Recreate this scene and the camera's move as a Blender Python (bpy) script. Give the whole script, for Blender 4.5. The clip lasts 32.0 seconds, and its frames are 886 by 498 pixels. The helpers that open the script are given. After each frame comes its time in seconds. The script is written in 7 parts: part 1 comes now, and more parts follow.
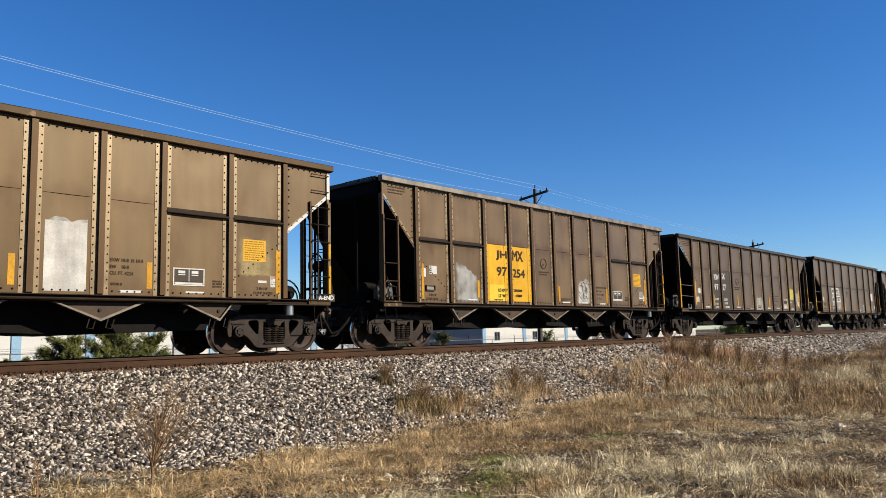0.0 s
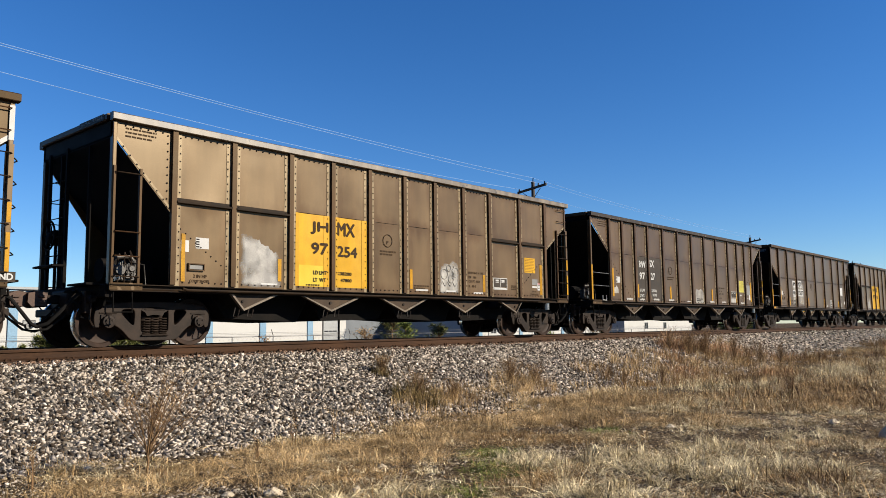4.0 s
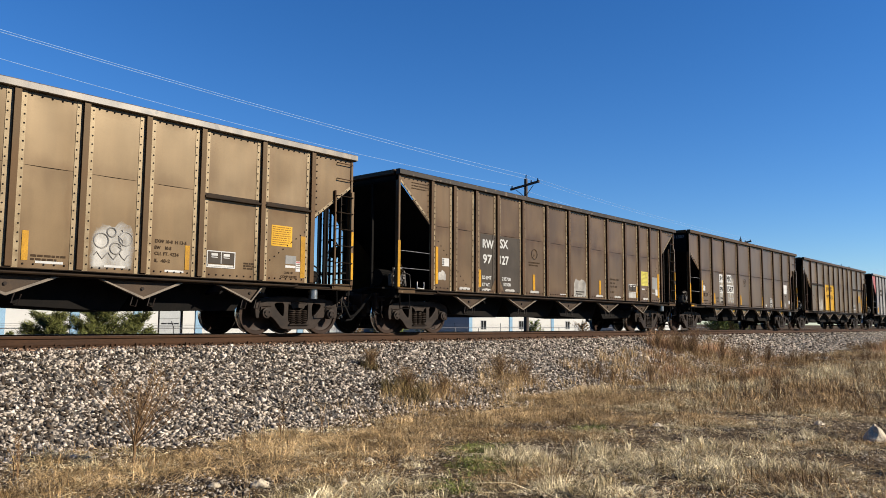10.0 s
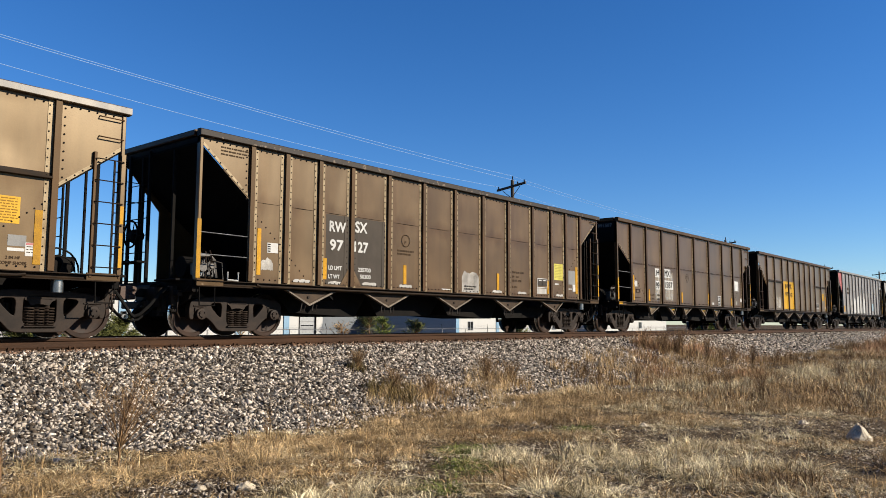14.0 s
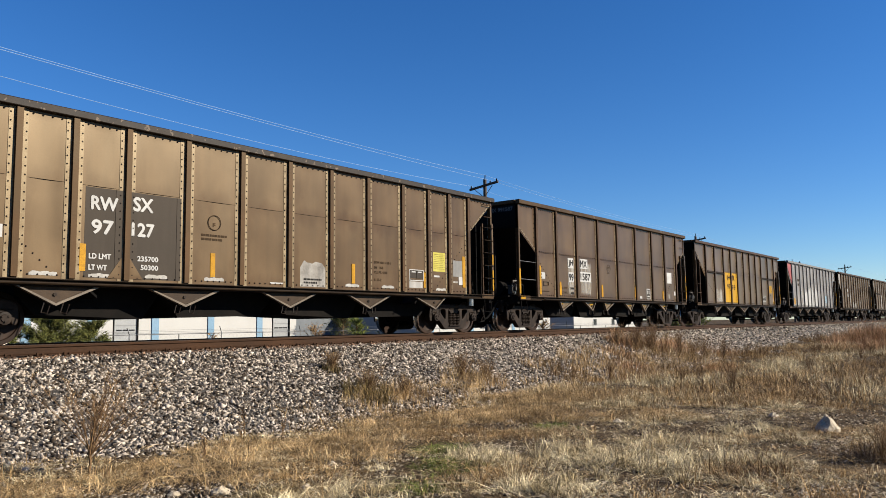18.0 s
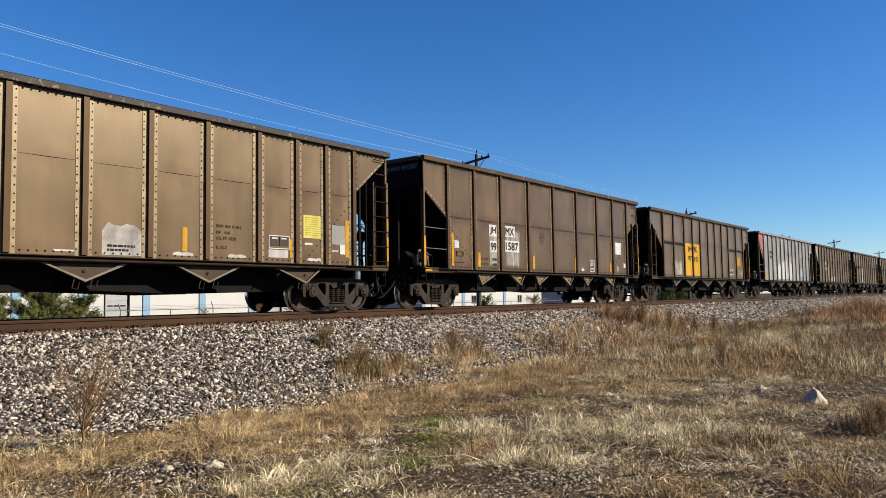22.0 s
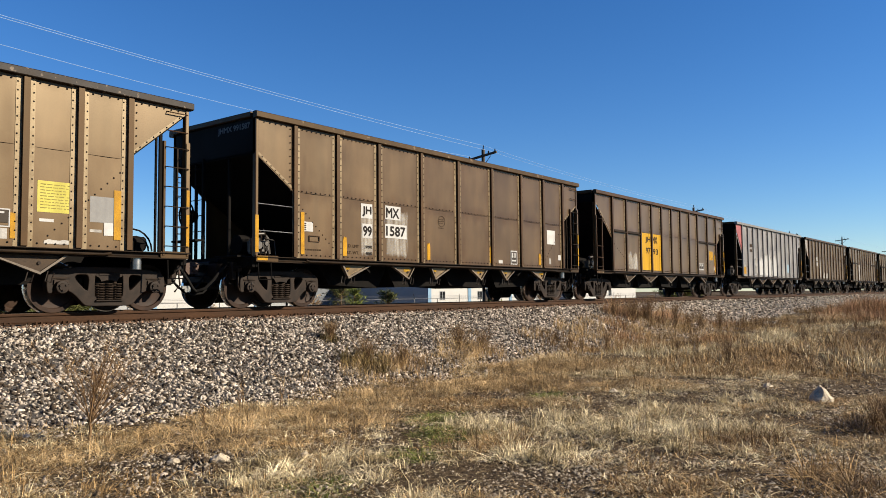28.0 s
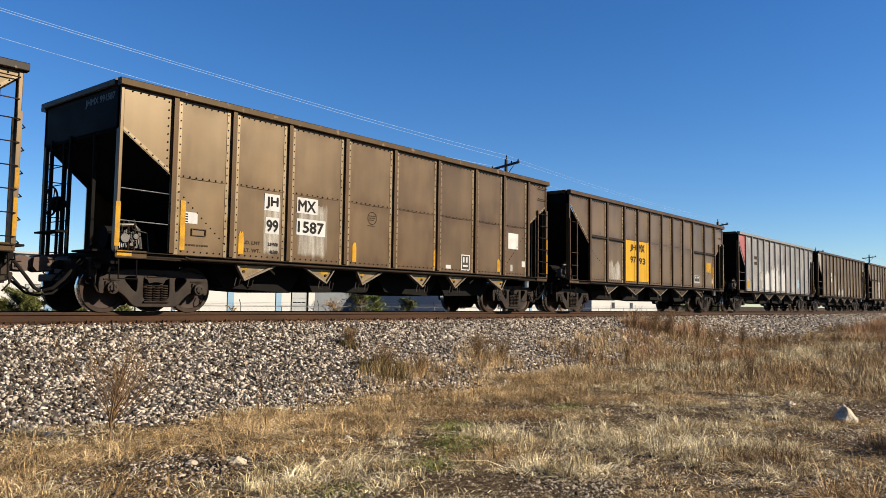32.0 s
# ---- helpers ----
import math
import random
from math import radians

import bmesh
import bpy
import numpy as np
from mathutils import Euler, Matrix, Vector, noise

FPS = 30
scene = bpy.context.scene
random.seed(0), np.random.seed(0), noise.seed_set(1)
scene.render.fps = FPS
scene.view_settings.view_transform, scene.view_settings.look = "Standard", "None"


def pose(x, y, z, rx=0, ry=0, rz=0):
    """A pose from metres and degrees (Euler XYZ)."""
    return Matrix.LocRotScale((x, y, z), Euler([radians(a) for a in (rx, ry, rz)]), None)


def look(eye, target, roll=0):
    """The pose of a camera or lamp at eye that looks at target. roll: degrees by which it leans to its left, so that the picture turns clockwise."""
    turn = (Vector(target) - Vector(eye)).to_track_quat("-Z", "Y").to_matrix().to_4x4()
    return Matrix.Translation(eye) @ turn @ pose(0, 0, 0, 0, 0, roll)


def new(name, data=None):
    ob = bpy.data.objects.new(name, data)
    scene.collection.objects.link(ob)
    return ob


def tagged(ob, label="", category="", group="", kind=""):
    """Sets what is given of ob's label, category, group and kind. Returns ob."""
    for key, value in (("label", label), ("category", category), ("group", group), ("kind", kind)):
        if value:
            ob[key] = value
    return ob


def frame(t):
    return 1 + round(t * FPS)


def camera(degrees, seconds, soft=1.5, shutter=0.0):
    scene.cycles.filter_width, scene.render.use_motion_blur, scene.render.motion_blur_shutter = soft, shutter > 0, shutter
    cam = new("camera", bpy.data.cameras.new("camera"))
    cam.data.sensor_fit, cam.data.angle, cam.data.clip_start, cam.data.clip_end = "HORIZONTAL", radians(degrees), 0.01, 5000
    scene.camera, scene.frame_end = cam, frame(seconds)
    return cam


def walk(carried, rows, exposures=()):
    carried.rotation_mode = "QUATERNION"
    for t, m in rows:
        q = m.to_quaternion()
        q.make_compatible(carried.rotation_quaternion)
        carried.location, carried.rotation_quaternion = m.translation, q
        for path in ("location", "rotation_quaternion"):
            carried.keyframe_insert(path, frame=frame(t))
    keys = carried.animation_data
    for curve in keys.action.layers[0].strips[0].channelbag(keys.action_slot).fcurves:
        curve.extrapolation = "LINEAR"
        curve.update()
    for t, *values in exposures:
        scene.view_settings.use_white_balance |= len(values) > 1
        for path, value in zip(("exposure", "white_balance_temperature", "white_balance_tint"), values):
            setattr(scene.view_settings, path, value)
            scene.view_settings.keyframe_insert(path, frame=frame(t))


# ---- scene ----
cam = camera(60.48, 32.0, soft=0.6)
EYE = (0.0, 0.0, 0.287)   # z = 0 is the top of the rail
TRACK = 14.637            # track centre line, y
# seconds, yaw to the left of +y, pitch, roll
PATH = [
    (0, -48.08, 6.47, -1.34), (0.5, -48.14, 6.48, -1.48), (1, -48.12, 6.46, -1.40), (1.5, -48.05, 6.38, -1.32),
    (2, -48.05, 6.27, -1.26), (2.5, -48.09, 6.15, -1.19), (3, -48.19, 6.03, -1.10), (3.5, -48.25, 5.96, -0.95),
    (5.5, -48.39, 5.72, 0.22), (6, -48.56, 5.75, 0.48), (6.5, -48.77, 5.79, 0.65), (7, -48.91, 5.80, 0.64),
    (7.5, -48.94, 5.81, 0.58), (8, -48.92, 5.81, 0.50), (8.5, -48.90, 5.80, 0.45), (9, -48.95, 5.73, 0.46),
    (9.5, -48.97, 5.66, 0.41), (10, -48.90, 5.51, 0.40), (10.5, -48.69, 5.39, 0.40), (11, -48.46, 5.26, 0.42),
    (11.5, -48.37, 5.15, 0.40), (12, -48.50, 5.07, 0.42), (12.5, -48.82, 5.09, 0.37), (13, -49.22, 5.21, 0.31),
    (13.5, -49.59, 5.40, 0.26), (14, -49.90, 5.60, 0.23), (14.5, -50.14, 5.77, 0.19), (16.5, -51.15, 5.79, -0.30),
    (17, -51.37, 5.77, -0.43), (17.5, -51.62, 5.71, -0.53), (18, -51.91, 5.57, -0.73), (18.5, -52.20, 5.33, -0.78),
    (19, -52.46, 5.11, -0.86), (19.5, -52.62, 4.91, -0.91), (20, -52.69, 4.80, -1.01), (20.5, -52.66, 4.65, -0.91),
    (21, -52.59, 4.41, -0.95), (21.5, -52.54, 4.10, -0.90), (22, -52.52, 3.68, -0.86), (22.5, -52.50, 3.39, -0.81),
    (23, -52.47, 3.23, -0.79), (23.5, -52.45, 3.12, -0.85), (24, -52.43, 3.05, -0.82), (24.5, -52.40, 2.94, -0.87),
    (25, -52.30, 2.88, -0.89), (25.5, -52.12, 2.84, -0.93), (27.5, -51.93, 3.21, -0.82), (28, -52.05, 3.34, -0.51),
    (28.5, -52.09, 3.46, -0.33), (29, -52.11, 3.51, -0.24), (29.5, -52.08, 3.52, -0.21), (30, -52.02, 3.52, -0.22),
    (30.5, -51.87, 3.49, -0.13), (31, -51.55, 3.55, 0.11), (31.5, -51.04, 3.74, 0.47), (32, -50.46, 3.99, 0.84),
]

def aim(yaw, pitch):
    a, b = radians(yaw), radians(pitch)
    return (EYE[0] - math.sin(a) * math.cos(b), EYE[1] + math.cos(a) * math.cos(b), EYE[2] + math.sin(b))


walk(cam, [(t, look(EYE, aim(yaw, pitch), roll)) for t, yaw, pitch, roll in PATH],
     [(0, 1.05, 6350, 10), (3, 1.06, 6400, 10), (6, 1.05, 6300, 10), (13, 1.08, 6330, 10), (19, 1.03, 6300, 10), (25, 1.08, 6350, 10), (29, 1.12, 6700, 10), (32, 1.13, 6700, 10)])
# seconds, way of the train along the track
TRAIN = [
    (0, -0.008), (1, -1.664), (2, -3.302), (3, -4.902), (4, -6.451), (5, -7.961), (6, -9.449), (7, -10.926),
    (8, -12.381), (9, -13.800), (10, -15.171), (11, -16.500), (12, -17.798), (13, -19.076), (14, -20.342), (15, -21.595),
    (16, -22.829), (17, -24.042), (18, -25.227), (19, -26.381), (20, -27.501), (21, -28.589), (22, -29.650), (23, -30.687),
    (24, -31.704), (25, -32.700), (26, -33.677), (27, -34.633), (28, -35.570), (29, -36.487), (30, -37.389), (31, -38.281),
    (32, -39.168),
]

# ---- light ----
SUN_AZ, SUN_EL = 151.0, 26.0   # degrees clockwise from +y, and up
world = bpy.data.worlds.new("sky")
scene.world = world
world.use_nodes = True
wn, wl = world.node_tree.nodes, world.node_tree.links
sky = wn.new("ShaderNodeTexSky")
sky.sky_type = "NISHITA"
sky.sun_disc = False
sky.sun_elevation, sky.sun_rotation = radians(SUN_EL), radians(SUN_AZ)
sky.altitude, sky.air_density, sky.dust_density, sky.ozone_density = 300, 1.0, 0.0, 6.0
wn["Background"].inputs["Strength"].default_value = 0.065
deep = wn.new("ShaderNodeHueSaturation")
deep.inputs["Hue"].default_value, deep.inputs["Saturation"].default_value = 0.507, 1.18
wl.new(sky.outputs[0], deep.inputs["Color"])
wl.new(deep.outputs[0], wn["Background"].inputs["Color"])
sun = new("sun", bpy.data.lights.new("sun", "SUN"))
sun.data.energy, sun.data.angle, sun.data.color = 5.0, radians(0.53), (1.0, 0.90, 0.74)
a, b = radians(SUN_AZ), radians(SUN_EL)
sun.matrix_world = look((0, 0, 0), (-math.sin(a) * math.cos(b), -math.cos(a) * math.cos(b), -math.sin(b)))
sun.location = (30, -30, 30)

# ---- materials ----
MATS = {}
COLOUR_SCALE = 0.45   # scales all base colours to balance sun, sky and exposure


def mat(name, c1, c2, rough=0.6, metal=0.0, scale=6.0, fine=60.0, bump=0.1, vary=0.1, island=False, spec=0.5, streak=0.0, c3=None, spots=0.0, rvar=0.12, grainy=0.5, tint=None, stretch=(1, 1, 1), edge_dark=None, ragged=None, clump=0.0):
    """A procedural surface: two tones in coarse patches, fine grain, vertical streaks, spots, a shift per object or
    island, relief.
    A sheet can darken from its edges inwards, broken by noise. ragged: a worn coat that lets the paint below show,
    (least, most, stretch)."""
    m = bpy.data.materials.new(name)
    c1, c2, c3 = ([v * COLOUR_SCALE for v in c] if c else None for c in (c1, c2, c3))
    m.use_nodes = True
    n, l = m.node_tree.nodes, m.node_tree.links
    p = n["Principled BSDF"]
    tc = n.new("ShaderNodeTexCoord")
    mp = n.new("ShaderNodeMapping")
    mp.inputs["Scale"].default_value = stretch
    l.new(tc.outputs["Object"], mp.inputs[0])
    info = n.new("ShaderNodeNewGeometry" if island else "ShaderNodeObjectInfo")
    rnd = info.outputs["Random Per Island" if island else "Random"]
    off = n.new("ShaderNodeVectorMath")
    off.operation = "ADD"
    big = n.new("ShaderNodeMath")
    big.operation = "MULTIPLY"
    big.inputs[1].default_value = 37.0
    l.new(rnd, big.inputs[0])
    l.new(mp.outputs[0], off.inputs[0])
    l.new(big.outputs[0], off.inputs[1])

    def tex(scale_, detail, vec=off):
        t = n.new("ShaderNodeTexNoise")
        t.inputs["Scale"].default_value, t.inputs["Detail"].default_value = scale_, detail
        l.new(vec.outputs[0], t.inputs["Vector"])
        return t.outputs["Fac"]

    def ramp(v, lo, hi):
        r = n.new("ShaderNodeMapRange")
        r.inputs["From Min"].default_value, r.inputs["From Max"].default_value = lo, hi
        l.new(v, r.inputs["Value"])
        return r.outputs["Result"]

    def mix(kind, fac, a_, b_):
        x = n.new("ShaderNodeMix")
        x.data_type, x.blend_type = "RGBA", kind
        for slot, v in (("Factor", fac), ("A", a_), ("B", b_)):
            sock = [s for s in x.inputs if s.name == slot and (s.type == "VALUE") == (slot == "Factor") and s.enabled][0]
            if isinstance(v, (int, float)):
                sock.default_value = v
            elif isinstance(v, tuple):
                sock.default_value = (*v, 1)
            else:
                l.new(v, sock)
        return [s for s in x.outputs if s.enabled][0]

    coarse, grain = tex(scale, 5), tex(fine, 3)
    if clump:   # tone that belongs to the place, not to the blade
        coarse = tex(clump, 3, mp)
    col = mix("MIX", ramp(coarse, 0.36, 0.64), tuple(c1), tuple(c2))
    if streak:
        ms = n.new("ShaderNodeMapping")
        ms.inputs["Scale"].default_value = (3.5, 3.5, 0.35)
        l.new(off.outputs[0], ms.inputs[0])
        col = mix("MULTIPLY", streak, col, mix("MIX", ramp(tex(1.3, 4, ms), 0.38, 0.62), (0.45, 0.42, 0.4), (1.25, 1.22, 1.15)))
    if c3:
        col = mix("MIX", ramp(tex(scale * 2.7, 6), 0.66 - spots, 0.70 - spots), col, tuple(c3))
    if edge_dark or ragged:
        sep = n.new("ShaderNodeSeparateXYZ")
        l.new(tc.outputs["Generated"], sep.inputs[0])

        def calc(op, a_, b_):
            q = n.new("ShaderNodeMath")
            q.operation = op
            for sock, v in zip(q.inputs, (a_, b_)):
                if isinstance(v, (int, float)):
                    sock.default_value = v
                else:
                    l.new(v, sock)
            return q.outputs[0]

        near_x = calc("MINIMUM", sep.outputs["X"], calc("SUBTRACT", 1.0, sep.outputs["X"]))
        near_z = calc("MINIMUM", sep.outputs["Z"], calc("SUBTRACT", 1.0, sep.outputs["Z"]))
    # darker tone near the sheet's edges, uneven by noise
    if edge_dark:
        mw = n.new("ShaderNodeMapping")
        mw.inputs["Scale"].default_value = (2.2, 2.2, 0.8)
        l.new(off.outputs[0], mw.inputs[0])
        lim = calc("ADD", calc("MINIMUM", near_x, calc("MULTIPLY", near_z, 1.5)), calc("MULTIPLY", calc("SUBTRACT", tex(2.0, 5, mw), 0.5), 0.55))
        col = mix("MULTIPLY", ramp(lim, 0.27, 0.03), col, edge_dark)
    col = mix("MULTIPLY", grainy, col, mix("MIX", ramp(grain, 0.3, 0.7), (0.6, 0.6, 0.6), (1.35, 1.35, 1.35)))
    if vary:
        v = n.new("ShaderNodeMapRange")
        v.inputs["To Min"].default_value, v.inputs["To Max"].default_value = 1 - vary, 1 + vary
        l.new(rnd, v.inputs["Value"])
        hs = n.new("ShaderNodeHueSaturation")
        l.new(v.outputs[0], hs.inputs["Value"])
        l.new(col, hs.inputs["Color"])
        col = hs.outputs["Color"]
    l.new(col, p.inputs["Base Color"])
    rr = n.new("ShaderNodeMapRange")
    rr.inputs["To Min"].default_value, rr.inputs["To Max"].default_value = max(0.05, rough - rvar), min(1, rough + rvar)
    l.new(coarse, rr.inputs["Value"])
    l.new(rr.outputs[0], p.inputs["Roughness"])
    p.inputs["Metallic"].default_value = metal
    p.inputs["Specular IOR Level"].default_value = spec
    if tint:
        p.inputs["Specular Tint"].default_value = (*tint, 1)
    if ragged:
        mr = n.new("ShaderNodeMapping")
        mr.inputs["Scale"].default_value = ragged[2]
        l.new(off.outputs[0], mr.inputs[0])
        whole = calc("MINIMUM", calc("MULTIPLY", near_x, 3.0), calc("MINIMUM", calc("MULTIPLY", calc("SUBTRACT", 1.0, sep.outputs["Z"]), 2.0), calc("MULTIPLY", sep.outputs["Z"], 5.0)))
        l.new(ramp(calc("ADD", tex(2.5, 7, mr), calc("MINIMUM", whole, 0.5)), ragged[0], ragged[1]), p.inputs["Alpha"])
    if bump:
        bp = n.new("ShaderNodeBump")
        bp.inputs["Strength"].default_value, bp.inputs["Distance"].default_value = bump, 0.01
        l.new(grain, bp.inputs["Height"])
        l.new(bp.outputs[0], p.inputs["Normal"])
    MATS[name] = m
    return m


mat("brown_paint", (0.1451, 0.0854, 0.0393), (0.1981, 0.1220, 0.0589), 0.33, 0, 0.9, 45, 0.018, 0.07, edge_dark=(0.70, 0.58, 0.48), streak=0.2, grainy=0.12, rvar=0.06, spec=0.42, tint=(1.0, 0.80, 0.53))
mat("dull_brown", (0.1270, 0.0748, 0.0355), (0.1663, 0.1028, 0.0499), 0.42, 0, 0.9, 45, 0.018, 0.06, edge_dark=(0.70, 0.58, 0.48), streak=0.25, grainy=0.12, rvar=0.06, spec=0.26, tint=(1.0, 0.80, 0.53))
mat("chalk_white", (0.5200, 0.4900, 0.4400), (0.7000, 0.6700, 0.6200), 0.55, 0, 3, 40, 0.05, 0.05, streak=0.35, grainy=0.3, spec=0.20)
mat("brown_paint_d", (0.1200, 0.0676, 0.0311), (0.1640, 0.0965, 0.0460), 0.355, 0, 0.9, 45, 0.018, 0.05, edge_dark=(0.70, 0.58, 0.48), streak=0.2, grainy=0.12, rvar=0.06, spec=0.42, tint=(1.0, 0.80, 0.53))
mat("frame_paint", (0.0620, 0.0300, 0.0136), (0.1020, 0.0500, 0.0232), 0.5, 0, 2.0, 40, 0.08, 0.08, streak=0.3, grainy=0.15, spec=0.22, tint=(1.0, 0.78, 0.50))
mat("dark_trim", (0.022, 0.013, 0.007), (0.044, 0.026, 0.013), 0.65, 0, 3.0, 40, 0.1, 0.08, streak=0.4, grainy=0.2, spec=0.08)
mat("strip_paint", (0.2099, 0.1449, 0.0787), (0.3779, 0.2886, 0.1784), 0.42, 0, 5.0, 50, 0.1, 0.05, streak=0.4, grainy=0.2, spec=0.45, tint=(1.0, 0.80, 0.53))
mat("worn_rail", (0.1615, 0.1148, 0.0680), (0.2550, 0.2040, 0.1445), 0.45, 0, 1.5, 50, 0.05, 0.08, streak=0.75, c3=(0.07, 0.05, 0.032), spots=0.03)
mat("silver_paint", (0.285, 0.255, 0.24), (0.40, 0.37, 0.345), 0.45, 0.0, 1.2, 45, 0.05, 0.07, streak=0.5, grainy=0.15)
mat("rivet_steel", (0.0100, 0.0060, 0.0040), (0.0220, 0.0140, 0.0090), 0.7, 0.0, 20, 90, 0, 0.1, spec=0.1)
mat("coal_rail", (0.030, 0.020, 0.013), (0.052, 0.036, 0.024), 0.6, 0, 3, 40, 0.1, 0.1, streak=0.3, spec=0.2, c3=(0.26, 0.19, 0.13), spots=0.05)
# shade of the ends and the underframe is put into these near-black colours
mat("coal_dust_shade", (0.0030, 0.0024, 0.0021), (0.0066, 0.0048, 0.0036), 0.7, 0, 2, 40, 0.1, 0.1, streak=0.3, spec=0.08)
mat("grime_shade", (0.008, 0.007, 0.006), (0.016, 0.013, 0.011), 0.85, 0, 4, 40, 0.2, 0.15, spec=0.08)
mat("truck_steel", (0.0223, 0.0141, 0.0092), (0.0490, 0.0322, 0.0225), 0.6, 0.0, 5, 60, 0.08, 0.12, spec=0.12)
mat("wheel_steel", (0.0326, 0.0170, 0.0102), (0.0626, 0.0341, 0.0218), 0.6, 0.0, 6, 60, 0.08, 0.1, spec=0.12)
mat("tread_steel", (1.5, 1.4, 1.3), (1.9, 1.85, 1.75), 0.22, 1.0, 6, 60, 0.05, 0.1)
mat("gate_paint", (0.0544, 0.0305, 0.0143), (0.0855, 0.0508, 0.0252), 0.55, 0, 2, 45, 0.1, 0.1, streak=0.3, spec=0.15)
mat("ragged_yellow", (0.4819, 0.2550, 0.0119), (0.6248, 0.3400, 0.0149), 0.5, 0, 5, 50, 0.05, 0.12, streak=0.25, ragged=(0.74, 1.10, (2, 2, 2)), spec=0.12)
mat("yellow_haze", (0.42, 0.31, 0.12), (0.56, 0.43, 0.20), 0.5, 0, 4, 50, 0.05, 0.1, streak=0.2, ragged=(0.72, 1.30, (1, 1, 1)), spec=0.2)
mat("top_brown", (0.055, 0.030, 0.013), (0.090, 0.050, 0.023), 0.55, 0, 2.0, 40, 0.1, 0.08, streak=0.3, grainy=0.15, spec=0.2, tint=(1.0, 0.78, 0.50), c3=(0.22, 0.15, 0.09), spots=0.035)
mat("rim_paint", (0.1360, 0.0920, 0.0520), (0.2400, 0.1760, 0.1120), 0.5, 0, 4, 50, 0.1, 0.1, streak=0.3, spec=0.4)
mat("bright_steel", (0.45, 0.43, 0.40), (0.60, 0.58, 0.55), 0.3, 0.9, 8, 60, 0.05, 0.1)
mat("yellow_paint", (0.7560, 0.4000, 0.0080), (0.8400, 0.4600, 0.0100), 0.45, 0, 3, 50, 0.05, 0.05, streak=0.18, grainy=0.15, spec=0.15)
mat("dull_yellow", (0.6048, 0.3000, 0.0098), (0.7840, 0.4000, 0.0123), 0.5, 0, 5, 50, 0.05, 0.12, streak=0.25, spec=0.12)
mat("bright_yellow", (0.8600, 0.6000, 0.0300), (0.9200, 0.6600, 0.0500), 0.45, 0, 3, 50, 0.05, 0.05, streak=0.18, grainy=0.15, spec=0.15)
mat("pale_yellow", (0.7350, 0.6386, 0.0960), (0.8190, 0.7210, 0.1440), 0.5, 0, 5, 50, 0.05, 0.05, streak=0.2, grainy=0.15, spec=0.15)
mat("black_paint", (0.040, 0.033, 0.027), (0.060, 0.049, 0.040), 0.6, 0, 3, 50, 0.05, 0.05, streak=0.2, grainy=0.15, spec=0.2, tint=(1.0, 0.85, 0.7))
mat("letter_black", (0.02, 0.018, 0.016), (0.035, 0.03, 0.027), 0.8, 0, 8, 60, 0, 0.05, spec=0.1)
mat("letter_brown", (0.055, 0.033, 0.016), (0.08, 0.048, 0.024), 0.8, 0, 8, 60, 0, 0.05, spec=0.1)
mat("white_paint", (0.6600, 0.6400, 0.6000), (0.7800, 0.7600, 0.7200), 0.5, 0, 5, 60, 0.03, 0.06, streak=0.12, grainy=0.15, spec=0.20)
mat("worn_white", (0.3400, 0.3100, 0.2700), (0.5500, 0.5200, 0.4700), 0.5, 0, 4, 50, 0.05, 0.1, streak=0.45, spec=0.20)
mat("rubbed_patch", (0.30, 0.28, 0.25), (0.44, 0.41, 0.37), 0.35, 0.2, 4, 50, 0.05, 0.1, streak=0.4, ragged=(0.55, 0.98, (1, 1, 1)))
mat("scuffed_white", (0.42, 0.39, 0.34), (0.60, 0.56, 0.50), 0.5, 0, 4, 50, 0.05, 0.1, streak=0.3, ragged=(0.60, 1.05, (1, 1, 1)))
mat("run_white", (0.66, 0.60, 0.50), (0.80, 0.74, 0.64), 0.5, 0, 4, 50, 0.05, 0.1, streak=0.3, ragged=(0.68, 1.45, (4.5, 4.5, 0.4)))
mat("strip_tan", (0.17, 0.110, 0.055), (0.27, 0.19, 0.105), 0.42, 0, 5.0, 50, 0.1, 0.05, streak=0.4, grainy=0.2, spec=0.6, tint=(1.0, 0.80, 0.53))
mat("valve_iron", (0.05, 0.042, 0.036), (0.14, 0.12, 0.10), 0.5, 0.2, 12, 60, 0.2, 0.2)
mat("sky_blue_paint", (0.30, 0.48, 0.60), (0.36, 0.54, 0.66), 0.5, 0, 4, 50, 0.05, 0.1, streak=0.2)
mat("bare_patch", (0.27, 0.25, 0.23), (0.40, 0.38, 0.35), 0.35, 0.3, 4, 50, 0.05, 0.1, streak=0.45)
mat("grey_paint", (0.2600, 0.2500, 0.2400), (0.3300, 0.3200, 0.3000), 0.5, 0, 4, 50, 0.05, 0.1, streak=0.2, grainy=0.15, spec=0.20)
mat("red_paint", (0.45, 0.07, 0.07), (0.55, 0.12, 0.10), 0.5, 0, 4, 50, 0.05, 0.1, streak=0.2)
mat("rail_steel", (0.0514, 0.0222, 0.0085), (0.0846, 0.0377, 0.0156), 0.75, 0.1, 3, 40, 0.3, 0.1, stretch=(0.3, 1, 1), spec=0.15)
mat("rail_head", (0.16, 0.11, 0.08), (0.24, 0.18, 0.14), 0.45, 0.7, 5, 50, 0.05, 0.1)
mat("tie_wood", (0.05, 0.038, 0.03), (0.09, 0.07, 0.055), 0.85, 0, 6, 60, 0.4, 0.2)
# shade in the gaps between the stones is put into this dark tone
mat("ballast_bed", (0.035, 0.028, 0.022), (0.11, 0.090, 0.072), 0.9, 0, 22, 60, 0.8, 0, spots=0.08, c3=(0.22, 0.20, 0.17))
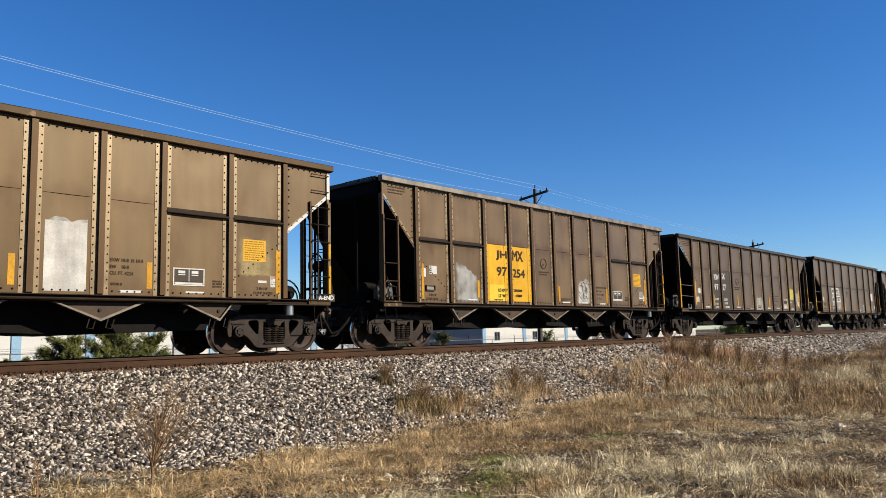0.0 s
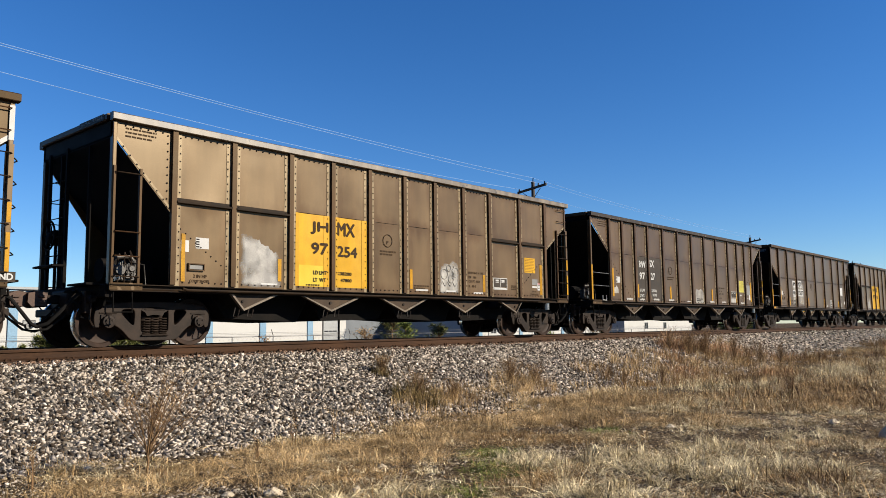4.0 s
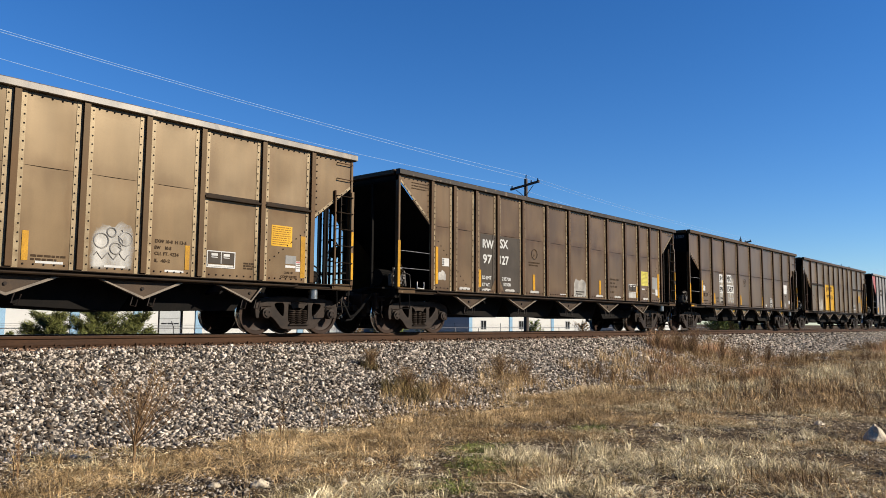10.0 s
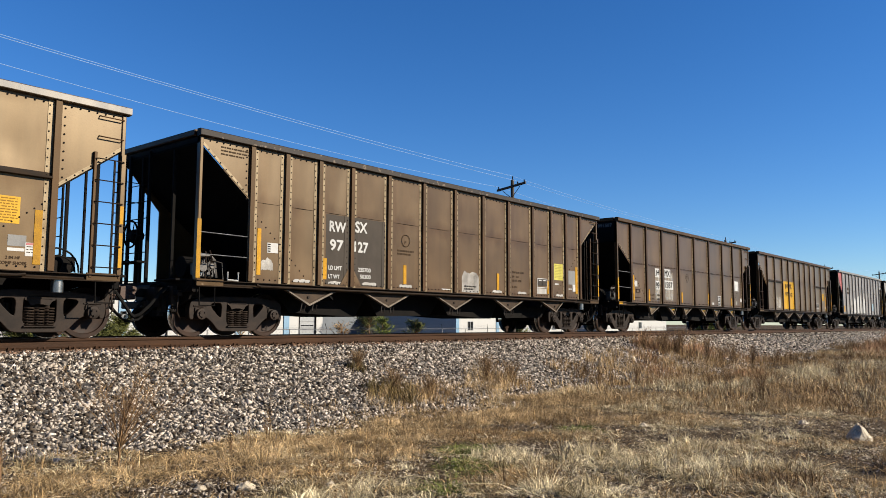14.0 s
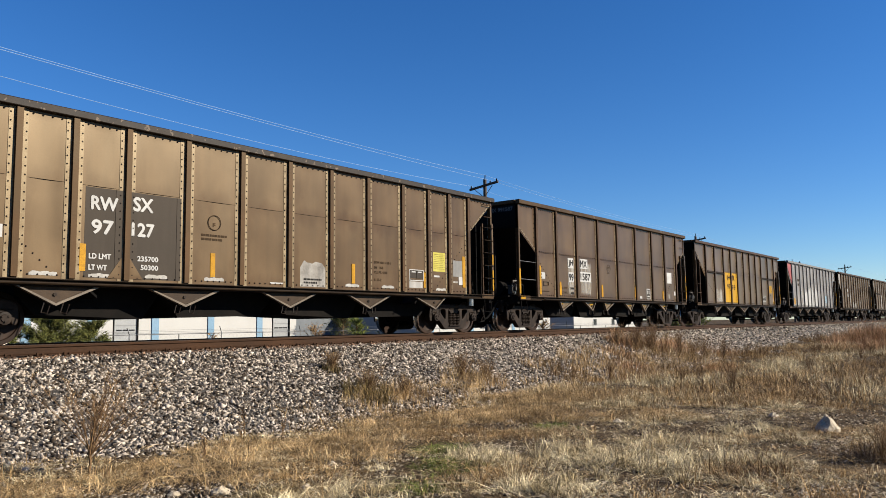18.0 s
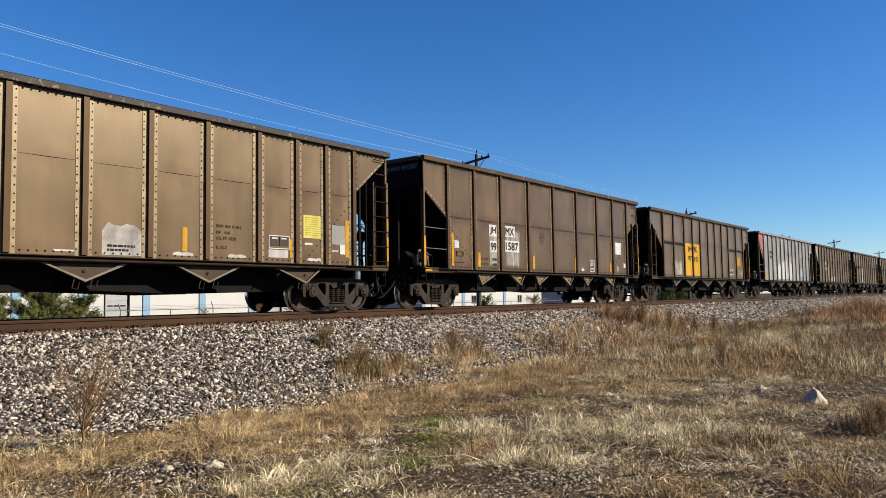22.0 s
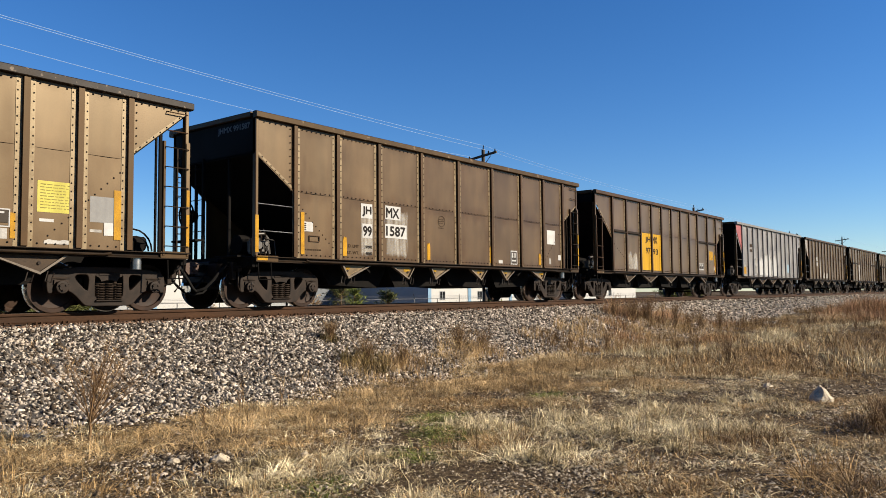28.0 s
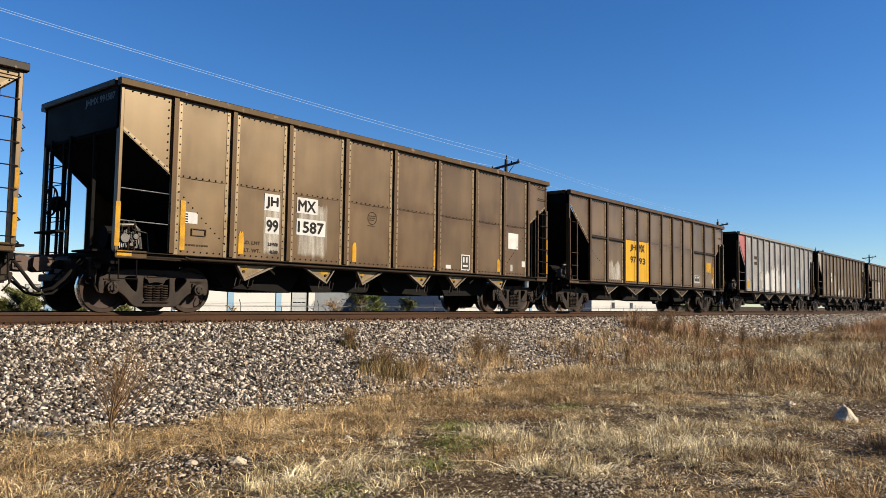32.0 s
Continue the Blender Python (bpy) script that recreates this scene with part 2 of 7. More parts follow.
mat("limestone", (0.70, 0.57, 0.39), (0.98, 0.82, 0.58), 0.85, 0, 7, 50, 0.5, 0.1)
mat("ballast_stone", (0.4200, 0.3370, 0.2550), (0.8000, 0.6870, 0.5630), 0.8, 0, 3, 40, 0.3, 0.75, island=True, spec=0.25)
mat("dark_stone", (0.042, 0.028, 0.017), (0.120, 0.086, 0.057), 0.85, 0, 3, 40, 0.3, 0.5, island=True, spec=0.2)
mat("pale_stone", (0.54, 0.43, 0.30), (0.78, 0.66, 0.50), 0.85, 0, 7, 50, 0.5, 0.3, island=True, spec=0.15)
mat("dirt", (0.0525, 0.0330, 0.0171), (0.2310, 0.1600, 0.0882), 0.95, 0, 16.0, 90, 1.0, 0, c3=(0.50, 0.40, 0.27), spots=0.04, grainy=1.0, spec=0.05)
mat("dry_grass", (0.3350, 0.2080, 0.0860), (1.1800, 0.8150, 0.4000), 0.65, 0, 1.5, 30, 0, 0.6, island=True, spec=0.2, clump=2.2)
mat("pale_grass", (0.5704, 0.4284, 0.2119), (1.5787, 1.3260, 0.8284), 0.65, 0, 1.5, 30, 0, 0.55, island=True, spec=0.2, clump=2.6)
mat("red_grass", (0.2482, 0.1428, 0.0588), (0.8272, 0.5304, 0.2296), 0.7, 0, 1.5, 30, 0, 0.6, island=True, spec=0.2, clump=1.6)
mat("rust_brush", (0.36, 0.20, 0.095), (1.05, 0.60, 0.31), 0.75, 0, 1.5, 30, 0, 0.5, island=True, spec=0.15, clump=0.6)
mat("olive_grass", (0.1250, 0.0935, 0.0275), (0.3750, 0.2530, 0.0935), 0.7, 0, 1.5, 30, 0, 0.6, island=True, spec=0.2, clump=2.6)
mat("rust_stone", (0.20, 0.105, 0.060), (0.42, 0.27, 0.18), 0.85, 0, 3, 40, 0.3, 0.6, island=True, spec=0.15)
mat("green_grass", (0.1520, 0.1980, 0.0225), (0.4370, 0.4730, 0.0990), 0.65, 0, 1.5, 30, 0, 0.5, island=True, spec=0.2, clump=2.6)
mat("weed_stem", (0.20, 0.105, 0.045), (0.40, 0.24, 0.11), 0.8, 0, 4, 40, 0, 0.3, island=True, spec=0.25)
mat("juniper", (0.095, 0.115, 0.022), (0.24, 0.235, 0.06), 0.7, 0, 2, 30, 0, 0.5, island=True, spec=0.25)
mat("pole_wood", (0.05, 0.036, 0.026), (0.09, 0.066, 0.048), 0.85, 0, 3, 40, 0.3, 0.1)
mat("wire", (0.30, 0.50, 0.85), (0.38, 0.58, 0.95), 0.6, 0.0, 3, 40, 0, 0)
mat("wall_white", (0.70, 0.68, 0.63), (0.76, 0.74, 0.69), 0.7, 0, 0.6, 12, 0.05, 0.02, grainy=0.08)
mat("wall_blue", (0.22, 0.42, 0.60), (0.27, 0.47, 0.65), 0.6, 0, 1, 20, 0.1, 0.02)
mat("wall_grey", (0.15, 0.17, 0.19), (0.20, 0.22, 0.24), 0.6, 0, 1, 20, 0.1, 0.02)
mat("door_grey", (0.40, 0.41, 0.41), (0.48, 0.49, 0.48), 0.6, 0, 1, 20, 0.1, 0.04)
mat("dark_glass", (0.02, 0.022, 0.025), (0.03, 0.033, 0.036), 0.1, 0, 1, 20, 0, 0.05)
mat("galvanised", (0.20, 0.20, 0.20), (0.36, 0.36, 0.36), 0.45, 0.6, 9, 40, 0.1, 0.1)
mat("knuckle_rust", (0.085, 0.038, 0.020), (0.13, 0.060, 0.032), 0.7, 0.1, 6, 50, 0.25, 0.1)
mat("rubber", (0.012, 0.011, 0.010), (0.022, 0.020, 0.018), 0.9, 0, 6, 40, 0.1, 0.1, spec=0.1)
mat("plate_print", (0.30, 0.15, 0.02), (0.38, 0.20, 0.03), 0.7, 0, 8, 60, 0, 0.05, spec=0.1)
mat("faded_print", (0.30, 0.25, 0.07), (0.38, 0.32, 0.09), 0.7, 0, 8, 60, 0, 0.05, spec=0.1)
mat("faint_grey", (0.40, 0.37, 0.33), (0.48, 0.45, 0.41), 0.6, 0, 6, 50, 0.05, 0.1, streak=0.3)
mat("dim_letter", (0.10, 0.10, 0.10), (0.15, 0.15, 0.15), 0.6, 0, 8, 60, 0, 0.05)


# ---- mesh tools ----
class G:
    """Collects the faces of one mesh."""

    def __init__(self):
        self.v, self.f = [], []

    def add(self, verts, faces):
        o = len(self.v)
        self.v += [tuple(p) for p in verts]
        self.f += [tuple(i + o for i in q) for q in faces]
        return self

    def box(self, x0, x1, y0, y1, z0, z1, c=0.0):
        """A box; c chamfers its edges along the longest side."""
        if not c:
            v = [(x, y, z) for x in (x0, x1) for y in (y0, y1) for z in (z0, z1)]
            return self.add(v, [(0, 1, 3, 2), (4, 6, 7, 5), (0, 4, 5, 1), (2, 3, 7, 6), (0, 2, 6, 4), (1, 5, 7, 3)])
        size = (x1 - x0, y1 - y0, z1 - z0)
        ax = size.index(max(size))
        lo, hi = [(x0, y0, z0), (x1, y1, z1)]
        u, w = [k for k in range(3) if k != ax]
        ring = [(lo[u] + c, lo[w]), (hi[u] - c, lo[w]), (hi[u], lo[w] + c), (hi[u], hi[w] - c), (hi[u] - c, hi[w]), (lo[u] + c, hi[w]), (lo[u], hi[w] - c), (lo[u], lo[w] + c)]
        v = []
        for e in (lo[ax], hi[ax]):
            for p, q in ring:
                t = [0, 0, 0]
                t[ax], t[u], t[w] = e, p, q
                v.append(t)
        return self.add(v, [(i, (i + 1) % 8, (i + 1) % 8 + 8, i + 8) for i in range(8)] + [tuple(range(7, -1, -1)), tuple(range(8, 16))])

    def prism(self, poly, y0, y1):
        """A polygon of (x, z), extruded along y."""
        k = len(poly)
        v = [(x, y0, z) for x, z in poly] + [(x, y1, z) for x, z in poly]
        return self.add(v, [(i, (i + 1) % k, (i + 1) % k + k, i + k) for i in range(k)] + [tuple(range(k - 1, -1, -1)), tuple(range(k, 2 * k))])

    def prism_x(self, poly, x0, x1):
        """A polygon of (y, z), extruded along x."""
        k = len(poly)
        v = [(x0, y, z) for y, z in poly] + [(x1, y, z) for y, z in poly]
        return self.add(v, [(i, (i + 1) % k, (i + 1) % k + k, i + k) for i in range(k)] + [tuple(range(k - 1, -1, -1)), tuple(range(k, 2 * k))])

    def tube(self, pts, r, n=6, r1=None):
        """A round bar along points."""
        pts = [Vector(p) for p in pts]
        rings = []
        for i, p in enumerate(pts):
            d = (pts[min(i + 1, len(pts) - 1)] - pts[max(i - 1, 0)]).normalized()
            s = d.orthogonal().normalized() if abs(d.z) > 0.9 else d.cross(Vector((0, 0, 1))).normalized()
            w = d.cross(s)
            rr = r + ((r1 if r1 is not None else r) - r) * i / max(1, len(pts) - 1)
            rings.append([p + rr * (math.cos(2 * math.pi * k / n) * s + math.sin(2 * math.pi * k / n) * w) for k in range(n)])
        v = [q for ring in rings for q in ring]
        fs = [(i * n + k, i * n + (k + 1) % n, (i + 1) * n + (k + 1) % n, (i + 1) * n + k) for i in range(len(pts) - 1) for k in range(n)]
        fs += [tuple(range(n - 1, -1, -1)), tuple(range((len(pts) - 1) * n, len(pts) * n))]
        return self.add(v, fs)

    def lathe(self, prof, n=28, at=(0, 0, 0)):
        """A profile of (radius, y) turned about the y axis."""
        k = len(prof)
        v = [(at[0] + r * math.cos(2 * math.pi * i / n), at[1] + y, at[2] + r * math.sin(2 * math.pi * i / n)) for i in range(n) for r, y in prof]
        return self.add(v, [(i * k + j, ((i + 1) % n) * k + j, ((i + 1) % n) * k + j + 1, i * k + j + 1) for i in range(n) for j in range(k - 1)])

    def ring(self, c, r, w, axis="z", n=12, m=5):
        """A torus of radius r and bar radius w."""
        v = []
        for i in range(n):
            a_ = 2 * math.pi * i / n
            for j in range(m):
                b_ = 2 * math.pi * j / m
                p = ((r + w * math.cos(b_)) * math.cos(a_), (r + w * math.cos(b_)) * math.sin(a_), w * math.sin(b_))
                p = p if axis == "z" else (p[2], p[0], p[1]) if axis == "x" else (p[0], p[2], p[1])
                v.append((c[0] + p[0], c[1] + p[1], c[2] + p[2]))
        return self.add(v, [(i * m + j, ((i + 1) % n) * m + j, ((i + 1) % n) * m + (j + 1) % m, i * m + (j + 1) % m) for i in range(n) for j in range(m)])

    def mesh(self, name, material, smooth=False):
        me = bpy.data.meshes.new(name)
        me.from_pydata(self.v, [], self.f)
        me.materials.append(MATS[material])
        bm = bmesh.new()
        bm.from_mesh(me)
        bmesh.ops.recalc_face_normals(bm, faces=bm.faces)
        bm.to_mesh(me)
        bm.free()
        if smooth:
            me.shade_smooth()
            me.set_sharp_from_angle(angle=radians(40))
        return me


def part(name, g, material, parent, label="", at=None, smooth=False):
    """One mesh object under a thing or under a part."""
    ob = new(name, g if isinstance(g, bpy.types.Mesh) else g.mesh(name, material, smooth))
    ob.parent = parent
    if at is not None:
        ob.matrix_basis = at
    return tagged(ob, label)


def thing(name, label, category, at=(0, 0, 0), group="", kind="", data=None, rz=0):
    ob = new(name, data)
    ob.matrix_basis = pose(*at, 0, 0, rz)
    return tagged(ob, label, category, group, kind)


def raw(name, v, faces, material, smooth=False):
    """A mesh from arrays, for large numbers of small pieces."""
    me = bpy.data.meshes.new(name)
    v, faces = np.asarray(v, np.float32), np.asarray(faces, np.int32)
    me.vertices.add(len(v))
    me.vertices.foreach_set("co", v.ravel())
    k = faces.shape[1]
    me.loops.add(faces.size)
    me.loops.foreach_set("vertex_index", faces.ravel())
    me.polygons.add(len(faces))
    me.polygons.foreach_set("loop_start", np.arange(0, faces.size, k, dtype=np.int32))
    me.update(calc_edges=True)
    me.materials.append(MATS[material])
    return me


# ---- ground, ballast, track ----
GROUND = -1.26
SHOULDER, TOE = 12.35, 9.15   # the near slope of the ballast, y


def land(x, y):
    """Height of the ground without the ballast."""
    n = noise.noise(Vector((x * 0.22, y * 0.3, 1.7))) * 0.09 + noise.noise(Vector((x * 0.9, y * 0.9, 5.1))) * 0.03
    rise = 0.30 * max(0.0, min(1.0, (x - 18) / 20)) * max(0.0, min(1.0, (y - 3) / 5))
    return GROUND + n + rise


def bed(x, y):
    """Height of the ballast."""
    d = abs(y - TRACK)
    edge, foot = TRACK - SHOULDER, TRACK - TOE + 0.35 * noise.noise(Vector((x * 0.35, 3.3, 0)))
    if d <= edge:
        return -0.235
    return -0.235 - (1.06) * (d - edge) / (foot - edge)


def top(x, y):
    return max(land(x, y), bed(x, y))


def grid_mesh(name, xs, ys, height, material):
    v = [(x, y, height(x, y)) for x in xs for y in ys]
    k = len(ys)
    f = [(i * k + j, (i + 1) * k + j, (i + 1) * k + j + 1, i * k + j + 1) for i in range(len(xs) - 1) for j in range(k - 1)]
    me = raw(name, v, f, material)
    me.shade_smooth()
    return me


def spread(fine0, fine1, step, far):
    """Coordinates, fine in the middle and wider outwards."""
    mid = list(np.arange(fine0, fine1 + 1e-6, step))
    out = [step * 1.6 ** k for k in range(1, 60)]
    right, left = [mid[-1]], [mid[0]]
    for s in out:
        if right[-1] < far:
            right.append(right[-1] + s)
        if left[-1] > -far:
            left.append(left[-1] - s)
    return left[:0:-1] + mid + right[1:]


ground = new("ground", grid_mesh("ground", spread(-6, 60, 0.5, 2500), spread(0, 20, 0.5, 2500), lambda x, y: land(x, y) - (0.05 if abs(y - TRACK) < 3.2 else 0), "dirt"))
tagged(ground, "dry brown dirt and gravel ground with sparse straw", "ground", kind="structure")

ballast = new("ballast", grid_mesh("ballast", list(np.arange(-60, 60, 0.6)) + list(np.arange(60, 460, 4.0)), list(np.arange(TRACK - 6.2, TRACK + 6.3, 0.31)), bed, "ballast_bed"))
tagged(ballast, "grey crushed-stone ballast bank under the railway track", "ballast", kind="structure")


def rail_profile():
    return [(-0.07, -0.186), (0.07, -0.186), (0.07, -0.172), (0.012, -0.155), (0.010, -0.06), (0.036, -0.045), (0.037, -0.012), (0.030, 0.0), (-0.030, 0.0), (-0.037, -0.012), (-0.036, -0.045), (-0.010, -0.06), (-0.012, -0.155), (-0.07, -0.172)]


for side in (-1, 1):
    y = TRACK + side * 0.7535
    rail = thing("rail", "rust-brown steel rail with a worn bright head", "rail", (0, y, 0), "rails of the track", "structure")
    part("rail_body", G().prism_x(rail_profile(), -60, 460), "rail_steel", rail)
    part("running_surface", G().box(-60, 460, -0.026, 0.026, 0.0005, 0.002), "rail_head", rail, "worn bright running surface")
tie_mesh = G().box(-0.115, 0.115, -1.3, 1.3, -0.365, -0.2, 0.01).mesh("tie", "tie_wood")
plate_mesh = G().box(-0.09, 0.09, -0.18, 0.18, -0.2, -0.184).box(-0.06, -0.03, -0.11, -0.075, -0.184, -0.14).box(0.03, 0.06, -0.11, -0.075, -0.184, -0.15).box(-0.05, -0.02, 0.075, 0.11, -0.184, -0.14).mesh("tie_plate", "rail_steel")
anchor_mesh = G().box(-0.02, 0.02, -0.10, 0.10, -0.205, -0.165, 0.006).mesh("rail_anchor", "rail_steel")
track = thing("track_bed", "timber ties with steel plates bedded in ballast", "railway track", (0, TRACK, 0), kind="structure")
for i in range(150):
    tx = -9.7 + i * 0.495 + random.uniform(-0.02, 0.02)
    tie = part("tie", tie_mesh, "", track, at=pose(tx, random.uniform(-0.03, 0.03), -0.004, 0, 0, random.uniform(-0.7, 0.7)))
    part("tie_plate", plate_mesh, "", tie, at=pose(0, -0.7535, 0.002))
    part("tie_plate", plate_mesh, "", tie, at=pose(0, 0.7535, 0.002, 0, 0, 180))
    if i % 2 == 0:
        part("rail_anchor", anchor_mesh, "", tie, at=pose(-0.16, -0.7535, 0))
        part("rail_anchor", anchor_mesh, "", tie, at=pose(0.16, -0.7535, 0))


def stones(name, count, seed, xr, yr, size, height, material, label, sink=0.25, thin=None, flat=0.75):
    """Loose angular stones, each with its own edges."""
    rs = np.random.RandomState(seed)
    ico = np.array([(1, 0, 0), (-1, 0, 0), (0, 1, 0), (0, -1, 0), (0, 0, 1), (0, 0, -1)], float)
    fi = np.array([(a_, b_, c_) if (a_ + b_ + c_) % 2 else (b_, a_, c_) for a_ in (0, 1) for b_ in (2, 3) for c_ in (4, 5)])
    x = xr[0] + (xr[1] - xr[0]) * rs.rand(count) ** (1.35 if xr[1] > 30 else 1)
    y = yr[0] + (yr[1] - yr[0]) * rs.rand(count)
    keep = np.array([thin(a_, b_, c_) for a_, b_, c_ in zip(x, y, rs.rand(count))]) if thin else np.ones(count, bool)
    x, y = x[keep], y[keep]
    n = len(x)
    s = size * (0.45 + 0.95 * rs.rand(n) ** 1.8)
    s *= 1 + np.clip((x - 16) / 50, 0, 0.3)
    z = np.array([height(a_, b_) for a_, b_ in zip(x, y)]) + s * (0.55 - sink - 0.5 * rs.rand(n)) * flat
    shape = (ico[None] + 0.95 * (rs.rand(n, 6, 3) - 0.5)) * np.stack([0.8 + 0.8 * rs.rand(n), 0.65 + 0.5 * rs.rand(n), flat * (0.55 + 0.55 * rs.rand(n))], -1)[:, None] * s[:, None, None] * 0.80
    q = rs.normal(size=(n, 4)) * (0.32, 0.32, 1, 1)
    q /= np.linalg.norm(q, axis=1, keepdims=True)
    xx, yy, zz, ww = q.T
    rot = np.stack([1 - 2 * (yy**2 + zz**2), 2 * (xx * yy - zz * ww), 2 * (xx * zz + yy * ww), 2 * (xx * yy + zz * ww), 1 - 2 * (xx**2 + zz**2), 2 * (yy * zz - xx * ww), 2 * (xx * zz - yy * ww), 2 * (yy * zz + xx * ww), 1 - 2 * (xx**2 + yy**2)], -1).reshape(n, 3, 3)
    v = np.einsum("nij,nkj->nki", rot, shape) + np.stack([x, y, z], -1)[:, None]
    faces = (fi[None] + 6 * np.arange(n)[:, None, None]).reshape(-1, 3)
    ob = new(name, raw(name, v.reshape(-1, 3), faces, material))
    return tagged(ob, label, "stones", kind="stuff")


near_bank = lambda x, y, r: r < (y - TOE + 0.75) * 1.1 + 0.08 and x < y * 4.2 + 4 and x > y * 0.22 - 1.5 and not (abs(y - 13.88) < 0.08)  # noqa: E731
stones("ballast_stones", 92000, 3, (-1.5, 34.0), (TOE - 0.75, TRACK - 0.8), 0.041, top, "ballast_stone", "loose angular grey and white crushed ballast stones", thin=near_bank)
stones("dark_ballast_stones", 50000, 5, (-1.5, 34.0), (TOE - 0.75, TRACK - 0.8), 0.042, top, "dark_stone", "loose dark brown and grey ballast stones", thin=near_bank)
stones("rusty_ballast_stones", 7000, 7, (-1.5, 34.0), (TRACK - 1.75, TRACK - 0.83), 0.044, lambda x, y: bed(x, y) + 0.012, "rust_stone", "rust-dusted ballast stones beside the rail", thin=near_bank)
stones("far_ballast_stones", 15000, 4, (33.0, 120.0), (TOE, TRACK - 1.0), 0.055, bed, "ballast_stone", "loose grey ballast stones far along the bank")
stones("far_dark_stones", 7000, 6, (33.0, 120.0), (TOE, TRACK - 1.0), 0.055, bed, "dark_stone", "loose dark ballast stones far along the bank")

# ---- the train ----
SHEET, OUT = -1.555, -1.62    # outer face of the side sheets and of the posts, car's own y
CARS, WHEELSETS = [], []


SAGS = {}   # how the sheets of a car hang in between their posts: x0, x1, z0, z1, depth


def hollow(owner, x, z):
    """How far the side sheet lies behind its edges at a place."""
    for x0, x1, z0, z1, f in SAGS.get(owner.name, ()):
        if x0 <= x <= x1 and z0 <= z <= z1:
            return f(x, z)
    return 0.0


def patch(owner, columns, depth, y=SHEET):
    """A thin coat on the side sheet, from columns of (x, lower z, upper z), that follows the sheet's dents."""
    rows, g = 7, G()
    for back in (0, 1):
        for x, za, zb in columns:
            for j in range(rows):
                z = za + (zb - za) * j / (rows - 1)
                g.v.append((x, y - depth * (1 - back) + hollow(owner, x, z) + 0.001 * back, z))
    m, n = len(columns), len(columns) * rows
    g.f = [(i * rows + j, (i + 1) * rows + j, (i + 1) * rows + j + 1, i * rows + j + 1) for i in range(m - 1) for j in range(rows - 1)]
    for i in range(m - 1):
        for j in (0, rows - 1):
            a_, b_ = i * rows + j, (i + 1) * rows + j
            g.f.append((a_, b_, b_ + n, a_ + n))
    for j in range(rows - 1):
        for i in (0, m - 1):
            a_ = i * rows + j
            g.f.append((a_, a_ + 1, a_ + 1 + n, a_ + n))
    return g


def lettering(text, x0, x1, z0, z1, material, parent, y=SHEET - 0.006, name="lettering", label=""):
    """Painted characters on the near side, between x0 and x1, z0 and z1."""
    cu = bpy.data.curves.new("text", "FONT")
    cu.body, cu.extrude = text, 0.0
    cu.resolution_u = 3
    ob = bpy.data.objects.new("text", cu)
    scene.collection.objects.link(ob)
    bpy.context.view_layer.update()
    me = bpy.data.meshes.new_from_object(ob.evaluated_get(bpy.context.evaluated_depsgraph_get()))
    bpy.data.objects.remove(ob)
    bpy.data.curves.remove(cu)
    co = np.empty(len(me.vertices) * 3, np.float32)
    me.vertices.foreach_get("co", co)
    co = co.reshape(-1, 3)
    lo, hi = co.min(0), co.max(0)
    u = (co - lo) / np.maximum(hi - lo, 1e-6)
    heavy = 0.05 * (z1 - z0)   # weight of the strokes
    out = np.stack([x0 + u[:, 0] * (x1 - x0), np.full(len(co), y), z0 + u[:, 1] * (z1 - z0)], -1)
    out[:, 1] += [hollow(parent, float(q[0]), float(q[2])) for q in out]
    faces = [tuple(q.vertices) for q in me.polygons]
    bpy.data.meshes.remove(me)
    groups = [faces]
    if z1 - z0 > 0.17:   # large characters are pieces of their own
        home = list(range(len(co)))

        def root(i):
            while home[i] != i:
                i = home[i]
            return i

        for q in faces:
            for i in q[1:]:
                home[root(i)] = root(q[0])
        by_root = {}
        for q in faces:
            by_root.setdefault(root(q[0]), []).append(q)
        groups, name = list(by_root.values()), "letter"
    for group in groups:
        used = sorted({i for q in group for i in q})
        place = {i: k for k, i in enumerate(used)}
        g = G()
        for k, (dx, dz) in enumerate(((-heavy, 0), (heavy, 0), (0, heavy), (0, -heavy))):
            g.add(out[used] + np.array((dx, -0.0002 * k, dz)), [[place[i] for i in q] for q in group])
        me = bpy.data.meshes.new(name)
        me.from_pydata([tuple(map(float, q)) for q in g.v], [], g.f)
        me.materials.append(MATS[material])
        ob = part(name, me, material, parent, label)
    if name != "letter":
        ob["kind"] = "stuff"
    return ob


def decal(name, x0, x1, z0, z1, material, parent, label="", depth=0.0035, y=SHEET):
    n = max(1, round((x1 - x0) / 0.09))
    ob = part(name, patch(parent, [(x0 + (x1 - x0) * i / n, z0, z1) for i in range(n + 1)], depth, y), material, parent, label)
    SAGS[ob.name] = SAGS.get(parent.name, ())
    return ob


def blotch(name, x0, x1, z0, z1, material, parent, label, seed, depth=0.003, rough=0.25, flat_bottom=True):
    """A painted-over area with an uneven upper edge."""
    rs = random.Random(seed)
    n = 26
    ph, fr = rs.uniform(0, 6), rs.uniform(0.35, 0.6)
    cols = []
    for i in range(n + 1):
        up = z1 - (z1 - z0) * rough * (0.42 + 0.34 * math.sin(ph + fr * i) + 0.14 * math.sin(2.3 * fr * i) + 0.10 * rs.random()) - (z1 - z0) * 0.25 * max(0, abs(2 * i / n - 1) - 0.75) * 3
        cols.append((x0 + (x1 - x0) * i / n, z0 if flat_bottom else z0 + (z1 - z0) * 0.1 * rs.random(), up))
    return part(name, patch(parent, cols, depth), material, parent, label)


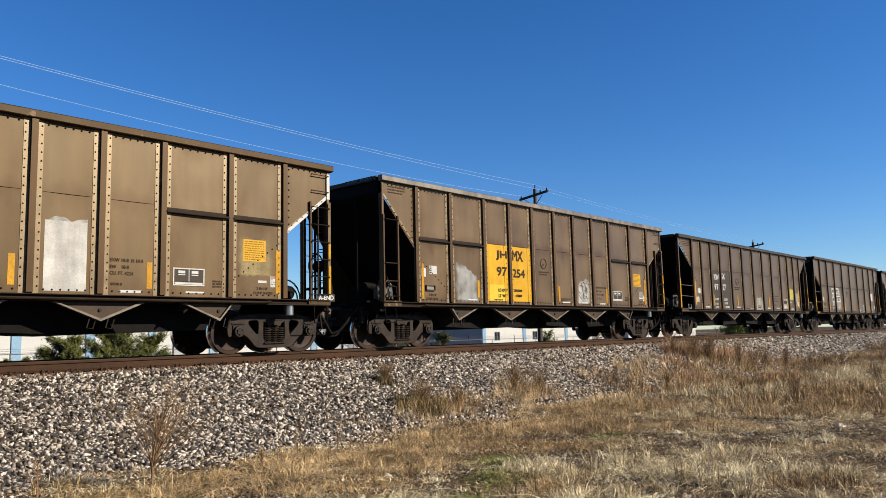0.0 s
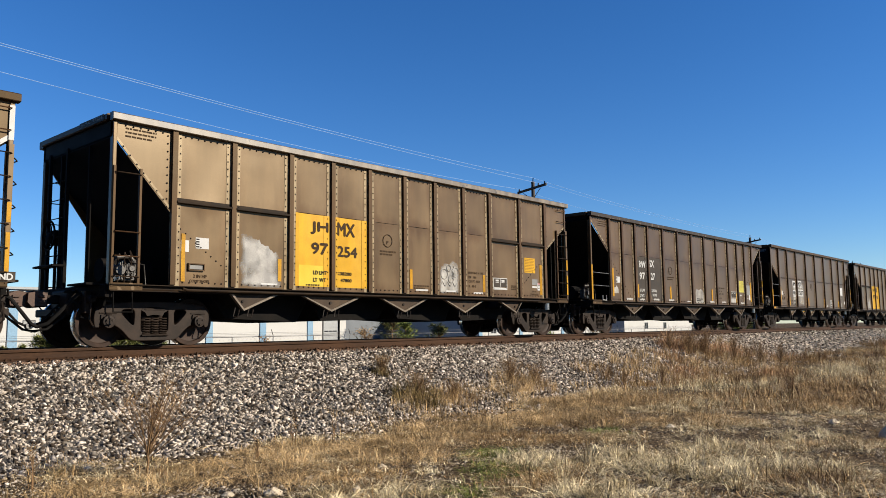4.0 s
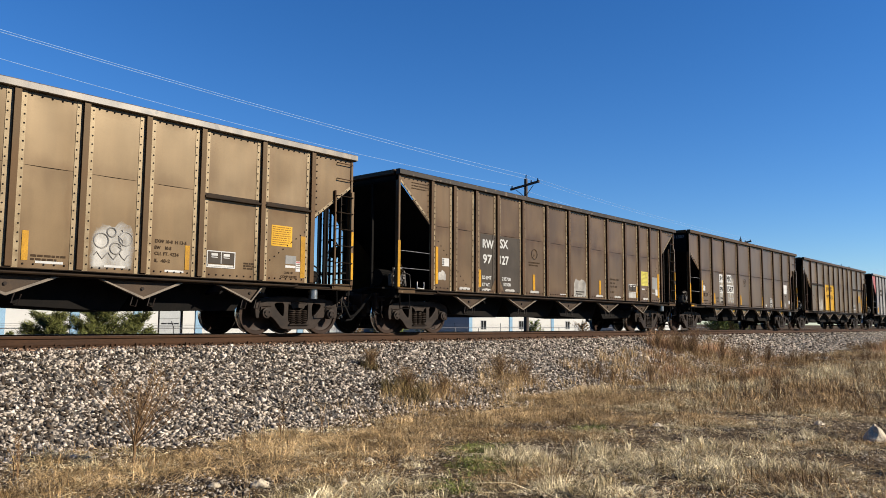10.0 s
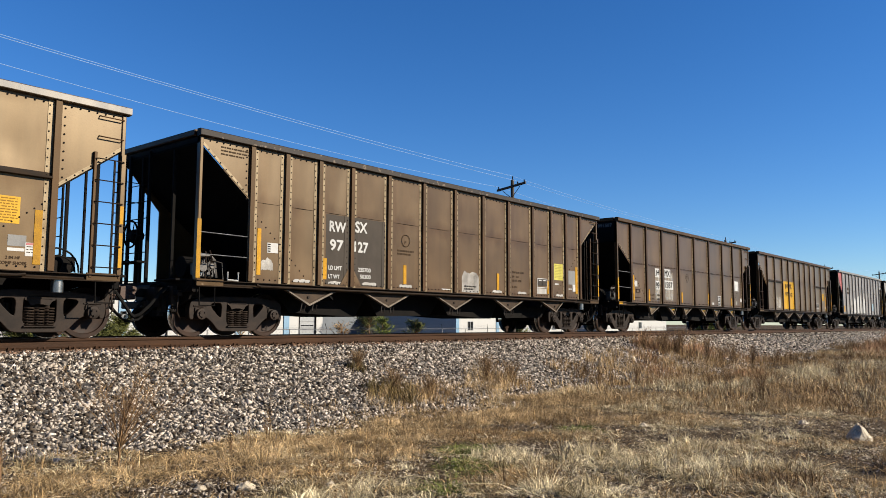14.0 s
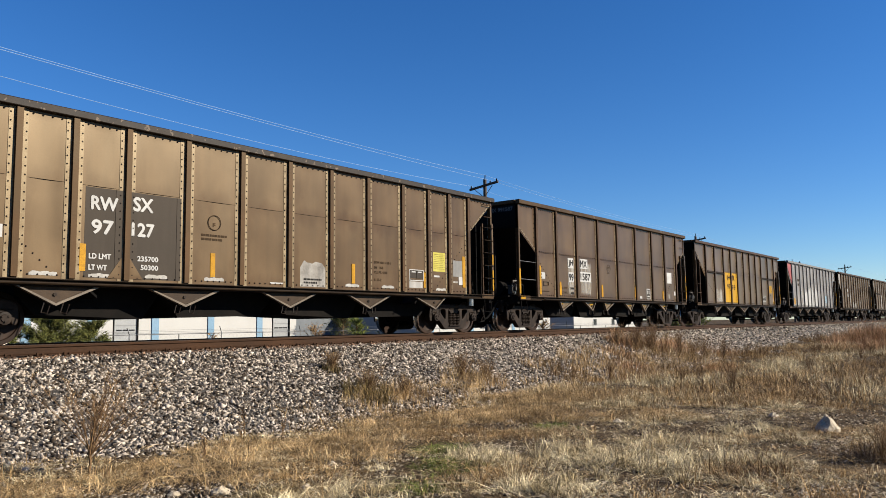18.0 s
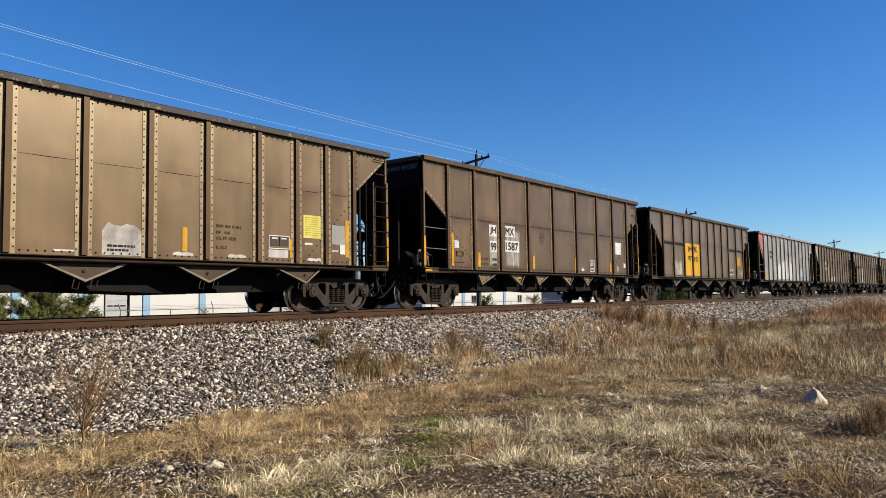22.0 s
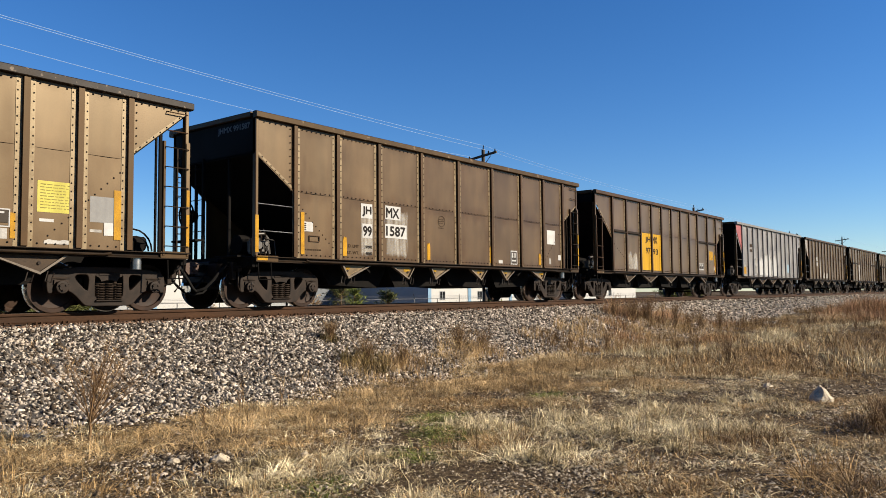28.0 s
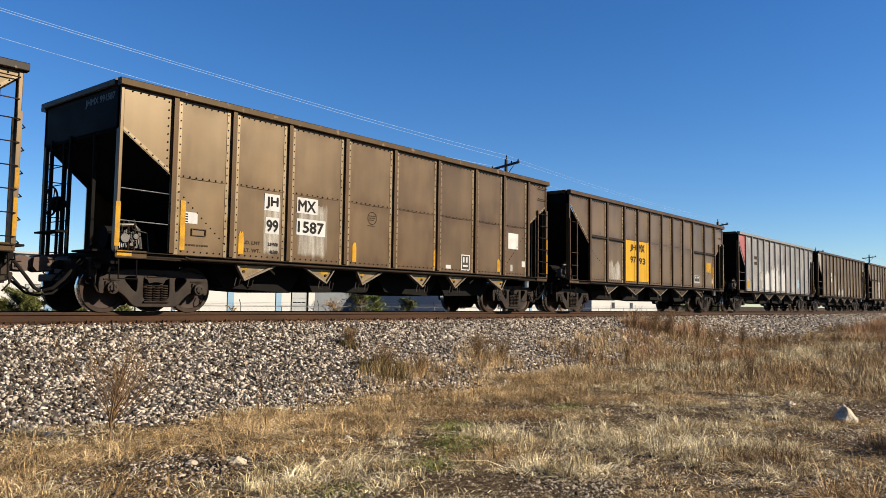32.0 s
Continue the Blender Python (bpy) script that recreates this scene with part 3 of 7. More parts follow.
def bars(name, x0, x1, z1, rows, pitch, h, material, parent, seed=1, y=SHEET - 0.006):
    """Small writing that cannot be read: broken bars."""
    rs, g = random.Random(seed), G()
    for r in range(rows):
        x, end = x0, x1 - (x1 - x0) * (rs.random() * 0.35 if r == rows - 1 else rs.random() * 0.06)
        while x < end - 0.01:
            w = min(rs.uniform(0.03, 0.11), end - x)
            d = hollow(parent, x, z1 - r * pitch)
            g.box(x, x + w, y + d, y + d + 0.002, z1 - r * pitch - h, z1 - r * pitch)
            x += w + 0.018
    ob = part(name, g, material, parent)
    ob["kind"] = "stuff"
    return ob


def frame_box(x0, x1, z0, z1, w, y0, y1):
    return G().box(x0, x1, y0, y1, z1 - w, z1).box(x0, x1, y0, y1, z0, z0 + w).box(x0, x0 + w, y0, y1, z0 + w, z1 - w).box(x1 - w, x1, y0, y1, z0 + w, z1 - w)


def wheel_mesh():
    """A wheel about the y axis: tread, flange inside, dished plate and hub."""
    prof = [(0.0, -0.085), (0.10, -0.085), (0.115, -0.07), (0.13, -0.03), (0.30, -0.005), (0.375, -0.035), (0.385, -0.068), (0.452, -0.068), (0.457, -0.06), (0.460, 0.03), (0.462, 0.05), (0.485, 0.055), (0.485, 0.07), (0.47, 0.078), (0.39, 0.072), (0.36, 0.03), (0.14, 0.05), (0.12, 0.09), (0.0, 0.09)]
    me = G().lathe(prof, 40).mesh("wheel", "wheel_steel", True)
    me.materials.append(MATS["tread_steel"])
    for q in me.polygons:   # the tread and the edge of the rim are worn bright
        if min(math.hypot(me.vertices[i].co.x, me.vertices[i].co.z) for i in q.vertices) > 0.451:
            q.material_index = 1
    return me


def rounded(poly, passes=2):
    """A polygon with its corners cut off."""
    for _ in range(passes):
        poly = [p for a_, b_ in zip(poly, poly[1:] + poly[:1]) for p in ((a_[0] * 0.8 + b_[0] * 0.2, a_[1] * 0.8 + b_[1] * 0.2), (a_[0] * 0.2 + b_[0] * 0.8, a_[1] * 0.2 + b_[1] * 0.8))]
    return poly


def cast(name, loops, half, material, bevel=0.014):
    """A casting: an outline of (x, z) with openings, thick along y, its edges rounded."""
    cu = bpy.data.curves.new(name, "CURVE")
    cu.dimensions, cu.fill_mode = "2D", "BOTH"
    cu.extrude, cu.bevel_depth, cu.bevel_resolution = half - bevel, bevel, 1
    for loop in loops:
        sp = cu.splines.new("POLY")
        sp.points.add(len(loop) - 1)
        for p, (x, z) in zip(sp.points, loop):
            p.co = (x, z, 0, 1)
        sp.use_cyclic_u = True
    ob = bpy.data.objects.new(name, cu)
    scene.collection.objects.link(ob)
    bpy.context.view_layer.update()
    me = bpy.data.meshes.new_from_object(ob.evaluated_get(bpy.context.evaluated_depsgraph_get()))
    bpy.data.objects.remove(ob)
    bpy.data.curves.remove(cu)
    g = G().add([(v.co.x, -v.co.z, v.co.y) for v in me.vertices], [tuple(q.vertices) for q in me.polygons])
    bpy.data.meshes.remove(me)
    return g.mesh(name, material, True)


def side_frame_mesh():
    """A cast truck side: pedestals over the bearings, sloping lower members, the spring window and two triangular windows."""
    right = [(0.40, 0.815), (0.72, 0.785), (1.00, 0.745), (1.10, 0.68), (1.125, 0.52), (1.105, 0.36), (1.035, 0.36), (1.02, 0.56), (0.96, 0.60), (0.82, 0.60), (0.765, 0.56), (0.75, 0.40), (0.69, 0.37), (0.60, 0.30), (0.46, 0.145), (0.36, 0.12)]
    outline = rounded(right + [(-x, z) for x, z in right[::-1]], 1)
    window = [(0.37, 0.70), (0.60, 0.695), (0.655, 0.65), (0.63, 0.575), (0.46, 0.40), (0.385, 0.37)]
    spring_window = [(-0.275, 0.21), (0.275, 0.21), (0.285, 0.50), (0.275, 0.735), (-0.275, 0.735), (-0.285, 0.50)]
    return cast("side_frame", [outline, rounded(window), rounded([(-x, z) for x, z in window[::-1]]), rounded(spring_window)], 0.085, "truck_steel")


def spring_mesh():
    g = G()
    for x in (-0.165, 0.0, 0.165):
        for k in range(7):
            g.ring((x, -0.045, 0.24 + k * 0.046), 0.079, 0.0135, "z", 12, 5)
        g.tube([(x, 0.09, 0.21), (x, 0.09, 0.56)], 0.075, 8)
    g.box(-0.26, 0.26, -0.13, 0.05, 0.195, 0.222, 0.008)
    return g.mesh("spring", "truck_steel", True)


def cap_mesh():
    return G().lathe([(0.0, -0.16), (0.065, -0.16), (0.07, -0.145), (0.11, -0.14), (0.118, -0.12), (0.118, 0.0), (0.0, 0.0)], 14).lathe([(0.0, -0.175), (0.018, -0.175), (0.018, -0.155)], 6, (0.05, 0, 0.03)).lathe([(0.0, -0.175), (0.018, -0.175), (0.018, -0.155)], 6, (-0.05, 0, 0.03)).lathe([(0.0, -0.175), (0.018, -0.175), (0.018, -0.155)], 6, (0.0, 0, -0.055)).mesh("bearing_cap", "truck_steel", True)


WHEEL, SIDE_FRAME, SPRING, CAP = wheel_mesh(), side_frame_mesh(), spring_mesh(), cap_mesh()
ADAPTER = G().prism([(-0.125, 0.585), (0.125, 0.585), (0.13, 0.50), (0.09, 0.55), (-0.09, 0.55), (-0.13, 0.50)], -0.115, 0.10).box(-0.155, 0.155, -0.10, 0.08, 0.60, 0.63, 0.008).mesh("bearing_adapter", "truck_steel")
AXLE = G().tube([(0, -0.95, 0), (0, 0.95, 0)], 0.085, 10).mesh("wheelset", "wheel_steel", True)
SHOE = G().prism([(0.0, 0.30), (0.05, 0.32), (0.05, 0.60), (0.0, 0.62), (-0.03, 0.46)], -0.07, 0.07).mesh("brake_shoe", "truck_steel")


def truck(car, tx):
    bolster = part("bolster", G().prism([(-0.25, 0.715), (0.25, 0.715), (0.25, 0.66), (0.19, 0.63), (0.15, 0.56), (0.05, 0.585), (-0.05, 0.585), (-0.15, 0.56), (-0.19, 0.63), (-0.25, 0.66)], -1.085, 1.085).box(-0.20, 0.20, -1.10, -1.08, 0.675, 0.705, 0.005).box(-0.16, 0.16, -0.30, 0.30, 0.74, 0.83).box(-0.10, 0.10, -0.95, 0.95, 0.24, 0.30), "truck_steel", car, at=pose(tx, 0, 0))
    for s in (-1, 1):
        fr = part("side_frame", SIDE_FRAME, "", car, at=pose(tx, s * 1.0, 0, 0, 0, 0 if s < 0 else 180))
        part("spring", SPRING, "", fr)
        for k in (-0.889, 0.889):
            part("bearing_cap", CAP, "", fr, at=pose(k, -0.02, 0.457))
            part("bearing_adapter", ADAPTER, "", fr, at=pose(k, 0, 0))
    for k in (-0.889, 0.889):
        ws = part("wheelset", AXLE, "", car, at=pose(tx + k, 0, 0.457))
        part("wheel", WHEEL, "", ws, at=pose(0, -0.745, 0))
        part("wheel", WHEEL, "", ws, at=pose(0, 0.745, 0, 0, 0, 180))
        WHEELSETS.append((ws, tx + k))
        for s in (-1, 1):
            part("brake_shoe", SHOE, "", bolster, at=pose(k - math.copysign(0.50, k), s * 0.745, 0, 0, 0, 0 if k > 0 else 180))


def gusset(car, xl, xr, xb, z0=0.985, z1=0.66, paint="gate_paint"):
    """A brown V-shaped plate of a discharge gate with its bent-up rims and links."""
    g = G().prism([(xl + 0.05, z0), (xr - 0.05, z0), (xb, z1 + 0.03)], -1.525, -1.505)
    plate = part("gate_plate", g, paint, car)
    rim = G()
    for a_, b_ in (((xl, z0), (xb, z1)), ((xb, z1), (xr, z0))):
        rim.prism([a_, b_, (b_[0], b_[1] + 0.045), (a_[0] + (0.06 if a_[0] == xl else 0), a_[1] + (0.0 if a_[0] == xl else 0.045))], -1.585, -1.50)
    part("rim", rim, "rim_paint", plate)
    for dx in (-0.17, 0.15):
        part("gate_link", G().tube([(xb + dx, -1.53, z1 + 0.06), (xb + dx - 0.05, -1.54, z1 - 0.11), (xb + dx + 0.05, -1.54, z1 - 0.13), (xb + dx + 0.10, -1.53, z1 + 0.03)], 0.013, 5), "truck_steel", plate)
    part("pivot_bolt", G().tube([(xb, -1.55, (z0 + z1) / 2 + 0.03), (xb, -1.52, (z0 + z1) / 2 + 0.03)], 0.03, 8), "truck_steel", plate)


def bulge(x0, x1, z0, z1, rs):
    """The shape of a loaded sheet between its fixed edges: one wide hollow and a few dents."""
    dents = [(rs.uniform(0.15, 0.85), rs.uniform(0.1, 0.9), rs.uniform(0.10, 0.30), rs.uniform(-0.004, 0.005)) for _ in range(6)]
    deep = rs.uniform(0.007, 0.015)
    a0, a1 = x0 + 0.15, x1 - 0.15

    def depth(x, z):
        u, w = (x - a0) / (a1 - a0), (z - z0) / (z1 - z0)
        if not (0 < u < 1 and 0 < w < 1):
            return 0.0
        edge = math.sin(math.pi * u) ** 0.9 * math.sin(math.pi * w) ** 0.45
        return min(0.024, max(0.0, edge * (deep + sum(k * math.exp(-((u - p) ** 2 + (w - q) ** 2) / r ** 2) for p, q, r, k in dents))))
    return depth


def dished(x0, x1, z0, z1, depth, nx=14, nz=10):
    """A side sheet between its posts."""
    g = G()
    v = [(x0 + (x1 - x0) * i / nx, SHEET + depth(x0 + (x1 - x0) * i / nx, z0 + (z1 - z0) * j / nz), z0 + (z1 - z0) * j / nz) for i in range(nx + 1) for j in range(nz + 1)]
    m = nz + 1
    g.add(v, [(i * m + j, (i + 1) * m + j, (i + 1) * m + j + 1, i * m + j + 1) for i in range(nx) for j in range(nz)])
    back = SHEET + 0.032
    g.add([(x0, SHEET, z0), (x1, SHEET, z0), (x1, SHEET, z1), (x0, SHEET, z1), (x0, back, z0), (x1, back, z0), (x1, back, z1), (x0, back, z1)], [(0, 4, 5, 1), (1, 5, 6, 2), (2, 6, 7, 3), (3, 7, 4, 0), (4, 7, 6, 5)])
    return g


def ladder(car, x0, x1, z0, z1, y, n, material="dark_trim", name="ladder"):
    st = part(name, G().box(x0 - 0.025, x0 + 0.025, y - 0.03, y + 0.03, z0, z1, 0.006).box(x1 - 0.025, x1 + 0.025, y - 0.03, y + 0.03, z0, z1, 0.006), "frame_paint" if y < 0 else material, car)
    for i in range(n):
        z = z0 + 0.18 + (z1 - z0 - 0.3) * i / (n - 1)
        part("rung", G().tube([(x0, y - 0.03, z), (x0 + 0.03, y - 0.075, z), (x1 - 0.03, y - 0.075, z), (x1, y - 0.03, z)], 0.011, 5), material, st)
    return st


def grab(car, x0, x1, z, y, material="frame_paint"):
    return part("grab_iron", G().tube([(x0, y, z), (x0 + 0.01, y - 0.07, z - 0.02), (x1 - 0.01, y - 0.07, z - 0.02), (x1, y, z)], 0.012, 5), material, car)


def hopper_car(cx, half, high, posts, label, left, right, belts=(), belt_z=2.69, seam=2.79, gates=(), paint="brown_paint", rivets=True, stile=False, seed=0, rail_z=(2.05, 1.62), seam_rivets=False, post_w=0.052, top_mat="frame_paint", strip="strip_paint", post_mat="frame_paint"):
    """An open coal hopper. left, right: where the sheet's sloped lower edge starts at the car's end and where it meets the first post."""
    rs = random.Random(seed)
    car = new("hopper_car")
    car.matrix_basis = pose(cx, TRACK, 0)
    tagged(car, label, "railway car", "cars of the coal train")
    CARS.append((car, cx))
    sheet_top = high - 0.06
    sill = 1.11
    edges = [-half] + list(posts) + [half]
    # near side: sheets between posts
    for i, (a_, b_) in enumerate(zip(edges, edges[1:])):
        yb = SHEET + 0.012
        first, last = i == 0, i == len(edges) - 2
        if first or last:
            za, zb = left if first else (right[1], right[0])
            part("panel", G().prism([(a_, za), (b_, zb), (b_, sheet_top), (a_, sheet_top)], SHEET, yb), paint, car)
            part("edge_strip", G().prism([(a_, za), (b_, zb), (b_, zb + 0.07), (a_, za + 0.07)], SHEET - 0.006, SHEET + 0.001), strip, car)
            continue
        cut = belt_z if i in belts else seam
        belted = i in belts
        whole = bulge(a_, b_, sill, sheet_top, rs)
        for z0, z1 in ((cut + 0.0025, sheet_top), (sill, cut - 0.0025)):
            f = bulge(a_, b_, z0, z1, rs) if belted else whole
            SAGS.setdefault(car.name, []).append((a_, b_, z0, z1, f))
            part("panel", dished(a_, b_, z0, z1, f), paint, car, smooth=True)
        if belted:
            # the ledge's shade is put into its dark colour as well
            part("belt_rail", G().prism_x([(SHEET, cut - 0.03), (SHEET - 0.078, cut - 0.03), (SHEET - 0.084, cut - 0.022), (SHEET - 0.084, cut + 0.012), (SHEET - 0.012, cut + 0.02), (SHEET - 0.008, cut + 0.075), (SHEET, cut + 0.075)], a_ + post_w, b_ - post_w), "dark_trim", car)
    part("far_side", G().box(-half + 0.9, half - 0.9, 1.47, 1.5, sill, sheet_top).prism([(-half, left[0]), (-half + 0.9, left[1]), (-half + 0.9, sheet_top), (-half, sheet_top)], 1.47, 1.5).prism([(half, right[0]), (half - 0.9, right[1]), (half - 0.9, sheet_top), (half, sheet_top)], 1.47, 1.5), paint, car)
    for x in posts:
        part("side_post", G().prism_x([(SHEET, sill), (OUT, sill + 0.02), (OUT, sheet_top), (SHEET, sheet_top)], x - post_w, x + post_w), post_mat, car)
        part("post_flange", G().box(x - (0.055 if x == posts[0] else 0.155), x + (0.055 if x == posts[-1] else 0.155), SHEET - 0.008, SHEET + 0.001, sill, sheet_top), strip, car)
        part("far_post", G().box(x - post_w, x + post_w, 1.5, 1.62, sill, sheet_top), "frame_paint", car)
    if rivets:
        g = G()

        def dot(x, z, y=SHEET - 0.006, r=0.0175):
            y += hollow(car, x, z)
            v = [(x + r * math.cos(k * 1.0472), y, z + r * math.sin(k * 1.0472)) for k in range(6)] + [(x + 0.6 * r * math.cos(k * 1.0472), y - 0.014, z + 0.6 * r * math.sin(k * 1.0472)) for k in range(6)]
            g.add(v, [(k, (k + 1) % 6, (k + 1) % 6 + 6, k + 6) for k in range(6)] + [(6, 7, 8, 9, 10, 11)])

        for x in posts:
            for k in range(19):
                z = sill + 0.12 + k * (sheet_top - sill - 0.3) / 18
                for dx in (-0.128, 0.128):
                    if (x + dx < posts[0] - 0.1 and z < left[1]) or (x + dx > posts[-1] + 0.1 and z < right[1]):
                        continue
                    dot(x + dx, z)
        for a_, b_ in zip(edges, edges[1:]):
            m = max(2, round((b_ - a_ - 0.45) / 0.15))
            for k in range(m + 1):
                x = a_ + 0.23 + (b_ - a_ - 0.46) * k / m
                dot(x, sheet_top - 0.14)
                if posts[0] <= x <= posts[-1]:
                    dot(x, sill + 0.07)
                    if seam_rivets:
                        dot(x, seam + 0.03)
        for xe, xp, (za, zb) in ((-half, posts[0], left), (half, posts[-1], right)):
            for k in range(9):
                u = (k + 0.5) / 9
                dot(xe + (xp - xe) * u, za + (zb - za) * u + 0.035)
            for k in range(13):
                u = (k + 0.5) / 13
                dot(xp + (xe - xp) * -1.35 * u * 0.9, zb - 0.15 - (zb - sill - 0.3) * u, SHEET - 0.002)
        ob = part("rivets", g, "rivet_steel", car, "rows of dark bolt heads")
        ob["kind"] = "stuff"
    # top and bottom members
    part("top_rail", G().prism_x([(SHEET + 0.04, high - 0.145), (SHEET - 0.02, high - 0.145), (OUT - 0.03, high - 0.135), (OUT - 0.038, high - 0.125), (OUT - 0.038, high - 0.02), (OUT - 0.01, high), (SHEET + 0.04, high)], -half - 0.04, half + 0.06), top_mat, car)
    part("far_top_rail", G().box(-half - 0.04, half + 0.06, 1.46, 1.65, high - 0.16, high, 0.02), "frame_paint", car)
    part("side_sill", G().prism_x([(-1.36, 0.99), (-1.60, 0.99), (-1.60, 1.005), (-1.56, 1.03), (-1.56, 1.085), (-1.64, 1.095), (-1.64, sill), (-1.36, sill)], -half + 0.02, half - 0.02), "dark_trim", car)
    part("sill_pipe", G().tube([(-half + 1.35, -1.66, 1.06), (-half + 1.45, -1.665, 1.03), (half - 1.75, -1.665, 1.03), (half - 1.6, -1.64, 1.05)], 0.026, 7), "dark_trim", car, smooth=True)
    part("far_sill", G().box(-half, half, 1.36, 1.62, 0.99, sill), "frame_paint", car)
    part("centre_sill", G().box(-half - 0.1, half + 0.1, -0.19, 0.19, 0.70, 1.06, 0.02), "grime_shade", car)
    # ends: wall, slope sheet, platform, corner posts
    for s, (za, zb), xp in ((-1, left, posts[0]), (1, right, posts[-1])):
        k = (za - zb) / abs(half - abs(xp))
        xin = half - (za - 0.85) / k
        part("end_wall", G().box(*sorted((s * half, s * (half - 0.02))), -1.553, 1.49, za - 0.02, high - 0.04), "coal_dust_shade", car)
        part("slope_sheet", G().prism([(s * half, za), (s * half, za - 0.04), (s * xin, 0.80), (s * xin, 0.85)], -1.515, 1.48), "grime_shade", car)
        part("end_top_rail", G().box(*sorted((s * (half - 0.06), s * (half + 0.07))), -1.46, 1.46, high - 0.13, high - 0.003, 0.02), "frame_paint", car)
        for yy in (-1.52, 1.47):
            part("corner_post", G().box(*sorted((s * half, s * (half - 0.075))), yy - 0.06, yy + 0.06, 1.1, high - 0.16, 0.012), "brown_paint" if yy < 0 else "frame_paint", car)
        for yy in (-0.62, 0.62):
            part("end_post", G().prism([(s * half, 1.1), (s * (half - 0.06), 1.1), (s * (half - 0.06), za - 0.06 - 0.06 * k), (s * half, za)], yy - 0.025, yy + 0.025), "grime_shade", car)
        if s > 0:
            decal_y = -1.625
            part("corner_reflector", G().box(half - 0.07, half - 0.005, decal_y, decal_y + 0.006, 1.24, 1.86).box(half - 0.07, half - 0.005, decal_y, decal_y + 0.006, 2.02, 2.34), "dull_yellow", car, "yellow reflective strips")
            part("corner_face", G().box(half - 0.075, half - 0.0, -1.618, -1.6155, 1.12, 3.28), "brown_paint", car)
        part("end_sill", G().box(*sorted((s * (half - 0.12), s * (half + 0.02))), -1.5, 1.5, 0.88, 1.12, 0.02), "grime_shade", car)
        part("end_deck", G().box(*sorted((s * (half - 0.12), s * abs(xp))), -1.5, 1.5, 1.08, 1.12), "grime_shade", car)
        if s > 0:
            part("strut", G().prism([(s * (half - 0.57), 1.1), (s * (half - 0.61), 1.1), (s * (half - 0.61), za - 0.61 * k - 0.05), (s * (half - 0.57), za - 0.57 * k - 0.05)], -1.40, -1.37), "grime_shade", car)
        part("cross_ridge", G().box(*sorted((s * 1.5, s * 1.6)), -1.47, 1.47, 1.0, 1.8), "grime_shade", car)
    # ladders and rails
    ladder(car, half - 0.54, half - 0.03, 1.05, 3.25, -1.585, 6)
    for z in (high - 0.24, high - 0.60):
        grab(car, half - 0.48, half - 0.05, z, SHEET)
    ladder(car, -half + 0.03, -half + 0.44, 1.0, left[0] + 0.1, 1.5, 7, "grime_shade")
    part("corner_stile", G().box(half + 0.03, half + 0.06, -1.13, -1.10, 1.0, 3.25), "dark_trim", car)
    for i in range(6):
        z = 1.17 + 1.9 * i / 5
        part("corner_rung", G().tube([(half + 0.03, -1.55, z), (half + 0.09, -1.50, z - 0.03), (half + 0.09, -1.15, z - 0.03), (half + 0.05, -1.12, z - 0.03)], 0.011, 5), "dark_trim", car)
    part("end_ladder", G().box(half + 0.02, half + 0.05, 0.95, 1.0, 1.0, high - 0.6).box(half + 0.02, half + 0.05, 1.38, 1.43, 1.0, high - 0.6), "grime_shade", car)
    for i in range(7):
        z = 1.25 + i * 0.38
        part("rung", G().tube([(half + 0.06, 0.97, z), (half + 0.06, 1.41, z)], 0.011, 5), "grime_shade", car)
    if stile:
        ladder(car, -half + 0.04, -half + 0.52, 1.06, 3.2, -1.58, 2, "dark_trim", name="side_stile")
        for z in rail_z:
            grab(car, -half + 0.05, -half + 0.52, z, -1.57)
    else:
        for z in rail_z:
            part("handrail", G().tube([(-half + 0.04, -1.57, z), (posts[0] - 0.05, -1.57, z - 0.01)], 0.010, 6), "galvanised", car)
    # step under the ladder and end gear
    for x in (half - 0.42, -half + 0.10):
        part("sill_step", G().tube([(x, -1.55, 1.0), (x, -1.57, 0.62), (x + 0.34, -1.57, 0.62), (x + 0.34, -1.55, 1.0)], 0.016, 5), "grime_shade", car)
    for s in (-1, 1):
        part("coupler", G().box(*sorted((s * half, s * (half + 0.52))), -0.08, 0.08, 0.80, 0.96, 0.02).prism([(s * (half + 0.45), 0.74), (s * (half + 0.70), 0.72), (s * (half + 0.82), 0.78), (s * (half + 0.82), 0.99), (s * (half + 0.70), 1.03), (s * (half + 0.45), 1.0)], -0.14 + 0.03 * s, 0.14 + 0.03 * s).box(*sorted((s * (half + 0.02), s * (half + 0.22))), -0.26, 0.26, 0.70, 1.04, 0.03), "truck_steel", car)
        part("air_hose", G().tube([(s * (half + 0.25), -0.28, 0.82), (s * (half + 0.42), -0.33, 0.66), (s * (half + 0.60), -0.33, 0.46), (s * (half + 0.76), -0.30, 0.40)], 0.024, 6), "rubber", car)
        part("glad_hand", G().lathe([(0.0, -0.05), (0.045, -0.05), (0.055, -0.02), (0.055, 0.03), (0.0, 0.03)], 10, (s * (half + 0.78), -0.31, 0.40)).box(*sorted((s * (half + 0.70), s * (half + 0.80))), -0.335, -0.285, 0.42, 0.50, 0.01), "bright_steel", car, "scuffed bright hose coupling", smooth=True)
        part("platform_side", G().box(*sorted((s * (half - 0.60), s * (half - 0.005))), -1.605, -1.575, 1.0, 1.135, 0.008), "top_brown", car)
        part("uncoupling_lever", G().tube([(s * (half + 0.06), -1.42, 0.98), (s * (half + 0.10), -1.35, 0.88), (s * (half + 0.12), -0.45, 0.90), (s * (half + 0.35), -0.18, 0.95)], 0.014, 5), "grime_shade", car)
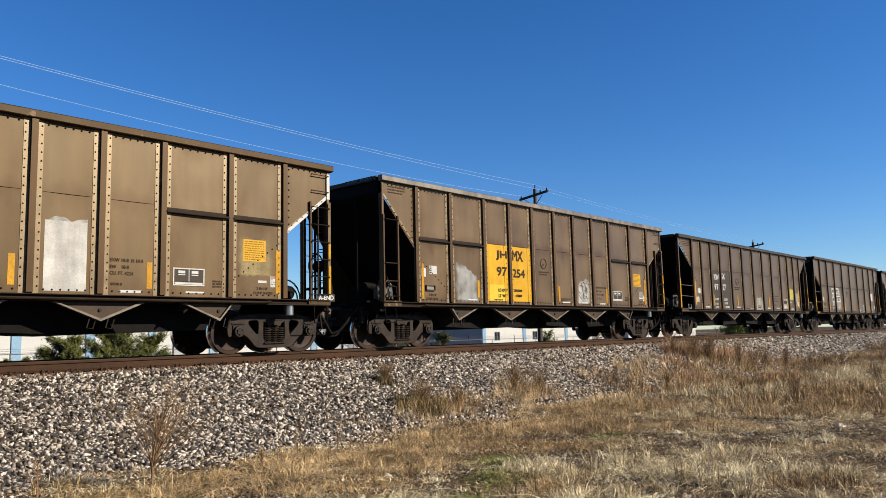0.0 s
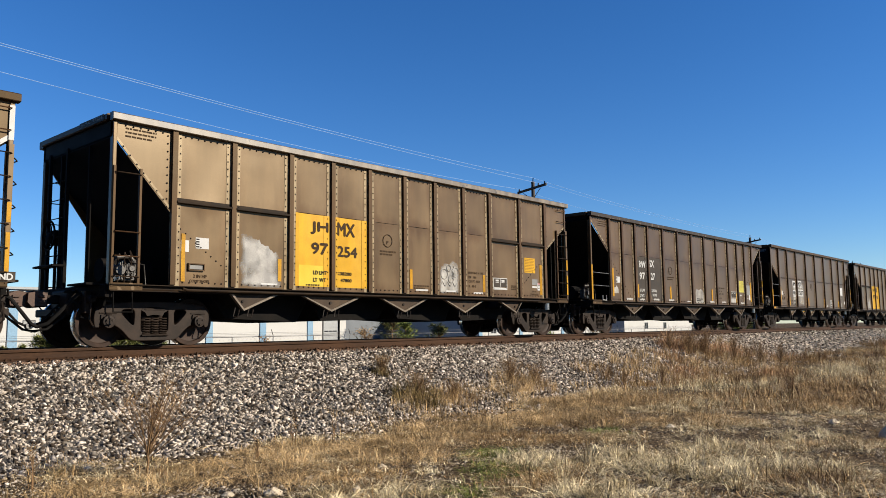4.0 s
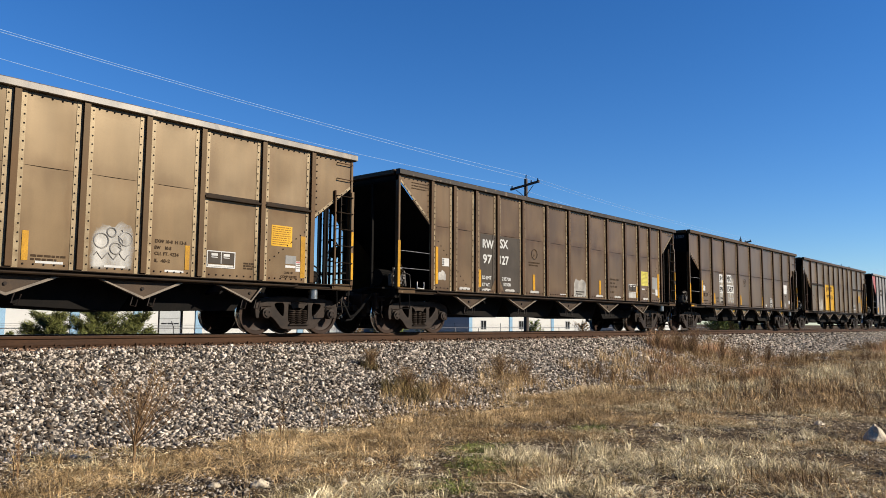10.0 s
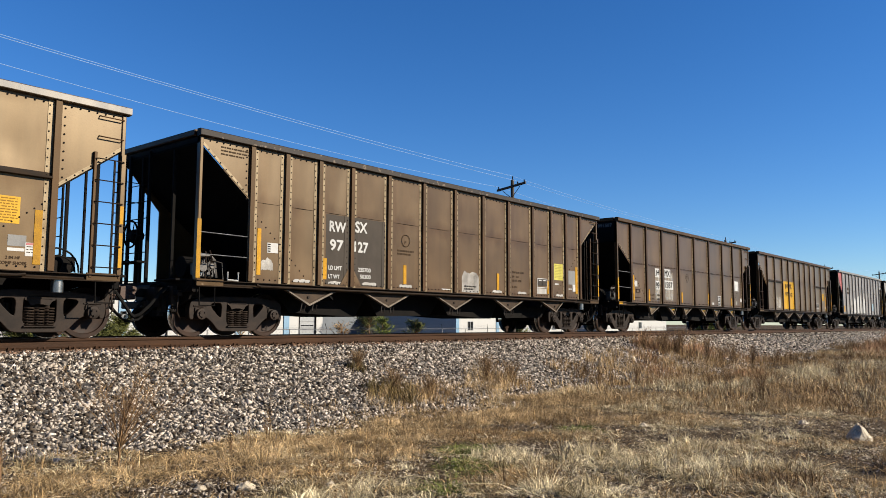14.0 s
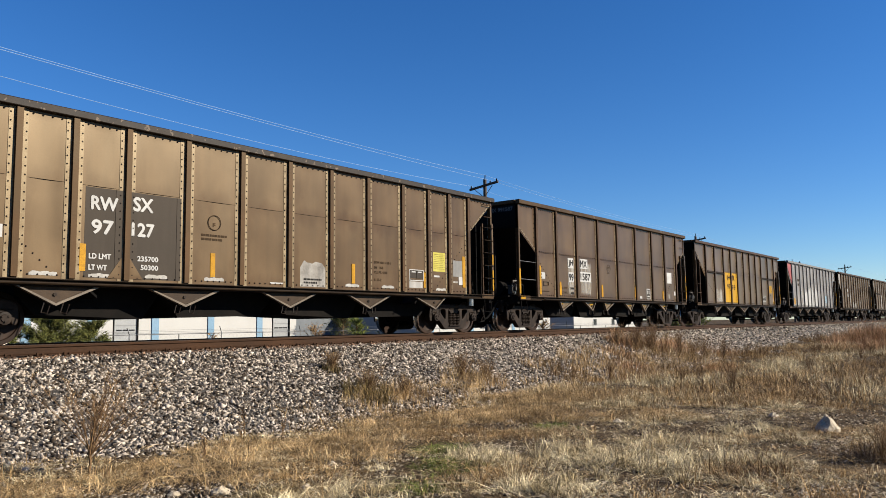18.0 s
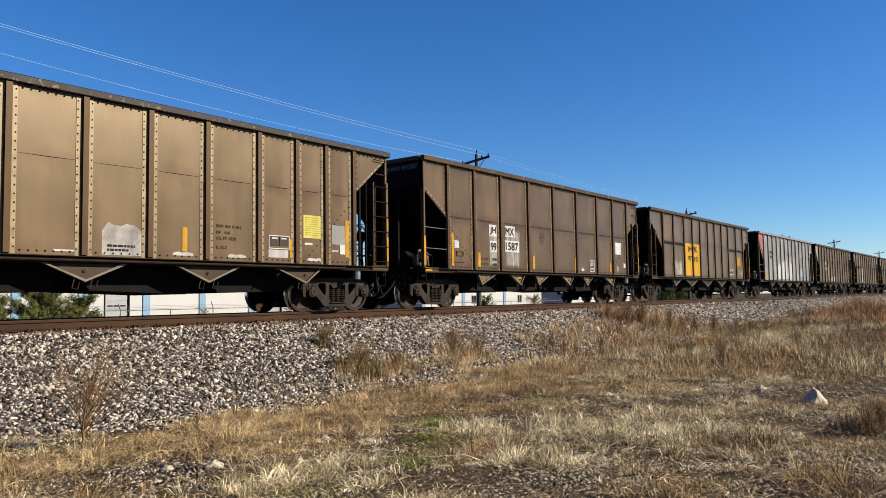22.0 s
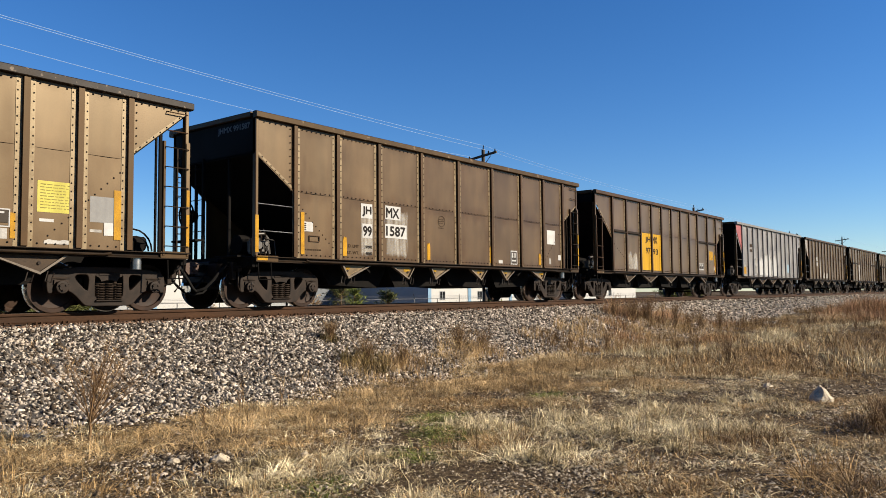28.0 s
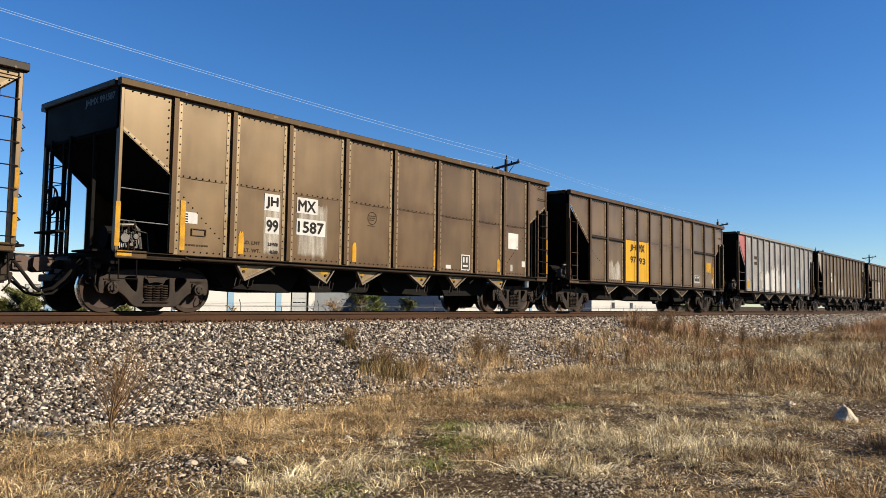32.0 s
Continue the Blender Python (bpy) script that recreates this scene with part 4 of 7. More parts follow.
    for s in (-1, 1):
        part("draft_box", G().box(*sorted((s * (half - 0.35), s * (half + 0.06))), -0.34, 0.34, 0.60, 1.06, 0.03), "grime_shade", car)
        part("end_plate", G().prism_x([(-1.35, 0.90), (-0.45, 0.90), (-0.45, 0.60), (-0.75, 0.56), (-1.25, 0.74)], *sorted((s * (half - 0.10), s * (half - 0.06)))), "grime_shade", car)
        part("bracket", G().box(*sorted((s * (half + 0.02), s * (half + 0.14))), -0.98, -0.84, 0.62, 1.00, 0.02), "truck_steel", car)
        part("angle_cock", G().tube([(s * (half - 0.1), -0.28, 0.80), (s * (half + 0.28), -0.28, 0.82)], 0.028, 8), "truck_steel", car)
        part("safety_chain", G().tube([(s * (half + 0.05), 0.3, 0.9), (s * (half + 0.3), 0.32, 0.62), (s * (half + 0.55), 0.2, 0.86)], 0.014, 5), "grime_shade", car)
        part("cross_step", G().box(*sorted((s * (half + 0.02), s * (half + 0.26))), -1.3, -0.5, 1.10, 1.14, 0.01), "grime_shade", car)
    part("brake_step", G().box(-half - 0.24, -half, 0.25, 1.2, 1.52, 1.56, 0.01), "grime_shade", car)
    for yy in (0.30, 1.12):
        part("end_stile", G().box(-half - 0.03, -half + 0.03, yy - 0.03, yy + 0.03, 1.1, left[0] + 0.05), "grime_shade", car)
    for k in range(5):
        part("end_rung", G().tube([(-half - 0.03, 0.34, 1.75 + 0.36 * k), (-half - 0.06, 1.1, 1.75 + 0.36 * k)], 0.011, 5), "grime_shade", car)
    # brake gear on the end platform
    wheel = part("brake_wheel", G().ring((-half - 0.12, 0.78, 2.15), 0.28, 0.020, "x", 24, 6), "grime_shade", car)
    for k in range(6):
        part("spoke", G().tube([(-half - 0.08, 0.78, 2.15), (-half - 0.12, 0.78 + 0.28 * math.cos(k * 1.047), 2.15 + 0.28 * math.sin(k * 1.047))], 0.011, 5), "grime_shade", wheel)
    part("brake_housing", G().lathe([(0, -0.1), (0.13, -0.1), (0.15, -0.04), (0.15, 0.1), (0, 0.1)], 14, (-half + 0.02, 0.80, 2.12)).box(-half - 0.01, -half + 0.04, 0.76, 0.80, 1.1, 2.0), "grime_shade", car)
    x = -half + 0.48
    valve = part("brake_valve", G().box(x - 0.16, x + 0.20, -1.12, -0.92, 1.20, 1.50, 0.02).box(x - 0.26, x - 0.12, -1.18, -1.0, 1.24, 1.46, 0.02).lathe([(0, -0.1), (0.085, -0.1), (0.10, -0.06), (0.10, 0.1), (0, 0.1)], 12, (x - 0.12, -1.16, 1.38)), "valve_iron", car, smooth=True)
    part("valve_cover", G().lathe([(0, -0.06), (0.05, -0.06), (0.075, -0.03), (0.075, 0.05), (0, 0.05)], 10, (x + 0.10, -1.18, 1.42)).box(x + 0.02, x + 0.16, -1.17, -1.10, 1.24, 1.35, 0.01), "valve_iron", valve, "scuffed iron casting", smooth=True)
    for k in range(15):
        xx, zz = x - 0.22 + 0.38 * ((k * 0.618) % 1), 1.22 + 0.28 * ((k * 0.414) % 1)
        part("flange", G().box(xx, xx + 0.05, -1.20, -1.12, zz, zz + 0.035, 0.008).box(xx + 0.015, xx + 0.03, -1.215, -1.13, zz - 0.03, zz + 0.07), "bright_steel" if k % 5 == 0 else "valve_iron", valve)
    part("arch_pipe", G().tube([(x - 0.24, -1.13, 1.2), (x - 0.25, -1.14, 1.50), (x - 0.15, -1.14, 1.62), (x + 0.10, -1.14, 1.64), (x + 0.20, -1.13, 1.56), (x + 0.26, -1.12, 1.2)], 0.036, 8), "valve_iron", valve, smooth=True)
    part("side_pipe", G().tube([(x + 0.10, -1.16, 1.55), (x + 0.34, -1.2, 1.50), (x + 0.38, -1.2, 1.14)], 0.012, 5), "valve_iron", valve)
    part("reservoir", G().tube([(x - 0.2, -0.55, 1.42), (x + 0.75, -0.55, 1.42)], 0.22, 14), "grime_shade", car, smooth=True)
    pipe = G()
    for k in range(4):
        pipe.tube([(x - 0.25 + 0.12 * k, -1.16, 1.16), (x - 0.30 + 0.13 * k, -1.22, 1.45 + 0.05 * k), (x - 0.18 + 0.1 * k, -1.1, 1.66 + 0.03 * k), (x + 0.05 + 0.1 * k, -0.9, 1.52)], 0.013, 5)
    part("brake_pipe", pipe, "truck_steel", car)
    for s in (-1, 1):
        k0 = s * half
        part("knuckle", G().prism([(k0 + s * 0.52, 0.76), (k0 + s * 0.76, 0.74), (k0 + s * 0.83, 0.82), (k0 + s * 0.82, 0.98), (k0 + s * 0.62, 1.02), (k0 + s * 0.50, 0.97)], -0.24 + 0.05 * s, -0.10 + 0.05 * s).box(*sorted((k0 + s * 0.55, k0 + s * 0.66)), -0.27 + 0.05 * s, -0.23 + 0.05 * s, 0.80, 0.845, 0.01).box(*sorted((k0 + s * 0.55, k0 + s * 0.66)), -0.27 + 0.05 * s, -0.23 + 0.05 * s, 0.90, 0.945, 0.01), "knuckle_rust", car)
        part("brake_beam", G().box(*sorted((k0 - s * 0.30, k0 - s * 0.18)), -0.95, 0.95, 0.40, 0.54, 0.02).box(*sorted((k0 - s * 0.28, k0 - s * 0.20)), -0.62, -0.54, 0.5, 0.95).box(*sorted((k0 - s * 0.28, k0 - s * 0.20)), 0.54, 0.62, 0.5, 0.95), "grime_shade", car)
        part("carrier_iron", G().box(*sorted((k0 + s * 0.04, k0 + s * 0.42)), -0.46, 0.46, 0.56, 0.70, 0.02).box(*sorted((k0 + s * 0.06, k0 + s * 0.16)), -0.56, -0.46, 0.42, 0.86, 0.015), "truck_steel", car)
        part("brake_hose", G().tube([(k0 + s * 0.10, -0.80, 0.98), (k0 + s * 0.30, -0.84, 0.86), (k0 + s * 0.50, -0.82, 0.62), (k0 + s * 0.66, -0.76, 0.44), (k0 + s * 0.80, -0.66, 0.38)], 0.032, 8), "rubber", car, smooth=True)
        part("hose_bracket", G().box(*sorted((k0 + s * 0.02, k0 + s * 0.12)), -1.16, -0.70, 0.80, 0.92, 0.015).tube([(k0 + s * 0.08, -1.12, 0.84), (k0 + s * 0.12, -1.14, 0.50), (k0 + s * 0.02, -1.10, 0.36)], 0.018, 6), "truck_steel", car)
        part("striker", G().box(*sorted((k0 + s * 0.04, k0 + s * 0.30)), -0.62, -0.30, 0.60, 0.98, 0.02).box(*sorted((k0 + s * 0.10, k0 + s * 0.20)), -0.72, -0.60, 0.50, 0.80, 0.01), "truck_steel", car)
        part("trainline_hose", G().tube([(k0 + s * 0.1, -0.52, 0.80), (k0 + s * 0.34, -0.60, 0.55), (k0 + s * 0.60, -0.58, 0.34), (k0 + s * 0.84, -0.5, 0.30)], 0.022, 7).tube([(k0 + s * 0.05, -0.85, 0.92), (k0 + s * 0.2, -0.9, 0.78), (k0 + s * 0.16, -0.88, 0.55), (k0 - s * 0.1, -0.85, 0.48)], 0.018, 6), "rubber", car, smooth=True)
    part("brake_cylinder", G().tube([(half - 0.55, -0.9, 1.30), (half - 0.95, -0.9, 1.30)], 0.14, 14).tube([(half - 0.95, -0.9, 1.30), (half - 1.25, -0.9, 1.28)], 0.03, 8).box(half - 0.9, half - 0.6, -1.0, -0.8, 1.1, 1.2), "grime_shade", car, smooth=True)
    for r_, x_ in ((0.30, half - 0.98), (0.20, half - 0.92)):
        part("hose_loop", G().tube([(x_ + r_ * 1.3 * math.cos(q) * (1 if q < 1.57 else 1.0), -1.28, 1.14 + 1.35 * r_ * math.sin(q)) for q in [0.31 * k for k in range(9)]], 0.017, 6), "rubber", car, smooth=True)
    part("relay_box", G().box(half - 1.12, half - 0.92, -1.2, -0.95, 1.12, 1.34, 0.02).prism([(half - 0.85, 1.12), (half - 0.68, 1.12), (half - 0.62, 1.30), (half - 0.80, 1.32)], -1.1, -1.0), "grime_shade", car)
    part("retainer_pot", G().tube([(half - 1.02, -1.46, 0.78), (half - 1.02, -1.46, 1.0)], 0.10, 14), "bright_steel", car, "bright steel cylinder", smooth=True)
    # discharge gates and bodies of the hoppers
    for xl, xr, xb in gates:
        gusset(car, xl, xr, xb, paint="strip_tan" if seam_rivets else "gate_paint")
    inner = half - 2.35
    m = 4
    for k in range(m):
        a_, b_ = -inner + 2 * inner * k / m, -inner + 2 * inner * (k + 1) / m
        w = (b_ - a_) / 2
        c_ = (a_ + b_) / 2
        part("hopper_chute", G().prism([(a_, 1.05), (b_, 1.05), (b_ - 0.08, 0.86), (c_ + w * 0.72, 0.50 if k % 2 else 0.44), (c_ - w * 0.72, 0.46 if k % 2 else 0.52), (a_ + 0.08, 0.86)], -0.98, 0.98), "grime_shade", car)
    truck(car, -(half - 1.12 - (0.2 if half > 7.6 else 0)))
    truck(car, half - 1.12 - (0.2 if half > 7.6 else 0))
    return car


def tail_marks(car, half, p_last, dx=0.0, grey=False, pale=False):
    """The stencils common to the right end of a car: panel plate, instruction plate, stripes, labels."""
    part("data_plate", frame_box(3.60 + dx, 4.24 + dx, 1.32, 1.65, 0.02, SHEET - 0.005, SHEET), "white_paint", car, "white-framed black data panel")
    part("data_field", G().box(3.62 + dx, 4.22 + dx, SHEET - 0.0035, SHEET, 1.40, 1.63), "black_paint", car)
    for k in (0, 1):
        part("data_print", G().box(3.70 + dx + 0.27 * k, 3.84 + dx + 0.27 * k, SHEET - 0.007, SHEET, 1.55, 1.60).box(3.70 + dx + 0.27 * k, 3.84 + dx + 0.27 * k, SHEET - 0.007, SHEET, 1.515, 1.53), "white_paint", car)
    part("data_print", G().box(3.91 + dx, 3.925 + dx, SHEET - 0.007, SHEET, 1.40, 1.63).box(3.63 + dx, 4.2 + dx, SHEET - 0.007, SHEET, 1.345, 1.38), "white_paint", car)
    plate = decal("instruction_plate", 5.10 + dx, 5.64 + dx, 1.86 if not pale else 1.72, 2.30 if not pale else 2.20, "pale_yellow" if pale else "yellow_paint", car, "yellow instruction plate")
    bars("fine_print", 5.13 + dx, 5.61 + dx, (2.27 if not pale else 2.16), 9, 0.045, 0.016, "plate_print", plate, 5)
    decal("warning_label", 5.75 + dx, 5.96 + dx, 1.35, 1.57, "white_paint", car, "white label with red heading", 0.004)
    decal("label_heading", 5.76 + dx, 5.95 + dx, 1.53, 1.565, "red_paint", car, "", 0.007)
    bars("fine_print", 5.77 + dx, 5.94 + dx, 1.51, 3, 0.045, 0.014, "letter_brown", car, 6)
    decal("reflector", 5.87 + dx, 5.99 + dx, 1.22, 2.12, "dull_yellow", car, "faded yellow reflective strip", 0.010)


# posts of the three kinds of car, from its middle
B_POSTS = [-6.11, -4.83, -3.43, -2.28, -1.16, 0.0, 1.11, 2.24, 3.37, 4.78, 6.08]
C_POSTS = [-6.70, -5.80, -4.86, -3.87, -2.63, -1.33, -0.04, 1.22, 2.48, 3.79, 4.86, 5.77, 6.70]
D_POSTS = [-6.12, -4.80, -3.35, -1.67, 0.0, 1.72, 3.39, 4.79, 6.12]
B_GATES = [(-4.85, -3.75, -4.55), (-3.10, -1.45, -2.30), (-0.80, 0.80, 0.0), (1.48, 3.06, 2.28), (3.80, 4.85, 4.57)]
C_GATES = [(-5.75, -4.35, -5.10), (-3.39, -1.85, -2.62), (-0.76, 0.78, 0.0), (1.80, 3.30, 2.54), (4.29, 5.60, 5.14)]
D_GATES = [(-4.64, -3.64, -4.43), (-2.84, -1.95, -2.20), (-1.26, -0.36, -1.06), (0.58, 1.47, 1.14), (2.18, 3.01, 2.51), (4.00, 4.95, 4.72)]


def yellow_number(car, a_, b_, c_, d_, dx=0.0):
    """The yellow number panel in two halves beside a post."""
    for k, (x0, x1) in enumerate(((-3.26, -2.50), (-2.06, -1.19))):
        decal("number_panel", x0 + dx, x1 + dx, 1.20, 2.78, "yellow_paint", car, "yellow painted number panel", 0.0032)
    for x0, x1 in ((-3.29, -3.20), (-2.51, -2.36), (-2.20, -2.05), (-1.39, -1.23)):
        decal("number_panel", x0 + dx, x1 + dx, 1.20, 2.78, "yellow_paint", car, "yellow painted number panel", 0.0105)
    lettering(a_, -2.86 + dx, -2.40 + dx, 2.36, 2.62, "letter_brown", car, SHEET - 0.013)
    lettering(b_, -2.12 + dx, -1.60 + dx, 2.38, 2.66, "letter_brown", car, SHEET - 0.013)
    lettering(c_, -2.84 + dx, -2.41 + dx, 1.92, 2.16, "letter_brown", car, SHEET - 0.013)
    lettering(d_, -2.12 + dx, -1.53 + dx, 1.90, 2.13, "letter_brown", car, SHEET - 0.013)


def build_train():
    b_kw = dict(belts=(1, 2, 9, 10), gates=B_GATES, left=(3.75, 2.45), right=(3.40, 2.50))
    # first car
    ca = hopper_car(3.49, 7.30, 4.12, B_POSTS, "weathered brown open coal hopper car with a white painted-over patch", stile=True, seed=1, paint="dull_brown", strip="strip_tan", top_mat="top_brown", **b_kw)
    decal("painted_patch", 1.33, 2.02, 1.16, 2.33, "chalk_white", ca, "bright white painted-over patch")
    blotch("painted_patch", 1.33, 2.02, 2.30, 2.42, "worn_white", ca, "ragged edge of white paint", 4, rough=0.8)
    lettering("EXW 10-8  H 10-5", 2.42, 3.02, 1.70, 1.76, "letter_brown", ca)
    lettering("EW    10-8", 2.42, 2.76, 1.58, 1.64, "letter_brown", ca)
    lettering("CU. FT. 4224", 2.42, 2.84, 1.47, 1.53, "letter_brown", ca)
    bars("fine_print", 2.44, 2.66, 1.33, 1, 0.05, 0.045, "letter_brown", ca, 3)
    decal("white_strip", 2.60, 3.0, 1.16, 1.205, "white_paint", ca)
    decal("white_strip", 3.86, 4.24, 1.185, 1.215, "white_paint", ca)
    decal("white_strip", -0.2, 0.2, 1.18, 1.22, "white_paint", ca)
    decal("faded_stripe", 3.09, 3.19, 1.24, 1.72, "dull_yellow", ca)
    decal("faded_stripe", 0.80, 0.90, 1.24, 1.74, "dull_yellow", ca)
    bars("fine_print", 4.42, 4.66, 1.44, 3, 0.05, 0.035, "letter_brown", ca, 8)
    tail_marks(ca, 7.3, 6.08)
    blotch("overspray", 4.92, 5.86, 1.50, 2.48, "yellow_haze", ca, "pale yellow overspray round the plate", 41, 0.0015, 0.3, False)
    lettering("2 IN HF", 5.42, 5.68, 1.29, 1.34, "letter_brown", ca)
    lettering("COMP SHOES", 5.34, 5.80, 1.20, 1.25, "letter_brown", ca)
    decal("white_strip", 5.46, 5.66, 1.43, 1.48, "white_paint", ca)
    for (xa, za), (xb, zb) in (((6.12, 2.46), (7.24, 3.36)),):
        part("edge_mark", G().prism([(xa, za), (xb, zb), (xb, zb + 0.09), (xa, za + 0.09)], SHEET - 0.009, SHEET - 0.005), "white_paint", ca, "white painted sloping edge")
    part("edge_mark", G().box(7.22, 7.30, -1.586, -1.579, 3.35, 3.92), "white_paint", ca, "white painted corner")
    part("end_board", G().box(6.92, 7.40, -1.622, -1.607, 1.08, 1.24), "black_paint", ca)
    lettering("A-END", 6.95, 7.36, 1.11, 1.21, "white_paint", ca, -1.626)
    # second car
    cb = hopper_car(19.67, 7.28, 4.15, B_POSTS, top_mat="worn_rail", label="weathered brown open coal hopper car with a yellow number panel", stile=True, seed=2, **b_kw)
    yellow_number(cb, "JH", "MX", "97", "254")
    decal("repainted_area", -3.19, -2.52, 1.21, 1.66, "bright_yellow", cb, "brighter repainted yellow area", 0.0045)
    lettering("LD LMT", -2.80, -2.43, 1.47, 1.55, "letter_black", cb, SHEET - 0.013)
    lettering("LT  WT", -2.80, -2.46, 1.31, 1.39, "letter_black", cb, SHEET - 0.013)
    lettering("238200", -2.12, -1.70, 1.48, 1.55, "letter_black", cb, SHEET - 0.013)
    lettering("47800", -2.03, -1.70, 1.33, 1.40, "letter_black", cb, SHEET - 0.013)
    bars("fine_print", -3.0, -2.6, 1.25, 1, 0.05, 0.03, "letter_brown", cb, 4, SHEET - 0.013)
    decal("faded_stripe", -1.36, -1.26, 1.24, 1.70, "dull_yellow", cb, "", 0.006)
    fade = [(-4.66 + 1.04 * k / 24, 1.14, 2.26 - 0.50 * (k / 24) ** 1.3 + 0.05 * math.sin(1.9 * k) * math.sin(0.7 * k)) for k in range(25)]
    part("bare_patch", patch(cb, fade, 0.003), "rubbed_patch", cb, "silvery rubbed bare patch")
    decal("faded_stripe", -3.73, -3.645, 1.28, 1.75, "dull_yellow", cb, "", 0.010)
    decal("white_strip", -4.15, -3.75, 1.20, 1.23, "white_paint", cb, "", 0.006)
    decal("label", -5.93, -5.76, 1.76, 1.98, "white_paint", cb)
    decal("label", -5.62, -5.34, 1.84, 2.05, "white_paint", cb)
    for k in range(4):
        decal("label_print", -5.61, -5.54, 1.860 + 0.048 * k, 1.885 + 0.048 * k, "letter_black", cb, "", 0.0060)
    part("side_box", frame_box(-5.78, -5.44, 1.41, 1.55, 0.02, SHEET - 0.04, SHEET), "frame_paint", cb)
    decal("box_glass", -5.75, -5.47, 1.44, 1.52, "grey_paint", cb, "", 0.02)
    lettering("2 IN HF", -5.66, -5.38, 1.28, 1.34, "letter_brown", cb)
    lettering("COMP SHOES", -5.74, -5.32, 1.19, 1.24, "letter_brown", cb)
    decal("reflector", -5.92, -5.84, 1.2, 2.1, "dull_yellow", cb, "faded yellow reflective strip", 0.010)
    part("stencil_ring", G().ring((-0.55, SHEET - 0.003, 2.37), 0.15, 0.008, "y", 22, 4), "letter_brown", cb)
    lettering("F", -0.58, -0.52, 2.29, 2.36, "letter_brown", cb)
    bars("fine_print", -0.80, -0.26, 2.13, 2, 0.07, 0.04, "letter_brown", cb, 12)
    decal("faded_stripe", 0.20, 0.30, 1.24, 1.72, "dull_yellow", cb, "", 0.010)
    bars("fine_print", 0.35, 0.9, 1.34, 2, 0.06, 0.035, "letter_brown", cb, 14)
    decal("white_strip", 0.42, 0.86, 1.20, 1.24, "white_paint", cb)
    blotch("graffiti_patch", 1.28, 2.10, 1.15, 2.04, "scuffed_white", cb, "whitish patch with faint scrawl", 9, rough=0.18)
    g = G()
    for x, z, r in ((1.48, 1.66, 0.13), (1.66, 1.82, 0.08), (1.74, 1.54, 0.10), (1.92, 1.72, 0.12)):
        g.ring((x, SHEET + 0.002, z), r, 0.015, "y", 16, 4)
    g.tube([(1.36 + 0.05 * k, SHEET + 0.002, 1.40 + 0.06 * math.sin(1.6 * k)) for k in range(14)], 0.014, 4)
    g.tube([(1.84 + 0.05 * math.sin(2.2 * k), SHEET + 0.002, 1.88 - 0.06 * k) for k in range(7)], 0.014, 4)
    part("scrawl", g, "faint_grey", cb, "faint grey scrawl")
    decal("white_strip", 1.55, 1.92, 1.20, 1.24, "white_paint", cb, "", 0.006)
    lettering("EXW 10-8  H 13-5", 2.47, 3.10, 1.71, 1.77, "letter_brown", cb)
    lettering("EW    10-8", 2.47, 2.80, 1.59, 1.65, "letter_brown", cb)
    lettering("CU. FT. 4224", 2.47, 2.95, 1.48, 1.54, "letter_brown", cb)
    lettering("IL  48-2", 2.47, 2.78, 1.35, 1.41, "letter_brown", cb)
    decal("faded_stripe", 3.08, 3.17, 1.24, 1.70, "dull_yellow", cb, "", 0.010)
    decal("white_strip", 2.68, 3.06, 1.18, 1.22, "white_paint", cb)
    tail_marks(cb, 7.28, 6.08, -0.06)
    decal("bare_square", 5.42, 5.70, 1.50, 1.68, "grey_paint", cb)
    decal("white_strip", 5.42, 5.68, 1.42, 1.47, "white_paint", cb)
    lettering("2 IN HF", 5.40, 5.62, 1.29, 1.335, "letter_brown", cb)
    lettering("COMP SHOES", 5.30, 5.72, 1.20, 1.25, "letter_brown", cb)
    bars("fine_print", 4.38, 4.66, 1.46, 3, 0.05, 0.035, "letter_brown", cb, 8)
    bars("fine_print", -7.05, -6.45, 3.92, 3, 0.07, 0.03, "letter_brown", cb, 9)
    board = part("end_board", G().box(-7.36, -7.351, -1.35, -0.35, 4.03, 4.145), "black_paint", cb)
    me = lettering("JHMX  97254", 0.40, 1.30, 4.05, 4.125, "grey_paint", board)
    me.matrix_basis = pose(-7.3625 + 1.561, 0, 0) @ pose(0, 0, 0, 0, 0, -90)
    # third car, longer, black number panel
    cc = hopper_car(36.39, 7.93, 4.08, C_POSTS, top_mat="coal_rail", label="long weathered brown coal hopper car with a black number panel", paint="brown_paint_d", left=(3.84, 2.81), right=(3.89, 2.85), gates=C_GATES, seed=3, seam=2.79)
    for x0, x1, d in ((-4.64, -4.08, 0.0032), (-4.08, -3.95, 0.0105), (-3.79, -3.66, 0.0105), (-3.66, -2.84, 0.0032), (-2.84, -2.75, 0.0105)):
        decal("number_panel", x0, x1, 1.16, 2.77, "black_paint", cc, "black painted number panel", d)
    for x, k in ((-3.95, -1), (-3.79, 1)):
        part("corner_gusset", G().prism([(x, 1.16), (x + 0.26 * k, 1.16), (x, 1.54)][::k], SHEET - 0.0155, SHEET), "brown_paint_d", cc, "brown patch over the corner of the panel")
    yy = SHEET - 0.013
    lettering("RW", -4.53, -4.05, 2.38, 2.61, "white_paint", cc, yy)
    lettering("SX", -3.74, -3.35, 2.43, 2.68, "white_paint", cc, yy)
    lettering("97", -4.51, -4.12, 1.95, 2.19, "white_paint", cc, yy)
    lettering("127", -3.76, -3.32, 1.96, 2.20, "white_paint", cc, yy)
    lettering("LD LMT", -4.55, -4.15, 1.50, 1.59, "white_paint", cc, yy)
